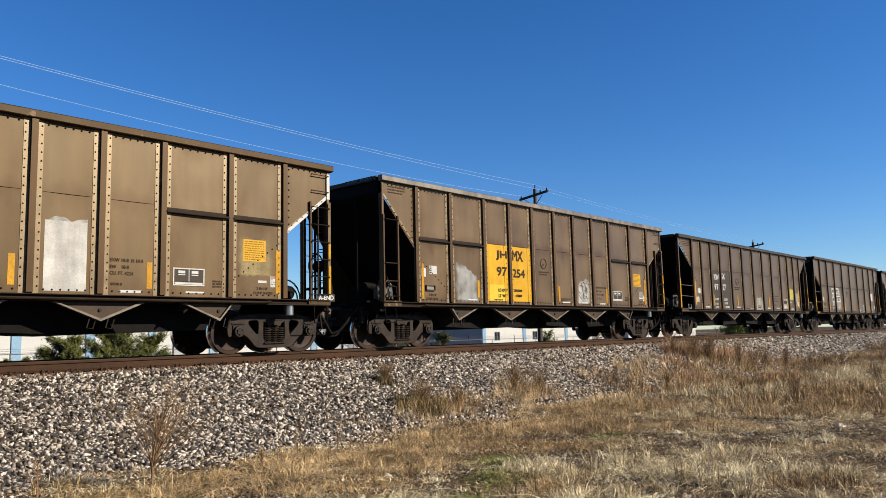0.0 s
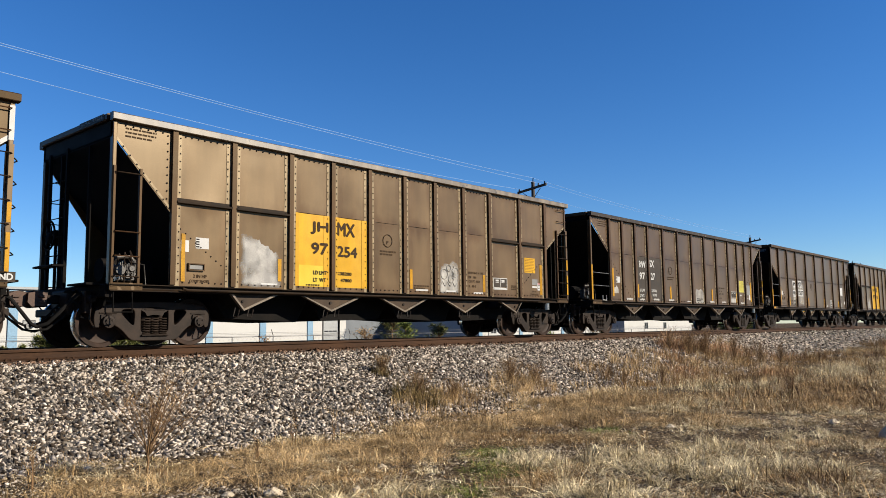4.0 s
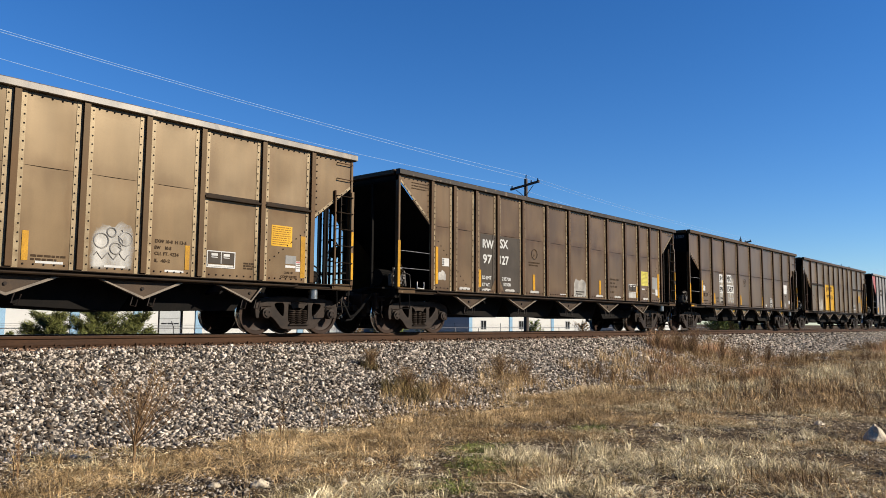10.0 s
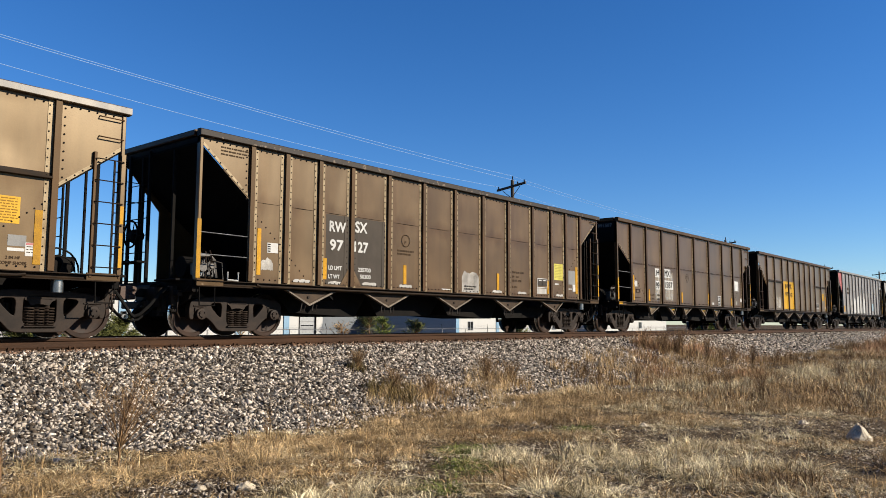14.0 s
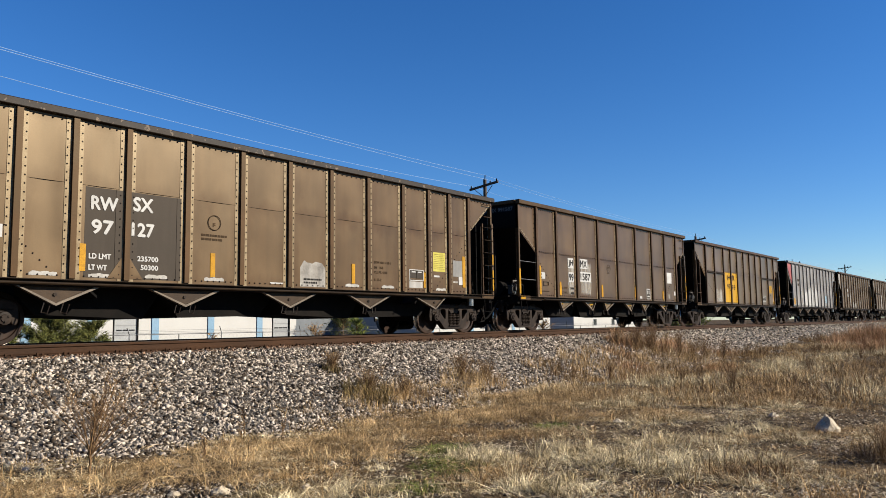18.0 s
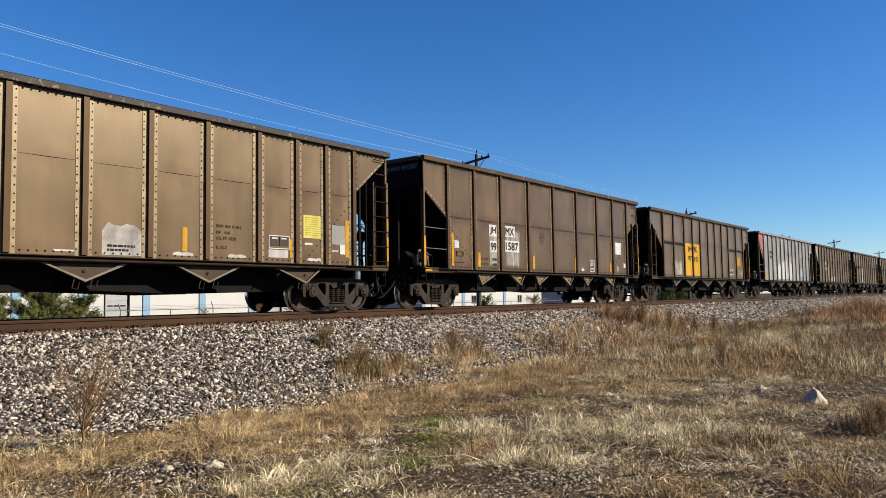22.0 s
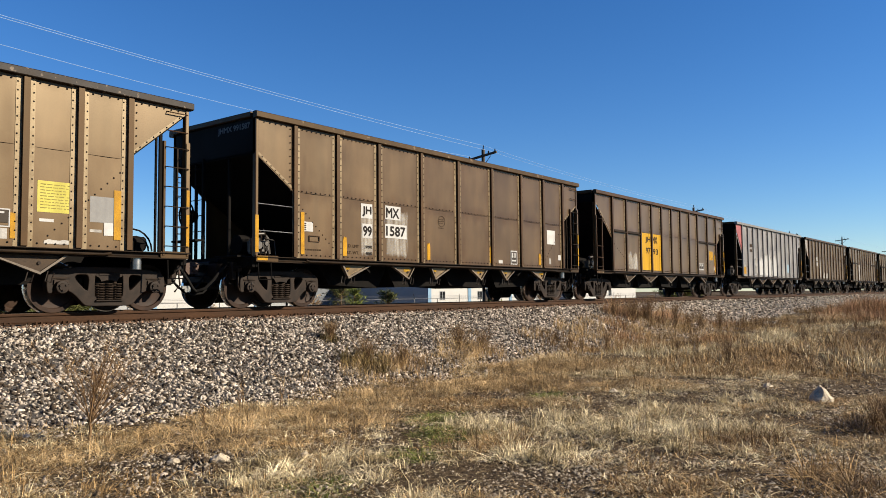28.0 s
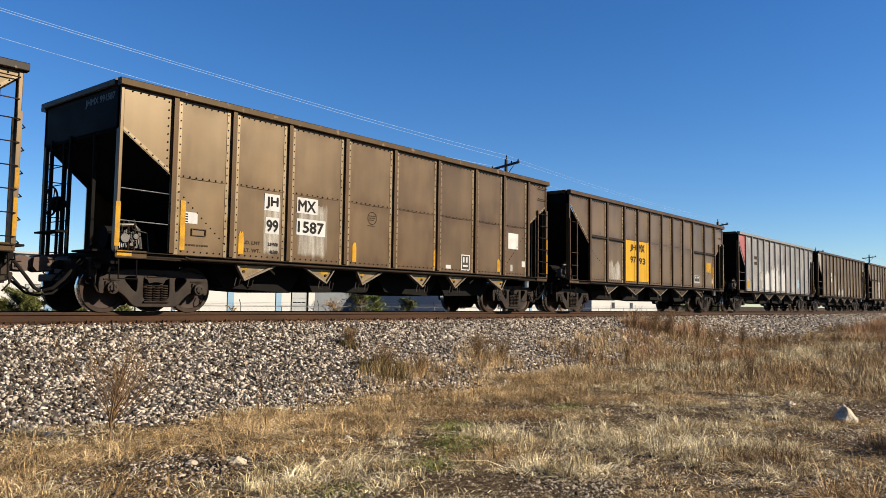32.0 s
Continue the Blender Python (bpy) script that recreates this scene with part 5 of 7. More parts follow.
    lettering("LT WT", -4.55, -4.22, 1.30, 1.39, "white_paint", cc, yy)
    lettering("235700", -3.64, -3.22, 1.50, 1.59, "white_paint", cc, yy)
    lettering("50300", -3.57, -3.22, 1.34, 1.43, "white_paint", cc, yy)
    for x in (-4.72, -2.06, 1.93):
        decal("faded_stripe", x, x + 0.11, 1.27, 1.75, "dull_yellow", cc, "", 0.012)
    for x, z in ((-5.55, 1.17), (-4.55, 1.17), (-3.48, 1.19), (-2.20, 1.19), (1.72, 1.19), (3.0, 1.19), (5.2, 1.18)):
        blotch("white_strip", x, x + 0.46, z - 0.005, z + 0.075, "chalk_white", cc, "uneven dab of white paint", int(x * 50 + 900), 0.0065, 0.25, False)
    decal("white_strip", -0.55, -0.15, 1.185, 1.215, "white_paint", cc)
    part("stencil_ring", G().ring((-1.98, SHEET - 0.003, 2.37), 0.15, 0.008, "y", 22, 4), "letter_brown", cc)
    lettering("F", -2.01, -1.95, 2.29, 2.36, "letter_brown", cc)
    bars("fine_print", -2.28, -1.66, 2.13, 2, 0.08, 0.045, "letter_brown", cc, 12)
    blotch("paint_patch", 0.30, 1.08, 1.15, 1.74, "worn_white", cc, "grey-white overpainted patch with dark stencil", 11, rough=0.12)
    bars("fine_print", 0.40, 0.95, 1.34, 2, 0.075, 0.04, "letter_black", cc, 13, SHEET - 0.009)
    lettering("EXW 10-8  H 10-1", 2.72, 3.33, 1.80, 1.86, "letter_brown", cc)
    lettering("EW    10-8", 2.72, 3.05, 1.67, 1.73, "letter_brown", cc)
    lettering("CU. FT. 4220", 2.72, 3.20, 1.55, 1.61, "letter_brown", cc)
    lettering("IL 52-2", 2.72, 2.98, 1.36, 1.42, "letter_brown", cc)
    part("data_plate", frame_box(4.07, 4.66, 1.42, 1.72, 0.02, SHEET - 0.005, SHEET), "white_paint", cc, "white-framed black data panel")
    part("data_field", G().box(4.09, 4.64, SHEET - 0.0035, SHEET, 1.49, 1.70).box(4.09, 4.64, SHEET - 0.0035, SHEET, 1.44, 1.45), "black_paint", cc)
    for k in (0, 1):
        part("data_print", G().box(4.16 + 0.25 * k, 4.32 + 0.25 * k, SHEET - 0.007, SHEET, 1.64, 1.67).box(4.36, 4.375, SHEET - 0.007, SHEET, 1.49, 1.70), "white_paint", cc)
    decal("worn_label", 4.07, 4.62, 1.23, 1.40, "chalk_white", cc)
    decal("faded_stripe", 4.66, 4.74, 1.24, 1.66, "dull_yellow", cc, "", 0.010)
    plate = decal("instruction_plate", 5.08, 5.70, 1.71, 2.24, "pale_yellow", cc, "pale yellow instruction plate")
    bars("fine_print", 5.13, 5.64, 2.19, 9, 0.05, 0.013, "faded_print", plate, 5)
    decal("white_strip", 5.12, 5.36, 1.55, 1.60, "white_paint", cc)
    decal("grey_square", 5.98, 6.42, 1.60, 2.06, "grey_paint", cc, "grey painted square", 0.0035)
    decal("reflector", 6.42, 6.55, 1.30, 2.20, "dull_yellow", cc, "faded yellow reflective strip", 0.012)
    decal("warning_label", 6.24, 6.41, 1.37, 1.60, "white_paint", cc, "", 0.010)
    decal("white_strip", 5.98, 6.20, 1.42, 1.47, "worn_white", cc)
    decal("reflector", -6.52, -6.42, 1.28, 2.25, "dull_yellow", cc, "faded yellow reflective strip", 0.012)
    decal("label", -6.25, -5.98, 1.76, 1.97, "white_paint", cc, "", 0.006)
    for k in range(4):
        decal("label_print", -6.24, -6.17, 1.780 + 0.048 * k, 1.805 + 0.048 * k, "letter_black", cc, "", 0.0090)
    blotch("worn_label", -6.40, -6.10, 1.38, 1.66, "worn_white", cc, "torn white label", 15, rough=0.3, flat_bottom=False)
    bars("fine_print", -7.45, -6.75, 3.82, 3, 0.07, 0.03, "letter_brown", cc, 9)
    part("corner_stripe", G().box(-7.94, -7.85, -1.587, -1.579, 1.15, 2.3), "dull_yellow", cc)
    part("placard_bracket", G().tube([(-7.20, -1.55, 1.30), (-7.20, -1.55, 1.14), (-6.95, -1.55, 1.13), (-6.95, -1.55, 1.30)], 0.018, 5), "white_paint", cc)
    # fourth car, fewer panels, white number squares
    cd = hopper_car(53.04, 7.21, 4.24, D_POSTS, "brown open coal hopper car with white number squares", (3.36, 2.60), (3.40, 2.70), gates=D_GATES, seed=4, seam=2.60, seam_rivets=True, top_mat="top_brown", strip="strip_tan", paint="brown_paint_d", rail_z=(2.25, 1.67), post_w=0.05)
    for x0, x1, z0, z1 in ((-3.97, -3.58, 2.17, 2.53), (-3.93, -3.58, 1.68, 2.03), (-3.10, -2.50, 2.20, 2.55), (-3.10, -2.26, 1.72, 2.08)):
        decal("number_square", x0, x1, z0, z1, "white_paint", cd, "white painted number square", 0.0115)
    for x0, x1 in ((-3.92, -3.58), (-3.08, -2.24)):
        blotch("faded_patch", x0 - 0.10, x1 + 0.08, 1.19, 2.60, "run_white", cd, "streaked faded white patch", int(x1 * 90), 0.0095, 0.2)
    yy = SHEET - 0.0145
    lettering("JH", -3.92, -3.62, 2.22, 2.46, "letter_black", cd, yy)
    lettering("MX", -3.06, -2.57, 2.25, 2.49, "letter_black", cd, yy)
    lettering("99", -3.90, -3.61, 1.73, 1.97, "letter_black", cd, yy)
    lettering("1587", -3.06, -2.32, 1.78, 2.02, "letter_black", cd, yy)
    lettering("LD. LMT", -4.47, -4.05, 1.42, 1.49, "letter_brown", cd)
    lettering("LT. WT.", -4.45, -4.05, 1.26, 1.33, "letter_brown", cd)
    lettering("239500", -3.86, -3.60, 1.42, 1.49, "letter_black", cd, yy)
    lettering("46500", -3.82, -3.60, 1.26, 1.33, "letter_black", cd, yy)
    for x, z1 in ((-4.60, 1.68), (-1.40, 1.68), (1.60, 1.74), (4.50, 1.6)):
        blotch("faded_stripe", x, x + 0.13, 1.2, z1, "dull_yellow", cd, "faded yellow stripe", int(x * 70 + 500), 0.010, 0.12)
    decal("reflector", -5.93, -5.82, 1.2, 2.16, "dull_yellow", cd, "faded yellow reflective strip", 0.011)
    decal("label", -5.84, -5.55, 1.73, 1.95, "white_paint", cd, "", 0.006)
    for k in range(4):
        decal("label_print", -5.83, -5.76, 1.750 + 0.048 * k, 1.775 + 0.048 * k, "letter_black", cd, "", 0.0090)
    part("side_box", frame_box(-5.68, -5.36, 1.50, 1.64, 0.015, SHEET - 0.02, SHEET), "frame_paint", cd)
    bars("fine_print", -5.80, -5.3, 1.33, 1, 0.05, 0.035, "letter_brown", cd, 31)
    part("stencil_ring", G().ring((-0.75, SHEET - 0.003, 2.30), 0.15, 0.005, "y", 22, 4), "letter_brown", cd)
    bars("fine_print", -0.87, -0.62, 2.36, 3, 0.05, 0.02, "letter_brown", cd, 32)
    bars("fine_print", -0.9, -0.6, 2.12, 1, 0.05, 0.02, "letter_brown", cd, 33)
    part("data_plate", frame_box(2.78, 3.16, 1.18, 1.62, 0.03, SHEET - 0.006, SHEET), "white_paint", cd, "white-framed black data panel")
    part("data_field", G().box(2.82, 3.12, SHEET - 0.0045, SHEET, 1.22, 1.60), "black_paint", cd)
    part("data_print", G().box(2.85, 2.92, SHEET - 0.008, SHEET, 1.40, 1.55).box(2.99, 3.06, SHEET - 0.008, SHEET, 1.40, 1.55).box(2.85, 3.08, SHEET - 0.008, SHEET, 1.28, 1.33), "white_paint", cd)
    decal("label", 2.10, 2.32, 1.20, 1.30, "white_paint", cd, "", 0.006)
    decal("label", 5.08, 5.62, 1.93, 2.41, "white_paint", cd, "square white label")
    decal("warning_label", 5.80, 5.98, 1.40, 1.58, "white_paint", cd, "", 0.011)
    decal("label", 5.2, 5.32, 1.25, 1.45, "worn_white", cd)
    part("corner_stripe", G().box(-7.22, -7.13, -1.587, -1.579, 1.2, 2.0).box(-7.18, -6.90, -1.612, -1.606, 1.03, 1.12), "dull_yellow", cd)
    me = lettering("JHMX 991587", 0.25, 1.38, 3.86, 4.02, "dim_letter", cd)
    me.matrix_basis = pose(-7.222 + 1.561, 0, 0) @ pose(0, 0, 0, 0, 0, -90)
    for xl, xr, xb in D_GATES:
        part("gate_mark", G().prism([(xb - 0.19, 0.95), (xb + 0.10, 0.955), (xb + 0.13, 0.90), (xb + 0.02, 0.87), (xb - 0.15, 0.86)], -1.529, -1.520), "ragged_yellow", cd, "faded yellow paint on a gate")
    # farther cars
    ce = hopper_car(69.1, 7.40, 4.175, [p + 0.17 for p in B_POSTS], "weathered brown coal hopper car with two yellow number panels", stile=True, seed=5, **b_kw)
    yellow_number(ce, "JH", "MX", "97", "93", 0.17)
    blotch("paint_patch", -4.60, -3.45, 1.16, 2.05, "run_white", ce, "pale overpainted patch", 21, rough=0.5)
    tail_marks(ce, 7.28, 6.08, 0.17)
    cf = hopper_car(86.1, 7.28, 4.14, [-6.2 + 1.033 * k for k in range(13)], "silver-grey coal hopper car with white overpainted graffiti", (3.75, 2.45), (3.4, 2.5), gates=B_GATES, seed=6, paint="silver_paint", strip="silver_paint", post_mat="grey_paint", top_mat="grey_paint")
    blotch("graffiti_patch", -4.3, 1.6, 1.2, 2.75, "scuffed_white", cf, "white overpainted graffiti band", 22, rough=0.5)
    for x0, x1, z1, k in ((-3.1, -1.9, 2.35, 22), (-1.7, -0.4, 2.65, 24), (-0.2, 0.9, 2.6, 25)):
        blotch("paint_patch", x0, x1, 1.2, z1, "white_paint", cf, "white block of overpainted graffiti", k, 0.011, 0.3)
    part("red_corner", G().prism([(-7.28, 3.72), (-6.25, 2.5), (-6.25, 4.0), (-7.28, 4.0)], SHEET - 0.006, SHEET - 0.001), "red_paint", cf, "faded red corner")
    decal("yellow_label", -6.1, -5.5, 1.25, 1.65, "dull_yellow", cf, "yellow square label")
    decal("blue_label", 3.6, 4.1, 1.45, 2.0, "sky_blue_paint", cf, "pale blue square label")
    decal("label", 2.2, 2.45, 1.3, 1.75, "white_paint", cf)
    decal("label", 3.0, 3.2, 1.3, 1.6, "white_paint", cf)
    bars("fine_print", -4.7, -3.9, 3.0, 2, 0.3, 0.16, "letter_brown", cf, 51)
    cg = hopper_car(102.2, 7.4, 4.12, [-6.3 + 1.05 * k for k in range(13)], "brown coal hopper car with a small white number", (3.75, 2.45), (3.4, 2.5), gates=B_GATES, seed=7)
    for x0, z0 in ((-3.9, 2.5), (-3.3, 2.5), (-3.9, 2.1), (-3.3, 2.1)):
        decal("number_bar", x0, x0 + 0.42, z0, z0 + 0.28, "white_paint", cg)
    part("white_corner", G().prism([(-7.4, 3.70), (-6.62, 2.7), (-6.62, 3.95), (-7.4, 3.95)], SHEET - 0.006, SHEET - 0.001), "worn_white", cg, "white scuffed end sheet")
    decal("label", 1.9, 2.2, 1.3, 1.8, "white_paint", cg)
    decal("number_bar", -2.9, -2.5, 1.3, 2.6, "worn_white", cg)
    blotch("paint_patch", -2.2, 0.4, 1.2, 1.7, "worn_white", cg, "pale smeared patch", 23, rough=0.7)
    ch = hopper_car(118.6, 7.3, 4.12, B_POSTS, "brown coal hopper car with a pale stripe", seed=8, rivets=False, **b_kw)
    decal("number_bar", -3.2, -2.4, 1.2, 2.6, "worn_white", ch)
    hopper_car(134.9, 7.3, 4.12, B_POSTS, "brown open coal hopper car far along the train", seed=9, rivets=False, **b_kw)
    hopper_car(151.1, 7.3, 4.12, B_POSTS, "brown open coal hopper car far along the train", seed=10, rivets=False, **b_kw)


build_train()


# ---- behind the track ----
def warehouse(x0, x1, y0, depth, high, stripes, doors, windows, label, wall="wall_white"):
    b = thing("warehouse", label, "building", (0, y0, 0), "low industrial buildings")
    # the front wall is built in bays so that doors and windows go through it
    cuts = sorted([(a_, c_, GROUND, z1) for a_, c_, z1 in doors] + [(a_, c_, z0, z1) for a_, c_, z0, z1 in windows])
    g, x = G(), x0
    for a_, c_, z0, z1 in cuts:
        g.box(x, a_, 0, 0.25, GROUND - 0.1, high)
        g.box(a_, c_, 0, 0.25, z1, high)
        if z0 > GROUND:
            g.box(a_, c_, 0, 0.25, GROUND - 0.1, z0)
        x = c_
    g.box(x, x1, 0, 0.25, GROUND - 0.1, high)
    part("front_wall", g, wall, b)
    part("side_wall", G().box(x0, x0 + 0.25, 0.25, depth, GROUND - 0.1, high).box(x1 - 0.25, x1, 0.25, depth, GROUND - 0.1, high).box(x0 + 0.25, x1 - 0.25, depth - 0.25, depth, GROUND - 0.1, high), wall, b)
    part("roof", G().prism_x([(-0.2, high), (depth / 2, high + 0.35), (depth + 0.2, high), (depth + 0.2, high + 0.15), (depth / 2, high + 0.5), (-0.2, high + 0.15)], x0 - 0.2, x1 + 0.2), "door_grey", b)
    for sx in stripes:
        part("pilaster", G().box(sx - 0.28, sx + 0.28, -0.08, 0.003, GROUND - 0.1, high, 0.01), "wall_blue", b, "light blue painted pilaster")
    for a_, c_, z1 in doors:
        d = part("roller_door", G().box(a_, c_, 0.10, 0.14, GROUND - 0.1, z1), "door_grey", b, "grey sectional loading door")
        n = 5
        for k in range(n):
            za = GROUND + (z1 - GROUND) * k / n
            part("door_panel", G().box(a_ + 0.02, c_ - 0.02, 0.075, 0.10, za + 0.02, za + (z1 - GROUND) / n - 0.02, 0.01), "door_grey", d)
        for k in range(3):
            xa = a_ + 0.15 + k * (c_ - a_ - 0.3) / 3
            part("door_light", G().box(xa + 0.05, xa + 0.45, 0.06, 0.075, 0.02, 0.12), "dark_glass", d)
        part("door_frame", G().box(a_ - 0.08, a_, -0.04, 0.1, GROUND, z1 + 0.08).box(c_, c_ + 0.08, -0.04, 0.1, GROUND, z1 + 0.08).box(a_, c_, -0.04, 0.1, z1, z1 + 0.08), "grime_shade", b)
    for a_, c_, z0, z1 in windows:
        w = part("window_frame", frame_box(a_ - 0.04, c_ + 0.04, z0 - 0.04, z1 + 0.04, 0.07, -0.02, 0.06), "door_grey", b)
        part("pane", G().box(a_ + 0.03, c_ - 0.03, 0.03, 0.04, z0 + 0.03, z1 - 0.03), "dark_glass", w)
        part("mullion", G().box((a_ + c_) / 2 - 0.025, (a_ + c_) / 2 + 0.025, 0.0, 0.03, z0, z1), "door_grey", w)
    return b


warehouse(-6, 43.4, 50, 22, 2.9, (17.0, 21.4, 25.6, 30.25, 34.9, 39.5), [(27.2, 28.9, 1.5), (40.9, 42.6, 1.5), (12.5, 14.3, 1.5)], [], "long low white warehouse with light blue pilasters and grey doors")
warehouse(43.6, 61.2, 62, 14, 2.9, (), [], [(48.5, 49.7, -0.2, 0.8)], "low blue-grey metal shed", "wall_grey")
warehouse(61.4, 86, 50, 20, 2.7, (61.7, 68.8, 77.2), [], [(63.5, 64.4, -0.4, 0.5), (70.4, 71.3, -0.4, 0.5), (80.2, 81.1, -0.4, 0.5)], "low white building with dark windows and blue pilasters")
warehouse(96, 118, 52, 16, 1.9, (), [], [(102, 103, -0.3, 0.6), (108, 109, -0.3, 0.6)], "low white building far along the railway")


def fence():
    f = thing("chain_fence", "galvanised wire fence with leaning barbed-wire arms", "fence", (0, 40, 0))
    xs = [4.0 + 3.1 * k for k in range(34)]
    post = G().tube([(0, 0, GROUND - 0.2), (0, 0, -0.14)], 0.03, 6).mesh("fence_post", "galvanised")
    arm = G().tube([(0, 0, -0.14), (-0.22, -0.12, 0.24)], 0.022, 5).mesh("barb_arm", "grime_shade")
    for k, x in enumerate(xs):
        p = part("fence_post", post, "", f, at=pose(x + random.uniform(-0.1, 0.1), 0, random.uniform(-0.04, 0.04)))
        if k % 2 == 0:
            part("barb_arm", arm, "", p)
    part("top_pipe", G().tube([(xs[0], 0, -0.15), (xs[-1], 0, -0.15)], 0.022, 5), "galvanised", f)
    for dz, dy in ((0.05, -0.06), (0.14, -0.09), (0.23, -0.12)):
        part("barbed_wire", G().tube([(xs[0], dy, dz - 0.14), (xs[-1], dy, dz - 0.14)], 0.006, 4), "galvanised", f)
    g = G()
    for i in range(330):
        x = xs[0] + i * 0.31
        g.add([(x, 0, -1.2), (x + 0.008, 0, -1.2), (x + 0.9, 0, -0.16), (x + 0.892, 0, -0.16)], [(0, 1, 2, 3)])
        g.add([(x + 0.9, 0.004, -1.2), (x + 0.908, 0.004, -1.2), (x + 0.008, 0.004, -0.16), (x, 0.004, -0.16)], [(0, 1, 2, 3)])
    part("wire_mesh", g, "galvanised", f)


fence()


# ---- poles and wires ----
POLES = [(1.5, 8.9), (35.93, 8.62), (70.2, 8.1), (105.2, 7.75), (139.0, 8.9), (187.0, 8.9)]
LINE_Y = 25.0
for k, (x, zt) in enumerate(POLES):
    if k == 0:
        continue
    p = thing("utility_pole", "dark weathered wooden utility pole with a tilted crossarm", "utility pole", (x, LINE_Y, 0), "poles of the power line")
    part("shaft", G().tube([(0, 0, GROUND - 0.3), (0, 0, zt)], 0.16, 10, 0.10), "pole_wood", p, smooth=True)
    tilt = 0.13
    if k == 2:
        part("transformer", G().tube([(0.02, -0.36, zt - 1.9), (0.02, -0.36, zt - 1.05)], 0.2, 12), "grime_shade", p, smooth=True)
    arm = part("crossarm", G().prism_x([(-1.0, zt - 0.48 + tilt), (1.0, zt - 0.48 - tilt), (1.0, zt - 0.36 - tilt), (-1.0, zt - 0.36 + tilt)], -0.17, -0.06), "pole_wood", p)
    for yy in (-0.9, -0.45, 0.9):
        part("insulator", G().tube([(-0.115, yy, zt - 0.37 - tilt * yy), (-0.115, yy, zt - 0.22 - tilt * yy)], 0.045, 8, 0.03), "grime_shade", arm)
    part("arm_brace", G().tube([(-0.12, -0.6, zt - 0.54 + tilt * 0.6), (-0.10, 0, zt - 1.1)], 0.02, 5).tube([(-0.12, 0.6, zt - 0.54 - tilt * 0.6), (-0.10, 0, zt - 1.1)], 0.02, 5), "pole_wood", arm)
    part("top_pin", G().tube([(0, 0, zt), (0.03, 0, zt + 0.22)], 0.03, 6), "grime_shade", p)
for yy, first, dz, sag in ((0.0, 9.37, 0.22, 0.28), (-0.45, 9.12, -0.16, 0.22), (0.9, 8.90, -0.34, 0.47)):
    w = thing("power_line", "thin bright overhead wires", "wire", (0, LINE_Y, 0), "wires of the power line")
    ends = [(x, first if k == 0 else z + dz) for k, (x, z) in enumerate(POLES)]
    for (xa, za), (xb, zb) in zip(ends, ends[1:]):
        pts = []
        for i in range(19):
            u = i / 18
            pts.append((xa + (xb - xa) * u, yy, za + (zb - za) * u - 4 * sag * u * (1 - u)))
        part("wire_span", G().tube(pts, 0.0115 if xa < 2 else 0.008, 5), "wire", w)
    part("wire_span", G().tube([(-33, yy, first), (-16, yy, first - sag), (1.5, yy, first)], 0.011, 4), "wire", w)


# ---- plants ----
def blades(name, spots, material, label, seed, width=0.0031, category="grass", bends=3):
    """Grass: rows of (x, y, z, height, number, spread, lean), each blade arched and tapered."""
    rs = np.random.RandomState(seed)
    rows = np.array(spots, float)
    rows = np.concatenate([rows, rs.rand(len(rows), 1) * 6.283], 1)
    s = np.repeat(rows, rows[:, 4].astype(int), axis=0)
    n = len(s)
    ang, rad = rs.rand(n) * 6.283, s[:, 5] * np.sqrt(rs.rand(n))
    root = s[:, :3] + np.stack([rad * np.cos(ang), rad * np.sin(ang), np.full(n, -0.02)], -1)
    h = s[:, 3] * (0.35 + 0.75 * rs.rand(n))
    out = rs.rand(n) * 6.283
    lean = s[:, 6] * (0.4 + 0.75 * rs.rand(n))
    d = np.stack([0.55 * np.cos(out) + 0.6 * np.cos(ang) + 0.45 * np.cos(s[:, 7]), 0.55 * np.sin(out) + 0.6 * np.sin(ang) + 0.45 * np.sin(s[:, 7]), np.zeros(n)], -1)
    turn = rs.rand(n) * 6.283
    side = np.stack([np.cos(turn), np.sin(turn), 0.2 * rs.normal(size=n)], -1)
    w = (width * (0.6 + 0.8 * rs.rand(n)))[:, None]
    sag = 0.80 * np.minimum(lean, 2.2) / 2.2
    curl = np.stack([rs.normal(size=n), rs.normal(size=n), 0.35 * rs.normal(size=n)], -1) * (0.42 * h)[:, None]

    def at(u):
        return root + d * (lean * h * 0.75 * u ** 1.5)[:, None] + curl * (u * u - 0.6 * u) + np.array([0, 0, 1.0]) * (h * (u - sag * u ** 2.3))[:, None]

    if bends == 3:
        v = np.stack([root - side * w, root + side * w, at(0.4) - side * w * 0.9, at(0.4) + side * w * 0.9, at(0.75) - side * w * 0.6, at(0.75) + side * w * 0.6, at(1.0)], 1)
        f = np.array([(0, 1, 3), (0, 3, 2), (2, 3, 5), (2, 5, 4), (4, 5, 6)])
    else:
        v = np.stack([root - side * w, root + side * w, at(0.55) - side * w * 0.8, at(0.55) + side * w * 0.8, at(1.0)], 1)
        f = np.array([(0, 1, 3), (0, 3, 2), (2, 3, 4)])
    faces = (f[None] + v.shape[1] * np.arange(n)[:, None, None]).reshape(-1, 3)
    ob = new(name, raw(name, v.reshape(-1, 3), faces, material))
    return tagged(ob, label, category, kind="stuff")


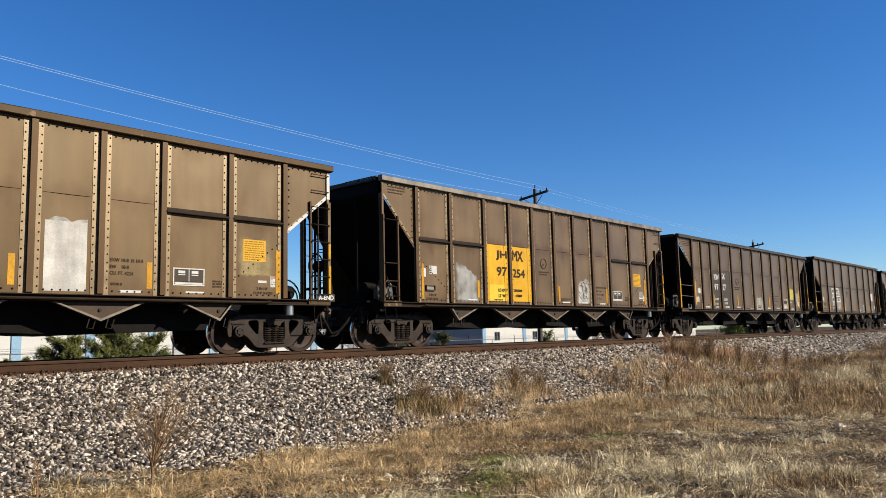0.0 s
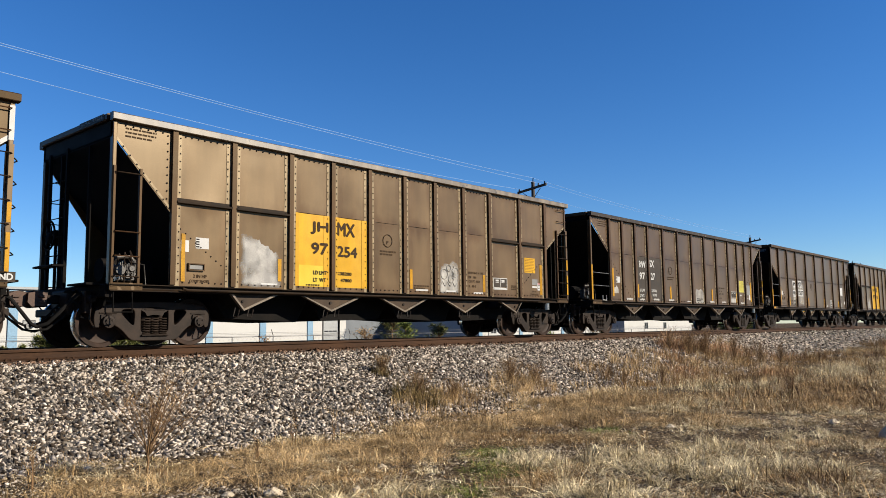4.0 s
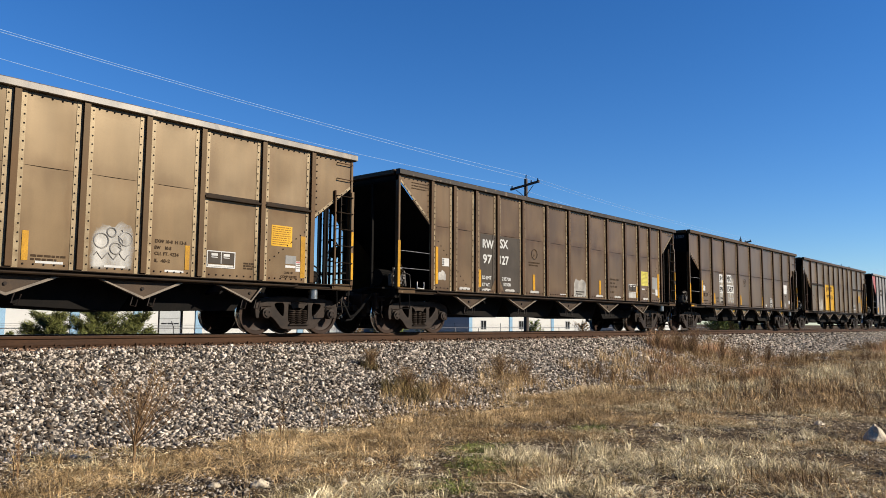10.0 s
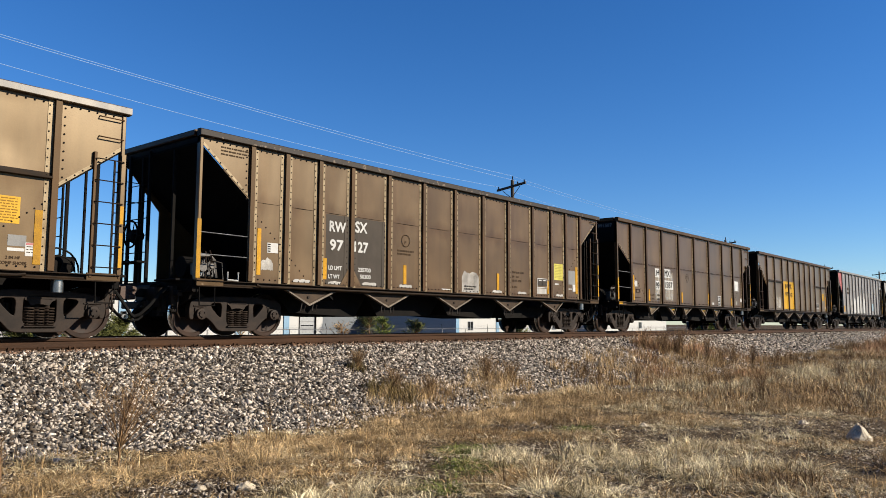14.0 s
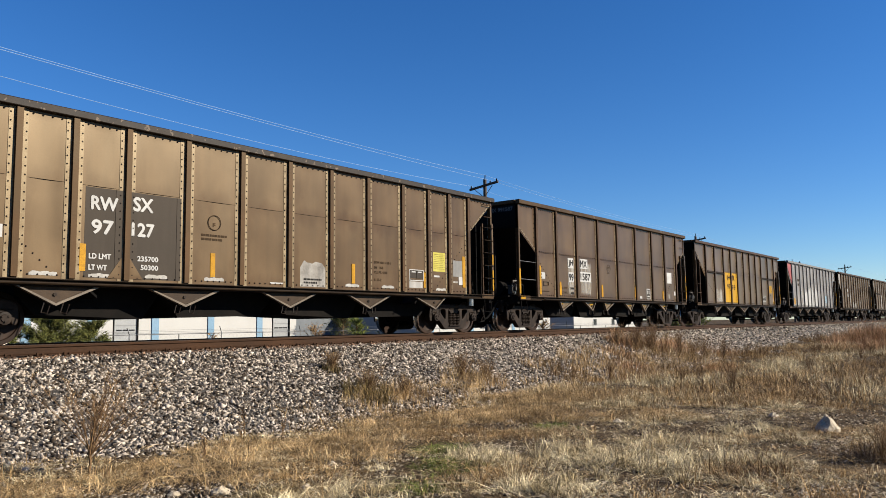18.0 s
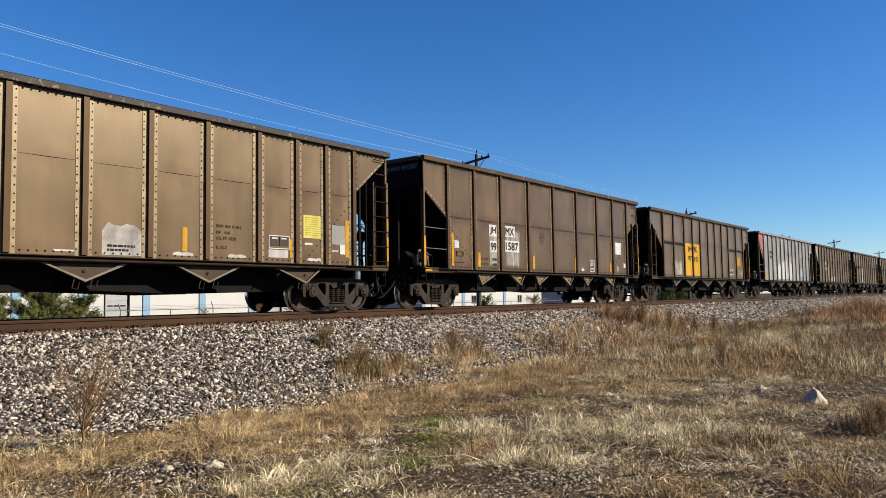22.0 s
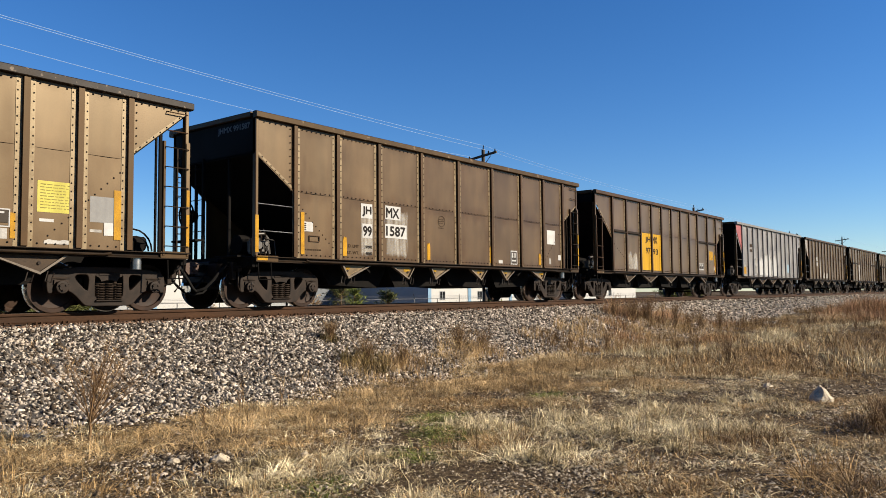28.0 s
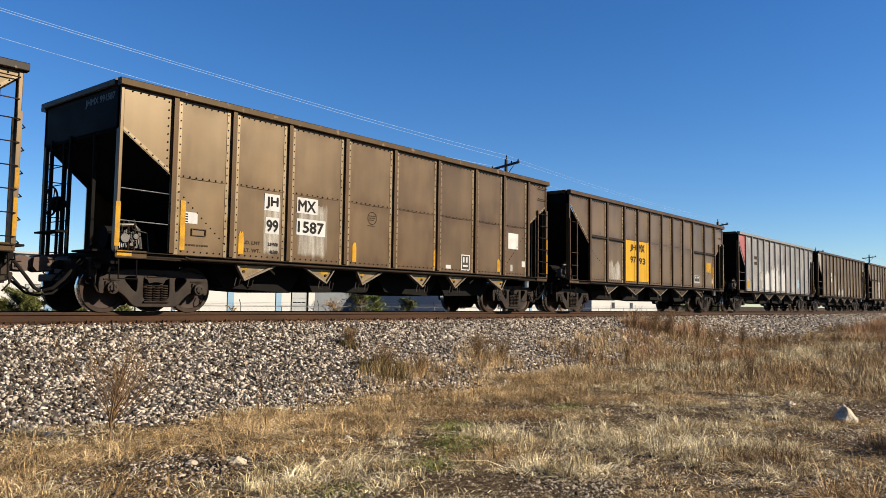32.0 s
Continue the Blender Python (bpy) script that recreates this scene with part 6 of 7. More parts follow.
# patches in the grass, placed to fit the camera's view: x, y, half depth away from the camera, half width across,
# height
GOLD = [(4.45, 7.0, 1.1, 1.0, 0.23), (3.2, 7.4, 0.6, 0.45, 0.22), (6.7, 6.9, 0.9, 0.75, 0.25), (7.9, 7.6, 0.9, 0.8, 0.20), (11.0, 6.9, 1.2, 1.1, 0.29), (9.6, 8.2, 1.1, 1.1, 0.22), (12.0, 5.3, 0.6, 0.9, 0.20), (5.9, 7.8, 0.9, 0.8, 0.20), (2.2, 7.2, 0.7, 0.6, 0.22), (13.6, 7.9, 1.1, 1.4, 0.30)]
PALE = [(4.5, 5.3, 0.7, 0.4, 0.20), (5.1, 5.1, 0.9, 0.7, 0.15), (8.25, 4.5, 0.40, 0.34, 0.34), (8.1, 3.3, 0.7, 1.1, 0.31), (7.3, 5.2, 0.5, 0.4, 0.26), (9.0, 2.7, 0.4, 0.5, 0.24), (6.3, 3.7, 0.5, 0.5, 0.22), (9.6, 4.0, 0.3, 0.4, 0.24), (11.2, 3.2, 0.3, 0.5, 0.18)]
GREEN = [(7.5, 5.9, 0.40, 0.36, 0.19), (5.5, 4.75, 0.32, 0.22, 0.20), (6.6, 5.2, 0.5, 0.3, 0.16), (10.2, 5.9, 0.4, 0.3, 0.12), (4.3, 4.6, 0.4, 0.3, 0.10)]
BROWN = [(6.35, 4.35, 0.4, 0.3, 0.30), (8.0, 2.5, 0.4, 0.5, 0.28), (9.9, 1.55, 0.6, 0.36, 0.36), (5.6, 5.9, 0.7, 0.5, 0.14), (8.7, 6.5, 0.8, 0.5, 0.16), (3.5, 6.1, 0.7, 0.4, 0.14), (6.6, 1.25, 0.7, 0.35, 0.30), (10.9, 9.3, 0.8, 0.6, 0.30)]
BARE = [(4.0, 6.45, 0.80, 0.62), (3.05, 6.45, 0.45, 0.28), (8.3, 5.25, 0.6, 0.45), (5.3, 3.2, 0.5, 0.55), (7.2, 1.4, 1.1, 0.5), (12.9, 3.8, 0.8, 1.0), (10.5, 2.0, 0.8, 0.4), (5.9, 5.6, 0.35, 0.3)]


def inside(x, y, spots):
    """How deep a place lies in the nearest of some patches, and that patch's height."""
    best = (0.0, 0.0)
    for p in spots:
        r0 = math.hypot(p[0], p[1])
        away, across = (x * p[0] + y * p[1]) / r0 - r0, (x * p[1] - y * p[0]) / r0
        best = max(best, (1.25 - math.hypot(away / p[2], across / p[3]), p[-1]))
    return best


def lane(x, y):
    """A strip of dark bare soil through the grass."""
    return 7.7 < x < 14 and abs(0.59 * x + 0.807 * y - 9.48) < 0.42 + 0.25 * noise.noise(Vector((x, y, 4.0)))


def grass_ends(x, y):
    """Where the ballast has no grass."""
    if x < 15:
        return y - (TOE - 0.1) > 0.05 + 0.45 * noise.noise(Vector((x * 0.5, 7.0, 0)))
    return y > 9.1 + 0.6 * noise.noise(Vector((x * 0.25, 2.0, 0))) + 1.6 * max(0, min(1, (x - 19) / 4)) * max(0, min(1, (34 - x) / 8))


def zone(x, y):
    """How thickly the grass stands at a place: height and cover."""
    n = 0.8 * noise.noise(Vector((x * 0.7, y * 0.7, 9.0))) + 0.9 * noise.noise(Vector((x * 2.6, y * 2.6, 3.0)))
    cover, h = min(1.0, 0.36 + 2.0 * n), 0.07 + 0.16 * max(0.0, n + 0.1)
    if grass_ends(x, y):
        return 0, 0
    if lane(x, y):
        cover -= 0.85
    field = x - 12.7 - (5.9 - min(y, 8.5)) * 0.5
    if field > 0:
        cover, h = cover + 0.5, h + max(0, min(0.24, 0.03 + 0.06 * field)) * (0.5 if x < 17 and y > 6.5 else 1)
        h *= 0.9 + 1.1 * noise.noise(Vector((x * 0.45, y * 0.75, 17.0)))
    cover -= 0.9 * max(0, min(1, 1.6 * inside(x, y, BARE)[0]))
    return max(0.05, cover), h


def meadow():
    rs = random.Random(12)
    tan, pale, red, green = [], [], [], []
    for _ in range(23000):
        x, y = rs.uniform(1.2, 15), rs.uniform(0.7, 9.8)
        if math.hypot(x, y) < 4.7 or not 17 < math.degrees(math.atan2(x, y)) < 86:
            continue
        c, h = zone(x, y)
        if c == 0:
            continue
        deep = [inside(x, y, p) for p in (GOLD, PALE, GREEN, BROWN)]
        k = max(range(4), key=lambda i: deep[i][0] + (0.3 if i else 0))
        q, tall = deep[k]
        if q <= 0.05 or rs.random() < (0.15 if k == 2 else 0.25):
            v = noise.noise(Vector((x * 0.6, y * 0.6, 20.0))) + rs.uniform(-0.35, 0.35)
            k, q, tall = (1 if v > 0.05 else 3 if v < -0.16 else 0), 0, h
        if rs.random() > c + min(0.6, 1.2 * q) - 1.1 * max(0, inside(x, y, BARE[:2])[0] - 0.25):
            continue
        tall = (h + (max(h, tall) - h) * min(1, 2.2 * q)) if q else h
        tall *= rs.uniform(0.55, 1.45)
        # some tufts stand, most are bent over
        lean = rs.uniform(0.3, 1.0) if rs.random() < 0.09 else rs.uniform(1.7, 3.6)
        row = (x, y, top(x, y), tall, rs.randint(12, 20) if k == 0 else rs.randint(9, 16), rs.uniform(0.03, 0.12), lean)
        (tan, pale, green, red)[k].append(row)
    for x0, y0, _a, _b, h in PALE:
        for _ in range(7):
            x, y = x0 + rs.gauss(0, 0.8) * _b, y0 + rs.gauss(0, 0.6) * _b
            pale.append((x, y, top(x, y), h * rs.uniform(0.75, 1.15), 55, 0.05, rs.uniform(0.7, 1.3)))
    ftan, fpale, fred = [], [], []
    for _ in range(19000):
        u = rs.random()
        x, y = 13 + 57 * u ** 1.5, rs.uniform(1.2, 12.4)
        if x / max(y, 0.1) > 9 or x - 13 < (5.9 - min(y, 8.5)) * 0.5:
            continue
        c, h = zone(x, y)
        if rs.random() > c:
            continue
        k = noise.noise(Vector((x * 0.25, y * 0.4, 20.0))) + rs.uniform(-0.3, 0.3)
        row = (x, y, top(x, y), h * rs.uniform(0.6, 1.3), rs.randint(9, 17), rs.uniform(0.08, 0.26), rs.uniform(1.8, 3.4) if rs.random() < 0.4 else rs.uniform(0.3, 1.6))
        (fred if k < -0.06 + (0.15 if x > 26 and y > 7.5 else 0) else fpale if k > 0.22 else ftan).append(row)
    # rusty brush: a bank of it far off in the field, and a dense clump beside the ballast
    brush = []
    for _ in range(1500):
        u = rs.random()
        x, y = 36 + 20 * u + rs.uniform(-1, 1), rs.uniform(3.6, 8.8) - 0.8 * (1 - u)
        lump = 0.75 + 0.9 * noise.noise(Vector((x * 0.35, y * 0.35, 40.0)))
        brush.append((x, y, top(x, y), (0.40 + 0.75 * min(1, 2 * u)) * max(0.3, lump) * rs.uniform(0.7, 1.2), 12, 0.28, rs.uniform(0.3, 1.1)))
    for x0, y0, rad, h, n in ((24.6, 11.4, 0.8, 0.75, 60), (26.0, 11.1, 0.9, 0.65, 60), (27.5, 10.7, 1.0, 0.55, 60), (22.8, 10.6, 0.8, 0.5, 40), (21.0, 9.6, 1.0, 0.45, 50), (18.6, 8.6, 0.8, 0.42, 40), (29.5, 9.6, 1.2, 0.5, 50), (23.5, 7.6, 1.0, 0.42, 40)):
        for _ in range(n):
            a_, r_ = rs.uniform(0, 6.28), rad * math.sqrt(rs.random())
            x, y = x0 + r_ * math.cos(a_), y0 + 0.7 * r_ * math.sin(a_)
            brush.append((x, y, top(x, y), h * rs.uniform(0.5, 1.15) * (1.15 - 0.5 * r_ / rad), 11, 0.16, rs.uniform(0.25, 1.0)))
    blades("rusty_brush", brush, "rust_brush", "dense rusty brown dead brush in the field", 21, 0.0055, bends=2)
    olive = []
    for x0, y0, rad, h, n, bunch in ((13.5, 10.05, 0.55, 0.50, 70, tan), (14.2, 9.9, 0.5, 0.42, 50, red), (13.0, 9.7, 0.5, 0.36, 50, tan), (10.2, 9.85, 0.45, 0.46, 70, olive), (11.3, 9.75, 0.5, 0.42, 60, red), (10.9, 9.6, 0.4, 0.36, 40, tan), (9.9, 9.5, 0.5, 0.32, 50, tan), (12.2, 9.5, 0.7, 0.30, 60, tan), (8.6, 9.1, 0.8, 0.22, 60, tan), (10.62, 11.15, 0.20, 0.28, 22, olive), (15.6, 9.2, 0.8, 0.25, 40, ftan), (17.5, 9.9, 1.0, 0.45, 80, fred), (19.5, 10.0, 1.0, 0.5, 80, ftan), (22.0, 10.4, 1.3, 0.5, 70, ftan), (25.0, 11.2, 1.2, 0.6, 50, fred), (25.6, 10.6, 1.4, 0.55, 60, ftan), (28.5, 10.7, 1.5, 0.5, 60, ftan), (44.0, 9.3, 1.0, 0.55, 90, fred), (45.0, 7.9, 1.1, 0.75, 120, fred), (45.0, 6.7, 1.1, 0.95, 130, fred), (46.0, 5.6, 1.2, 1.1, 140, fred), (48.0, 4.6, 1.3, 1.25, 140, fred)):
        for _ in range(n):
            a_, r_ = rs.uniform(0, 6.28), rad * math.sqrt(rs.random())
            x, y = x0 + r_ * math.cos(a_), y0 + r_ * math.sin(a_)
            bunch.append((x, y, top(x, y), h * rs.uniform(0.5, 1.2), rs.randint(8, 14), 0.09, rs.uniform(0.3, 1.2)))
    stalk = []
    for _ in range(1500):
        x, y = rs.uniform(1, 30), rs.uniform(1.5, 10.2)
        c, h = zone(x, y)
        if c > 0.35 and math.hypot(x, y) > 5:
            stalk.append((x, y, top(x, y), rs.uniform(0.18, 0.40) * (1.2 if x > 14 else 1), rs.randint(2, 5), 0.07, 0.22))
    blades("dead_stalks", stalk, "red_grass", "scattered thin brown dead stalks", 9, 0.003, bends=2)
    blades("dry_grass", tan, "dry_grass", "tangled dry golden grass in bent tufts", 1, 0.0023, bends=2)
    blades("straw_grass", pale, "pale_grass", "pale straw-coloured dry grass tufts", 2, 0.0032, bends=2)
    blades("brown_grass", red, "red_grass", "reddish-brown dead weeds and grass", 3, 0.0028, bends=2)
    blades("green_grass", green, "green_grass", "patches of short green grass", 4, 0.0026)
    blades("olive_tufts", olive, "olive_grass", "dark olive tufts growing in the ballast", 16, 0.004)
    blades("field_grass", ftan, "dry_grass", "tall dry tan grass of the field", 11, 0.0042, bends=2)
    blades("pale_field_grass", fpale, "pale_grass", "tall pale dry grass of the field", 12, 0.0042, bends=2)
    blades("brown_field_grass", fred, "red_grass", "tall rusty brown weeds of the field", 13, 0.0042, bends=2)
    lit, mats, dark = [], [], []
    for _ in range(34000):
        x, y = rs.uniform(1.5, 16), rs.uniform(1.0, 9.3)
        if math.hypot(x, y) < 4.7 or x > y * 12 or y > TOE - 0.1:
            continue
        k = 0.7 * noise.noise(Vector((x * 0.7, y * 0.7, 9.0))) + 0.8 * noise.noise(Vector((x * 2.6, y * 2.6, 3.0))) + 0.4 * noise.noise(Vector((x * 4, y * 4, 2.0)))
        if rs.random() > (0.16 + 2.0 * k) * (0.15 if lane(x, y) else 1) or (inside(x, y, BARE)[0] > 0.2 and rs.random() < 0.5):
            continue
        v = rs.random()
        (mats if v < 0.35 else dark if v < 0.6 else lit).append((x, y, top(x, y) + rs.uniform(0.012, 0.05), rs.uniform(0.04, 0.11), 8, 0.16, 3.0))
    blades("straw_litter", lit, "pale_grass", "flattened straw litter on the dirt", 6, 0.0034, bends=2)
    blades("matted_grass", mats, "dry_grass", "matted flattened dry grass on the dirt", 7, 0.0034, bends=2)
    blades("dead_leaf_litter", dark, "red_grass", "dark dead plant litter on the dirt", 8, 0.0030, bends=2)


meadow()
def crumbs(name, count, seed, material, label, size):
    """Bits of stone, bark and soil on the ground, three faces each, more of them in the bare places."""
    rs = np.random.RandomState(seed)
    r, a_ = 4.6 + 9.5 * rs.rand(count) ** 1.5, np.radians(18 + 66 * rs.rand(count))
    x, y = r * np.sin(a_), r * np.cos(a_)
    pick = rs.rand(count)
    keep = np.array([v < TOE + 0.1 and q < 0.45 + 0.8 * max(0, inside(u, v, BARE)[0]) + 0.9 * noise.noise(Vector((u * 1.1, v * 1.1, 14.0 + seed))) for u, v, q in zip(x, y, pick)])
    x, y = x[keep], y[keep]
    n = len(x)
    z = np.array([land(u, v) for u, v in zip(x, y)])
    s_ = size * (0.4 + 1.3 * rs.rand(n) ** 2)
    turn = rs.rand(n, 1) * 6.283 + np.array([[0, 2.1, 4.2]]) + 0.7 * (rs.rand(n, 3) - 0.5)
    long = (0.6 + 0.9 * rs.rand(n, 3)) * s_[:, None]
    ring = np.stack([x[:, None] + long * np.cos(turn), y[:, None] + long * np.sin(turn), (z - 0.004)[:, None] + 0 * turn], -1)
    peak = np.stack([x + 0.4 * s_ * (rs.rand(n) - 0.5), y + 0.4 * s_ * (rs.rand(n) - 0.5), z + s_ * (0.35 + 0.5 * rs.rand(n))], -1)
    v = np.concatenate([ring, peak[:, None]], 1)
    f = np.array([(0, 1, 3), (1, 2, 3), (2, 0, 3)])
    ob = new(name, raw(name, v.reshape(-1, 3), (f[None] + 4 * np.arange(n)[:, None, None]).reshape(-1, 3), material))
    return tagged(ob, label, "litter", kind="stuff")


crumbs("pale_crumbs", 46000, 3, "pale_stone", "pale chips of stone and straw on the soil", 0.016)
crumbs("dark_crumbs", 46000, 4, "dark_stone", "dark crumbs of soil and bark on the ground", 0.016)
in_view = lambda x, y: math.hypot(x, y) > 4.7 and x < y * 14 and not (y > TOE - 0.3 and x < 15)  # noqa: E731
stones("dirt_gravel", 42000, 8, (1.0, 24.0), (0.8, 9.4), 0.022, land, "pale_stone", "small pale gravel strewn over the dirt", thin=lambda x, y, r: in_view(x, y) and r < (0.35 if lane(x, y) else 1) * (0.26 + 0.9 * noise.noise(Vector((x * 0.8, y * 0.8, 31.0))) + 0.75 * max(0, inside(x, y, BARE)[0])), flat=0.55)
stones("dark_gravel", 14000, 9, (1.0, 24.0), (0.8, 9.4), 0.024, land, "dark_stone", "small dark gravel strewn over the dirt", thin=lambda x, y, r: in_view(x, y) and r < 0.45 + (0.5 if lane(x, y) else 0) + 0.9 * noise.noise(Vector((x * 0.6, y * 0.6, 31.0))) + 0.3 * max(0, inside(x, y, BARE)[0]), flat=0.55)


spill = lambda x, y, r: r < 0.75 * inside(x, y, BARE[:2])[0] * (0.6 + 1.2 * noise.noise(Vector((x * 2.2, y * 2.2, 8.0)))) + 0.04  # noqa: E731
stones("spilled_ballast", 2400, 14, (2.4, 5.2), (5.4, 8.4), 0.036, land, "ballast_stone", "pale ballast stones spilled over the dirt", thin=spill, flat=0.5)
stones("dark_spilled_ballast", 2000, 15, (2.4, 5.2), (5.4, 8.4), 0.036, land, "dark_stone", "dark ballast stones spilled over the dirt", thin=spill, flat=0.5)


def weed(x, y, high, stems, seed, label, material="weed_stem", spread=0.35, tips=True, category="weed", bias=(0, 0), fork=0.0):
    """A dead weed: stems that fork into fine twigs with seed heads."""
    rs = random.Random(seed)
    w = thing("dead_weed", label, category, (x, y, top(x, y) - 0.02), "dead weeds by the track")
    g, t = G(), G()
    if fork:
        g.tube([(0, 0, 0), (0.01, -0.005, fork * high * 0.6), (0.0, 0.0, fork * high * 1.2)], 0.016, 6, 0.009)
    for _ in range(stems):
        a_ = rs.uniform(0, 6.28)
        lean = rs.uniform(0.05, spread)
        h = high * rs.uniform(0.6, 1)
        base = Vector((0, 0, fork * high * rs.uniform(0.55, 1.2))) if fork else Vector((rs.uniform(-0.04, 0.04), rs.uniform(-0.04, 0.04), 0))
        tip = base + Vector((math.cos(a_) * lean * h, math.sin(a_) * lean * h, h)) + Vector((bias[0] * h, bias[1] * h, 0))
        mid = base.lerp(tip, 0.5) + Vector((rs.uniform(-1, 1), rs.uniform(-1, 1), 0)) * 0.04 * h - Vector((math.cos(a_), math.sin(a_), 0)) * 0.06 * h
        g.tube([base, mid, tip], 0.006, 4, 0.002)
        for _k in range(9):
            u = rs.uniform(0.3, 1)
            s = (base.lerp(mid, u * 2) if u < 0.5 else mid.lerp(tip, u * 2 - 1))
            b_ = rs.uniform(0, 6.28)
            L = high * rs.uniform(0.10, 0.26)
            e = s + Vector((math.cos(b_) * L * 0.6, math.sin(b_) * L * 0.6, L * 0.8))
            g.tube([s, e], 0.003, 3, 0.0012)
            if tips:
                for _j in range(5):
                    q = s.lerp(e, rs.uniform(0.3, 1.05)) + Vector((rs.uniform(-1, 1), rs.uniform(-1, 1), rs.uniform(-1, 1))) * 0.015
                    r = Vector((rs.uniform(-1, 1), rs.uniform(-1, 1), rs.uniform(-0.3, 1))) * 0.022
                    o = Vector((rs.uniform(-1, 1), rs.uniform(-1, 1), rs.uniform(-1, 1))) * 0.006
                    t.add([q, q + o, q + r], [(0, 1, 2)])
    part("stem", g, material, w)["kind"] = "stuff"
    if tips and t.v:
        part("seed_head", t, "dry_grass" if material != "juniper" else "green_grass", w)["kind"] = "stuff"


weed(4.05, 7.86, 0.86, 30, 1, "tall branching tan dead weed at the foot of the ballast", spread=1.15, bias=(0.10, -0.05), fork=0.30)
weed(5.35, 7.75, 0.35, 3, 92, "thin bare dead stalks", spread=0.15)
weed(6.9, 8.2, 0.42, 2, 93, "thin bare dead stalks", spread=0.12)
weed(6.45, 8.45, 0.50, 3, 2, "thin bare dead stalks", spread=0.15)
weed(3.0, 8.1, 0.45, 4, 3, "thin pale dead stalks", spread=0.2)
weed(2.2, 7.9, 0.5, 4, 4, "thin pale dead stalks", spread=0.2)
weed(10.62, 11.15, 0.40, 44, 5, "small olive-brown bush growing on the ballast", spread=0.7)
weed(10.4, 9.9, 0.55, 30, 6, "low brown dead bush at the foot of the ballast", spread=0.7)
weed(11.2, 9.75, 0.45, 24, 7, "low brown dead bush at the foot of the ballast", spread=0.8)
weed(13.5, 10.1, 0.62, 34, 8, "rusty brown dead bush at the foot of the ballast", spread=0.6)
weed(14.2, 10.0, 0.50, 26, 9, "rusty brown dead bush at the foot of the ballast", spread=0.7)
rs9 = random.Random(77)
for k in range(9):
    weed(23.6 + 0.55 * k + rs9.uniform(-0.3, 0.3), 11.5 - 0.25 * k + rs9.uniform(-0.5, 0.4), rs9.uniform(0.7, 1.05), 22, 20 + k, "tall twiggy grey-brown dead weed on the bank", spread=0.55)
for k in range(26):
    x = 17 + 34 * rs9.random() ** 1.3
    weed(x, rs9.uniform(5.0, 9.6), rs9.uniform(0.35, 0.62), 12, 40 + k, "tall dry weed in the grass", spread=0.45)
for k in range(5):
    weed(9.5 + 0.28 * k, 1.52 + rs9.uniform(-0.22, 0.22), rs9.uniform(0.25, 0.42), 16, 80 + k, "small dark dead weed on bare dirt", spread=0.6)


def rock(x, y, sx, sy, sz, seed):
    rs = random.Random(seed)
    bm = bmesh.new()
    bmesh.ops.create_icosphere(bm, subdivisions=3, radius=1)
    for v in bm.verts:
        c = v.co.copy()
        k = 1 + 0.25 * noise.noise(c * 1.5 + Vector((seed, 0, 0))) + 0.07 * noise.noise(c * 4)
        taper = 1 - 0.62 * max(0, c.z)
        v.co = Vector((c.x * sx * k * taper, c.y * sy * k * taper, (c.z + 0.35) * sz * k))
    me = bpy.data.meshes.new("rock")
    bm.to_mesh(me)
    bm.free()
    me.materials.append(MATS["limestone"])
    ob = new("rock", me)
    ob.matrix_basis = pose(x, y, land(x, y), 0, 0, rs.uniform(0, 360))
    return tagged(ob, "pale limestone boulder lying on the dirt", "rock")


rock(11.55, 2.42, 0.16, 0.15, 0.175, 6)
for x, y, s in ((10.2, 6.7, 0.07), (4.4, 6.1, 0.09), (4.1, 6.4, 0.06), (5.0, 5.6, 0.07), (8.9, 2.5, 0.05), (11.1, 5.3, 0.08), (12.6, 3.4, 0.10), (6.0, 6.3, 0.05)):
    o = rock(x, y, s, s * 0.8, s * 0.55, int(x * 10))
    tagged(o, "small pale stone lying on the dirt", "rock")


def shrub(x, y, high, wide, seed, label, category="bush", material="juniper", n=2600, leaf=0.07):
    """An evergreen bush: trunk, limbs, and sprays of short needles with gaps between."""
    rs = random.Random(seed)
    t = thing("shrub", label, category, (x, y, land(x, y) - 0.05), "bushes by the fence")
    part("trunk", G().tube([(0, 0, 0), (0.05, 0.02, high * 0.35), (0.02, 0, high * 0.8)], 0.07, 7, 0.02), "weed_stem", t)
    limbs, g, boughs = G(), G(), []
    for _ in range(int(22 * wide)):
        a_, z0 = rs.uniform(0, 6.28), rs.uniform(0.05, 0.75) * high
        L = wide * 0.55 * (1.05 - 0.75 * z0 / high) * rs.uniform(0.6, 1.15)
        e = Vector((math.cos(a_) * L, math.sin(a_) * L, min(high * 1.12, z0 + L * rs.uniform(0.3, 1.0))))
        s = Vector((0.02, 0, z0))
        limbs.tube([s, s.lerp(e, 0.5) + Vector((0, 0, -0.04)), e], 0.02, 4, 0.006)
        boughs.append((s, e))
    for _ in range(n):
        s, e = rs.choice(boughs)
        q = s.lerp(e, rs.uniform(0.25, 1.12)) + Vector((rs.gauss(0, 1), rs.gauss(0, 1), rs.gauss(0, 1))) * 0.06 * high / 2
        d = (e - s).normalized() * 0.6 + Vector((rs.uniform(-1, 1), rs.uniform(-1, 1), rs.uniform(-0.2, 1)))
        d = d.normalized() * leaf * rs.uniform(0.9, 2.6)
        o = d.orthogonal().normalized() * leaf * 0.20
        g.add([q - o, q + o, q + d], [(0, 1, 2)])
    part("limb", limbs, "weed_stem", t)
    part("crown", g, material, t)
    return t


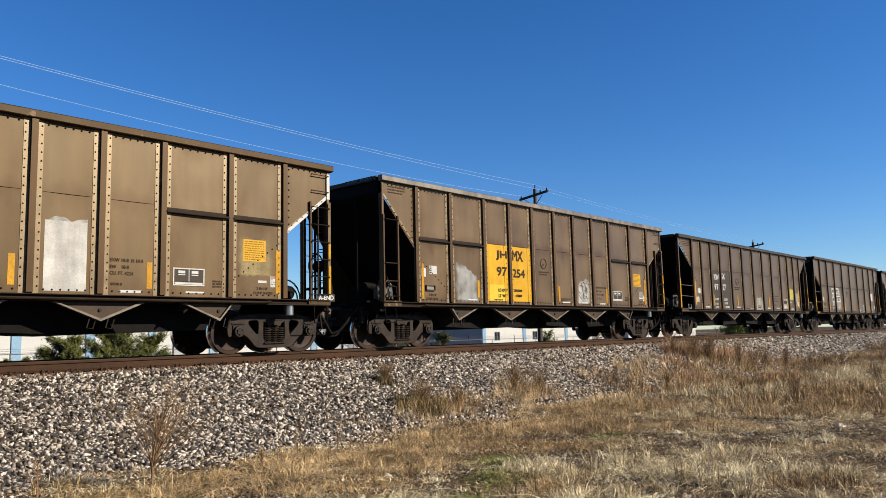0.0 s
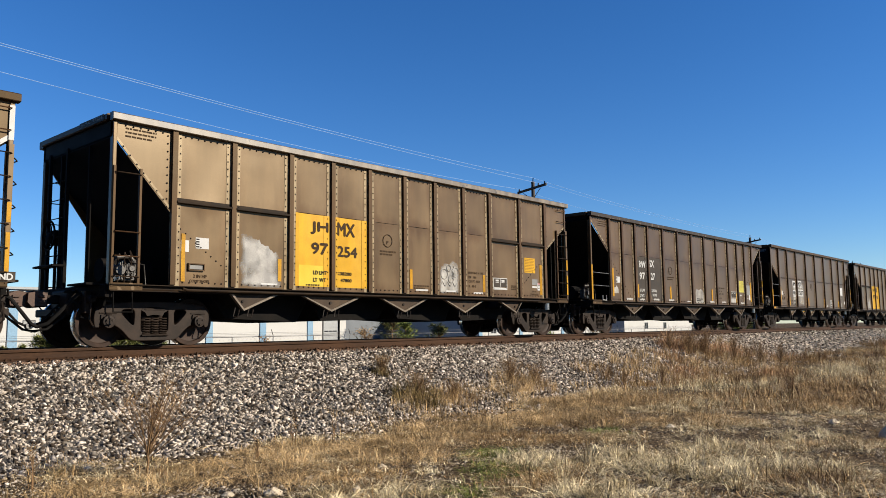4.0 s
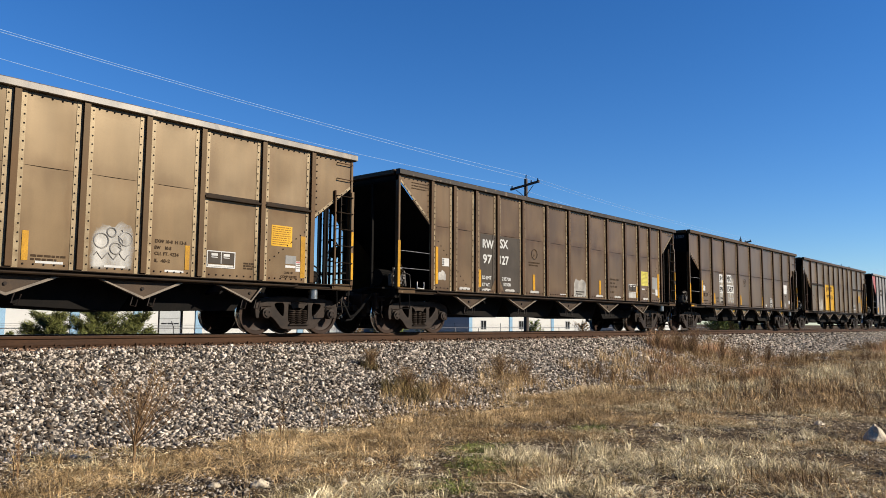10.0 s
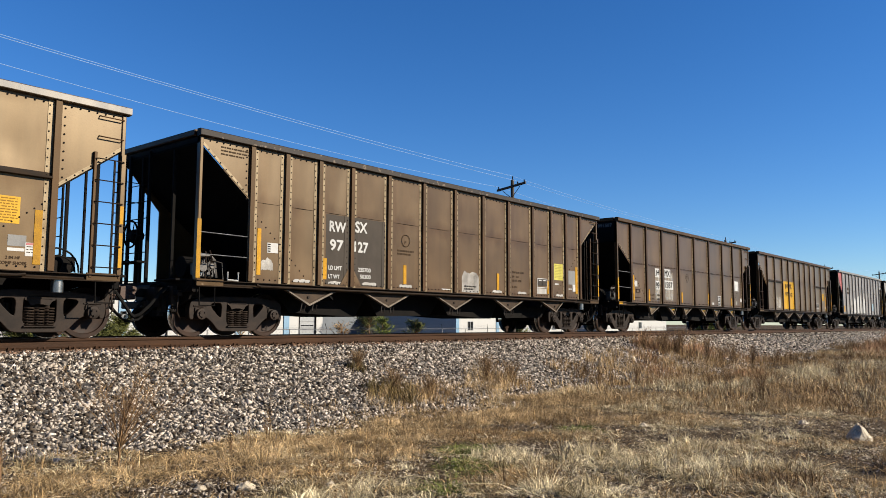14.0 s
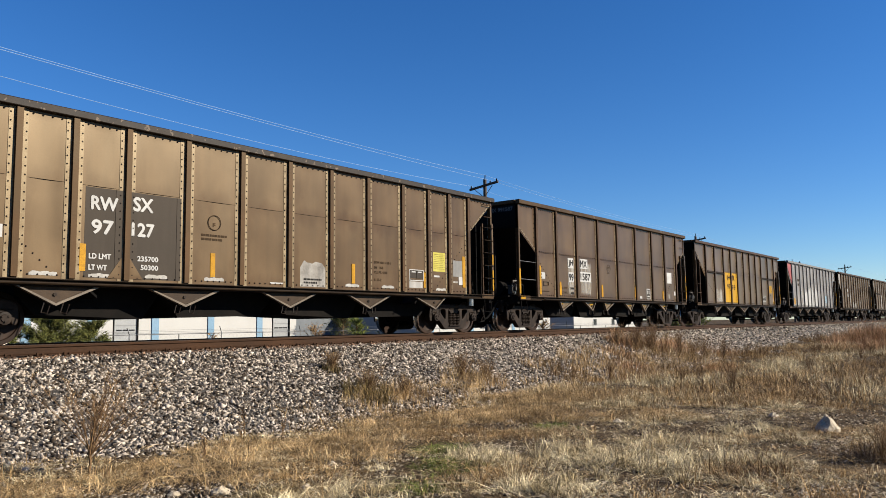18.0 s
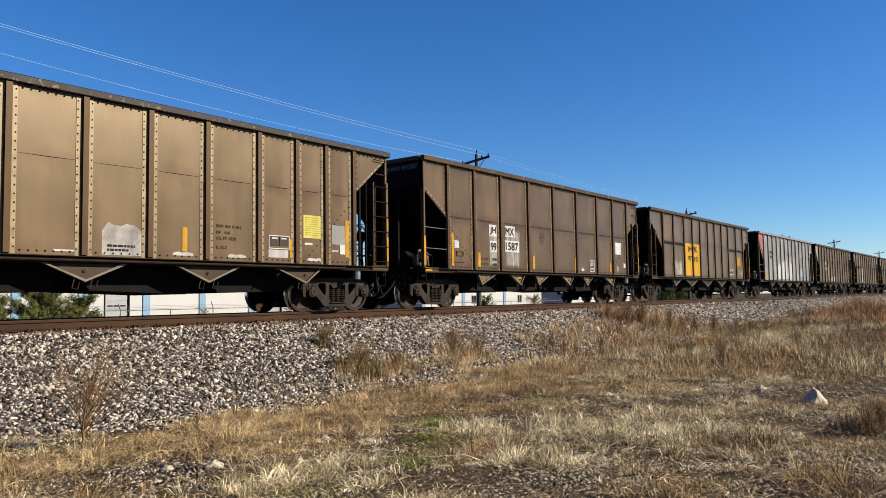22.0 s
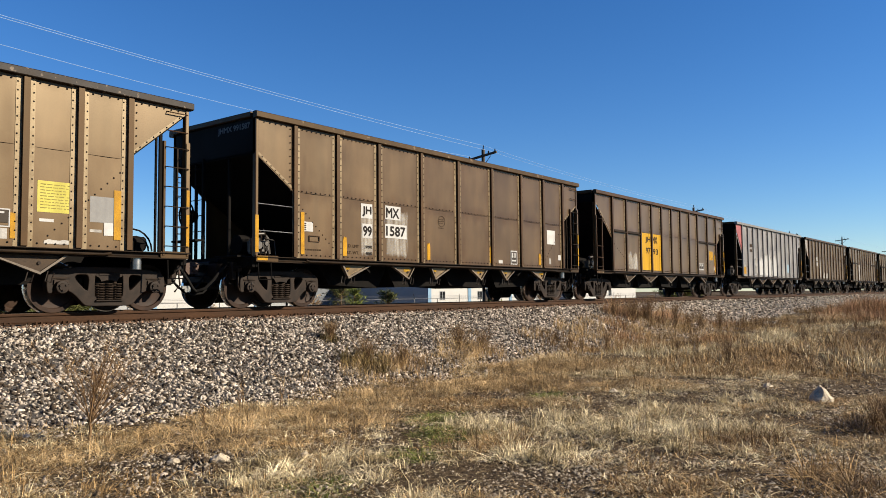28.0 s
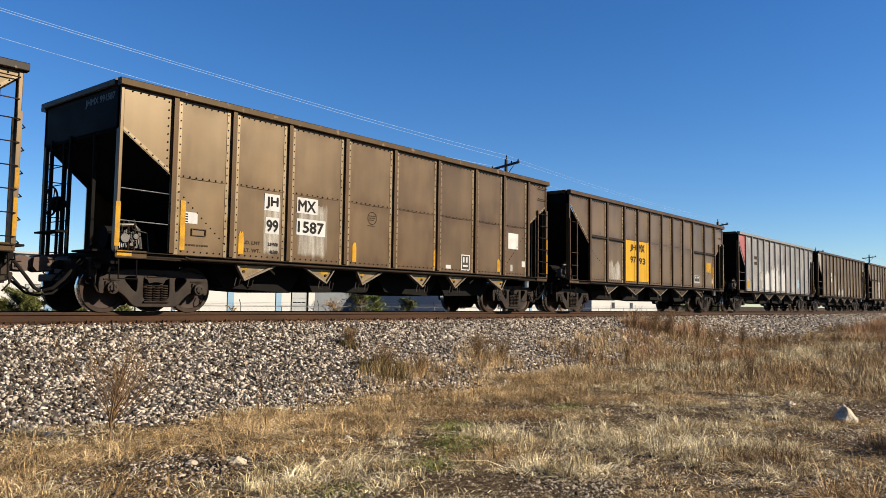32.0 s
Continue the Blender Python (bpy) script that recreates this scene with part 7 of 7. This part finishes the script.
shrub(11.1, 28.2, 2.1, 1.7, 1, "dark green juniper bush by the fence", n=12480, leaf=0.085)
shrub(12.75, 28.0, 2.45, 1.8, 2, "dark green juniper bush by the fence", n=13440, leaf=0.085)
shrub(14.3, 28.1, 2.05, 1.6, 3, "dark green juniper bush by the fence", n=9120, leaf=0.085)
shrub(9.7, 28.4, 1.05, 1.0, 4, "dark green juniper bush by the fence", n=5760, leaf=0.085)
shrub(39.0, 38.5, 1.9, 1.4, 5, "olive green bush behind the railway", material="green_grass", n=1500, leaf=0.14)
shrub(42.5, 38.5, 1.7, 1.5, 6, "dark bush behind the railway", n=1500, leaf=0.14)
shrub(46.0, 47.0, 3.4, 3.0, 7, "dark leafless-looking tree beside the warehouse", "tree", n=2600, leaf=0.16)
shrub(34.6, 38.0, 1.6, 1.5, 8, "thin brownish bush by the fence", material="red_grass", n=420, leaf=0.12)
shrub(26.3, 37.5, 1.2, 1.2, 9, "thin brownish bush by the fence", material="red_grass", n=260, leaf=0.10)
shrub(56.5, 38.5, 1.6, 1.5, 10, "green bush by the fence", material="green_grass", n=1200, leaf=0.14)
shrub(64.0, 38.0, 1.4, 2.2, 11, "thin brown bush by the fence", material="red_grass", n=700, leaf=0.13)
for k in range(5):
    shrub(82 + 5.2 * k, 34 + rs9.uniform(-2, 3), rs9.uniform(1.9, 2.6), 3.0, 30 + k, "green bush far behind the railway", n=1300, leaf=0.2, material="juniper" if k % 2 else "green_grass")


def motions():
    """The train rolls to the left, ever slower; wheels turn with it."""
    for k, (car, cx) in enumerate(CARS):
        # the first three cars are shifted late on, to fit the camera's view
        view_shift = np.interp([t for t, _ in TRAIN], [0, 24, 28, 30, 32], [0, 0, -0.12, -0.17, -0.14]) if k < 3 else np.zeros(len(TRAIN))
        walk(car, [(t, pose(cx + s + float(e), TRACK, 0)) for (t, s), e in zip(TRAIN, view_shift)])
    times = [k * 0.4 for k in range(81)]
    way = np.interp(times, [t for t, _ in TRAIN], [s for _, s in TRAIN])
    for ws, x in WHEELSETS:
        walk(ws, [(t, pose(x, 0, 0.457, 0, math.degrees(s / 0.457), 0)) for t, s in zip(times, way)])


motions()
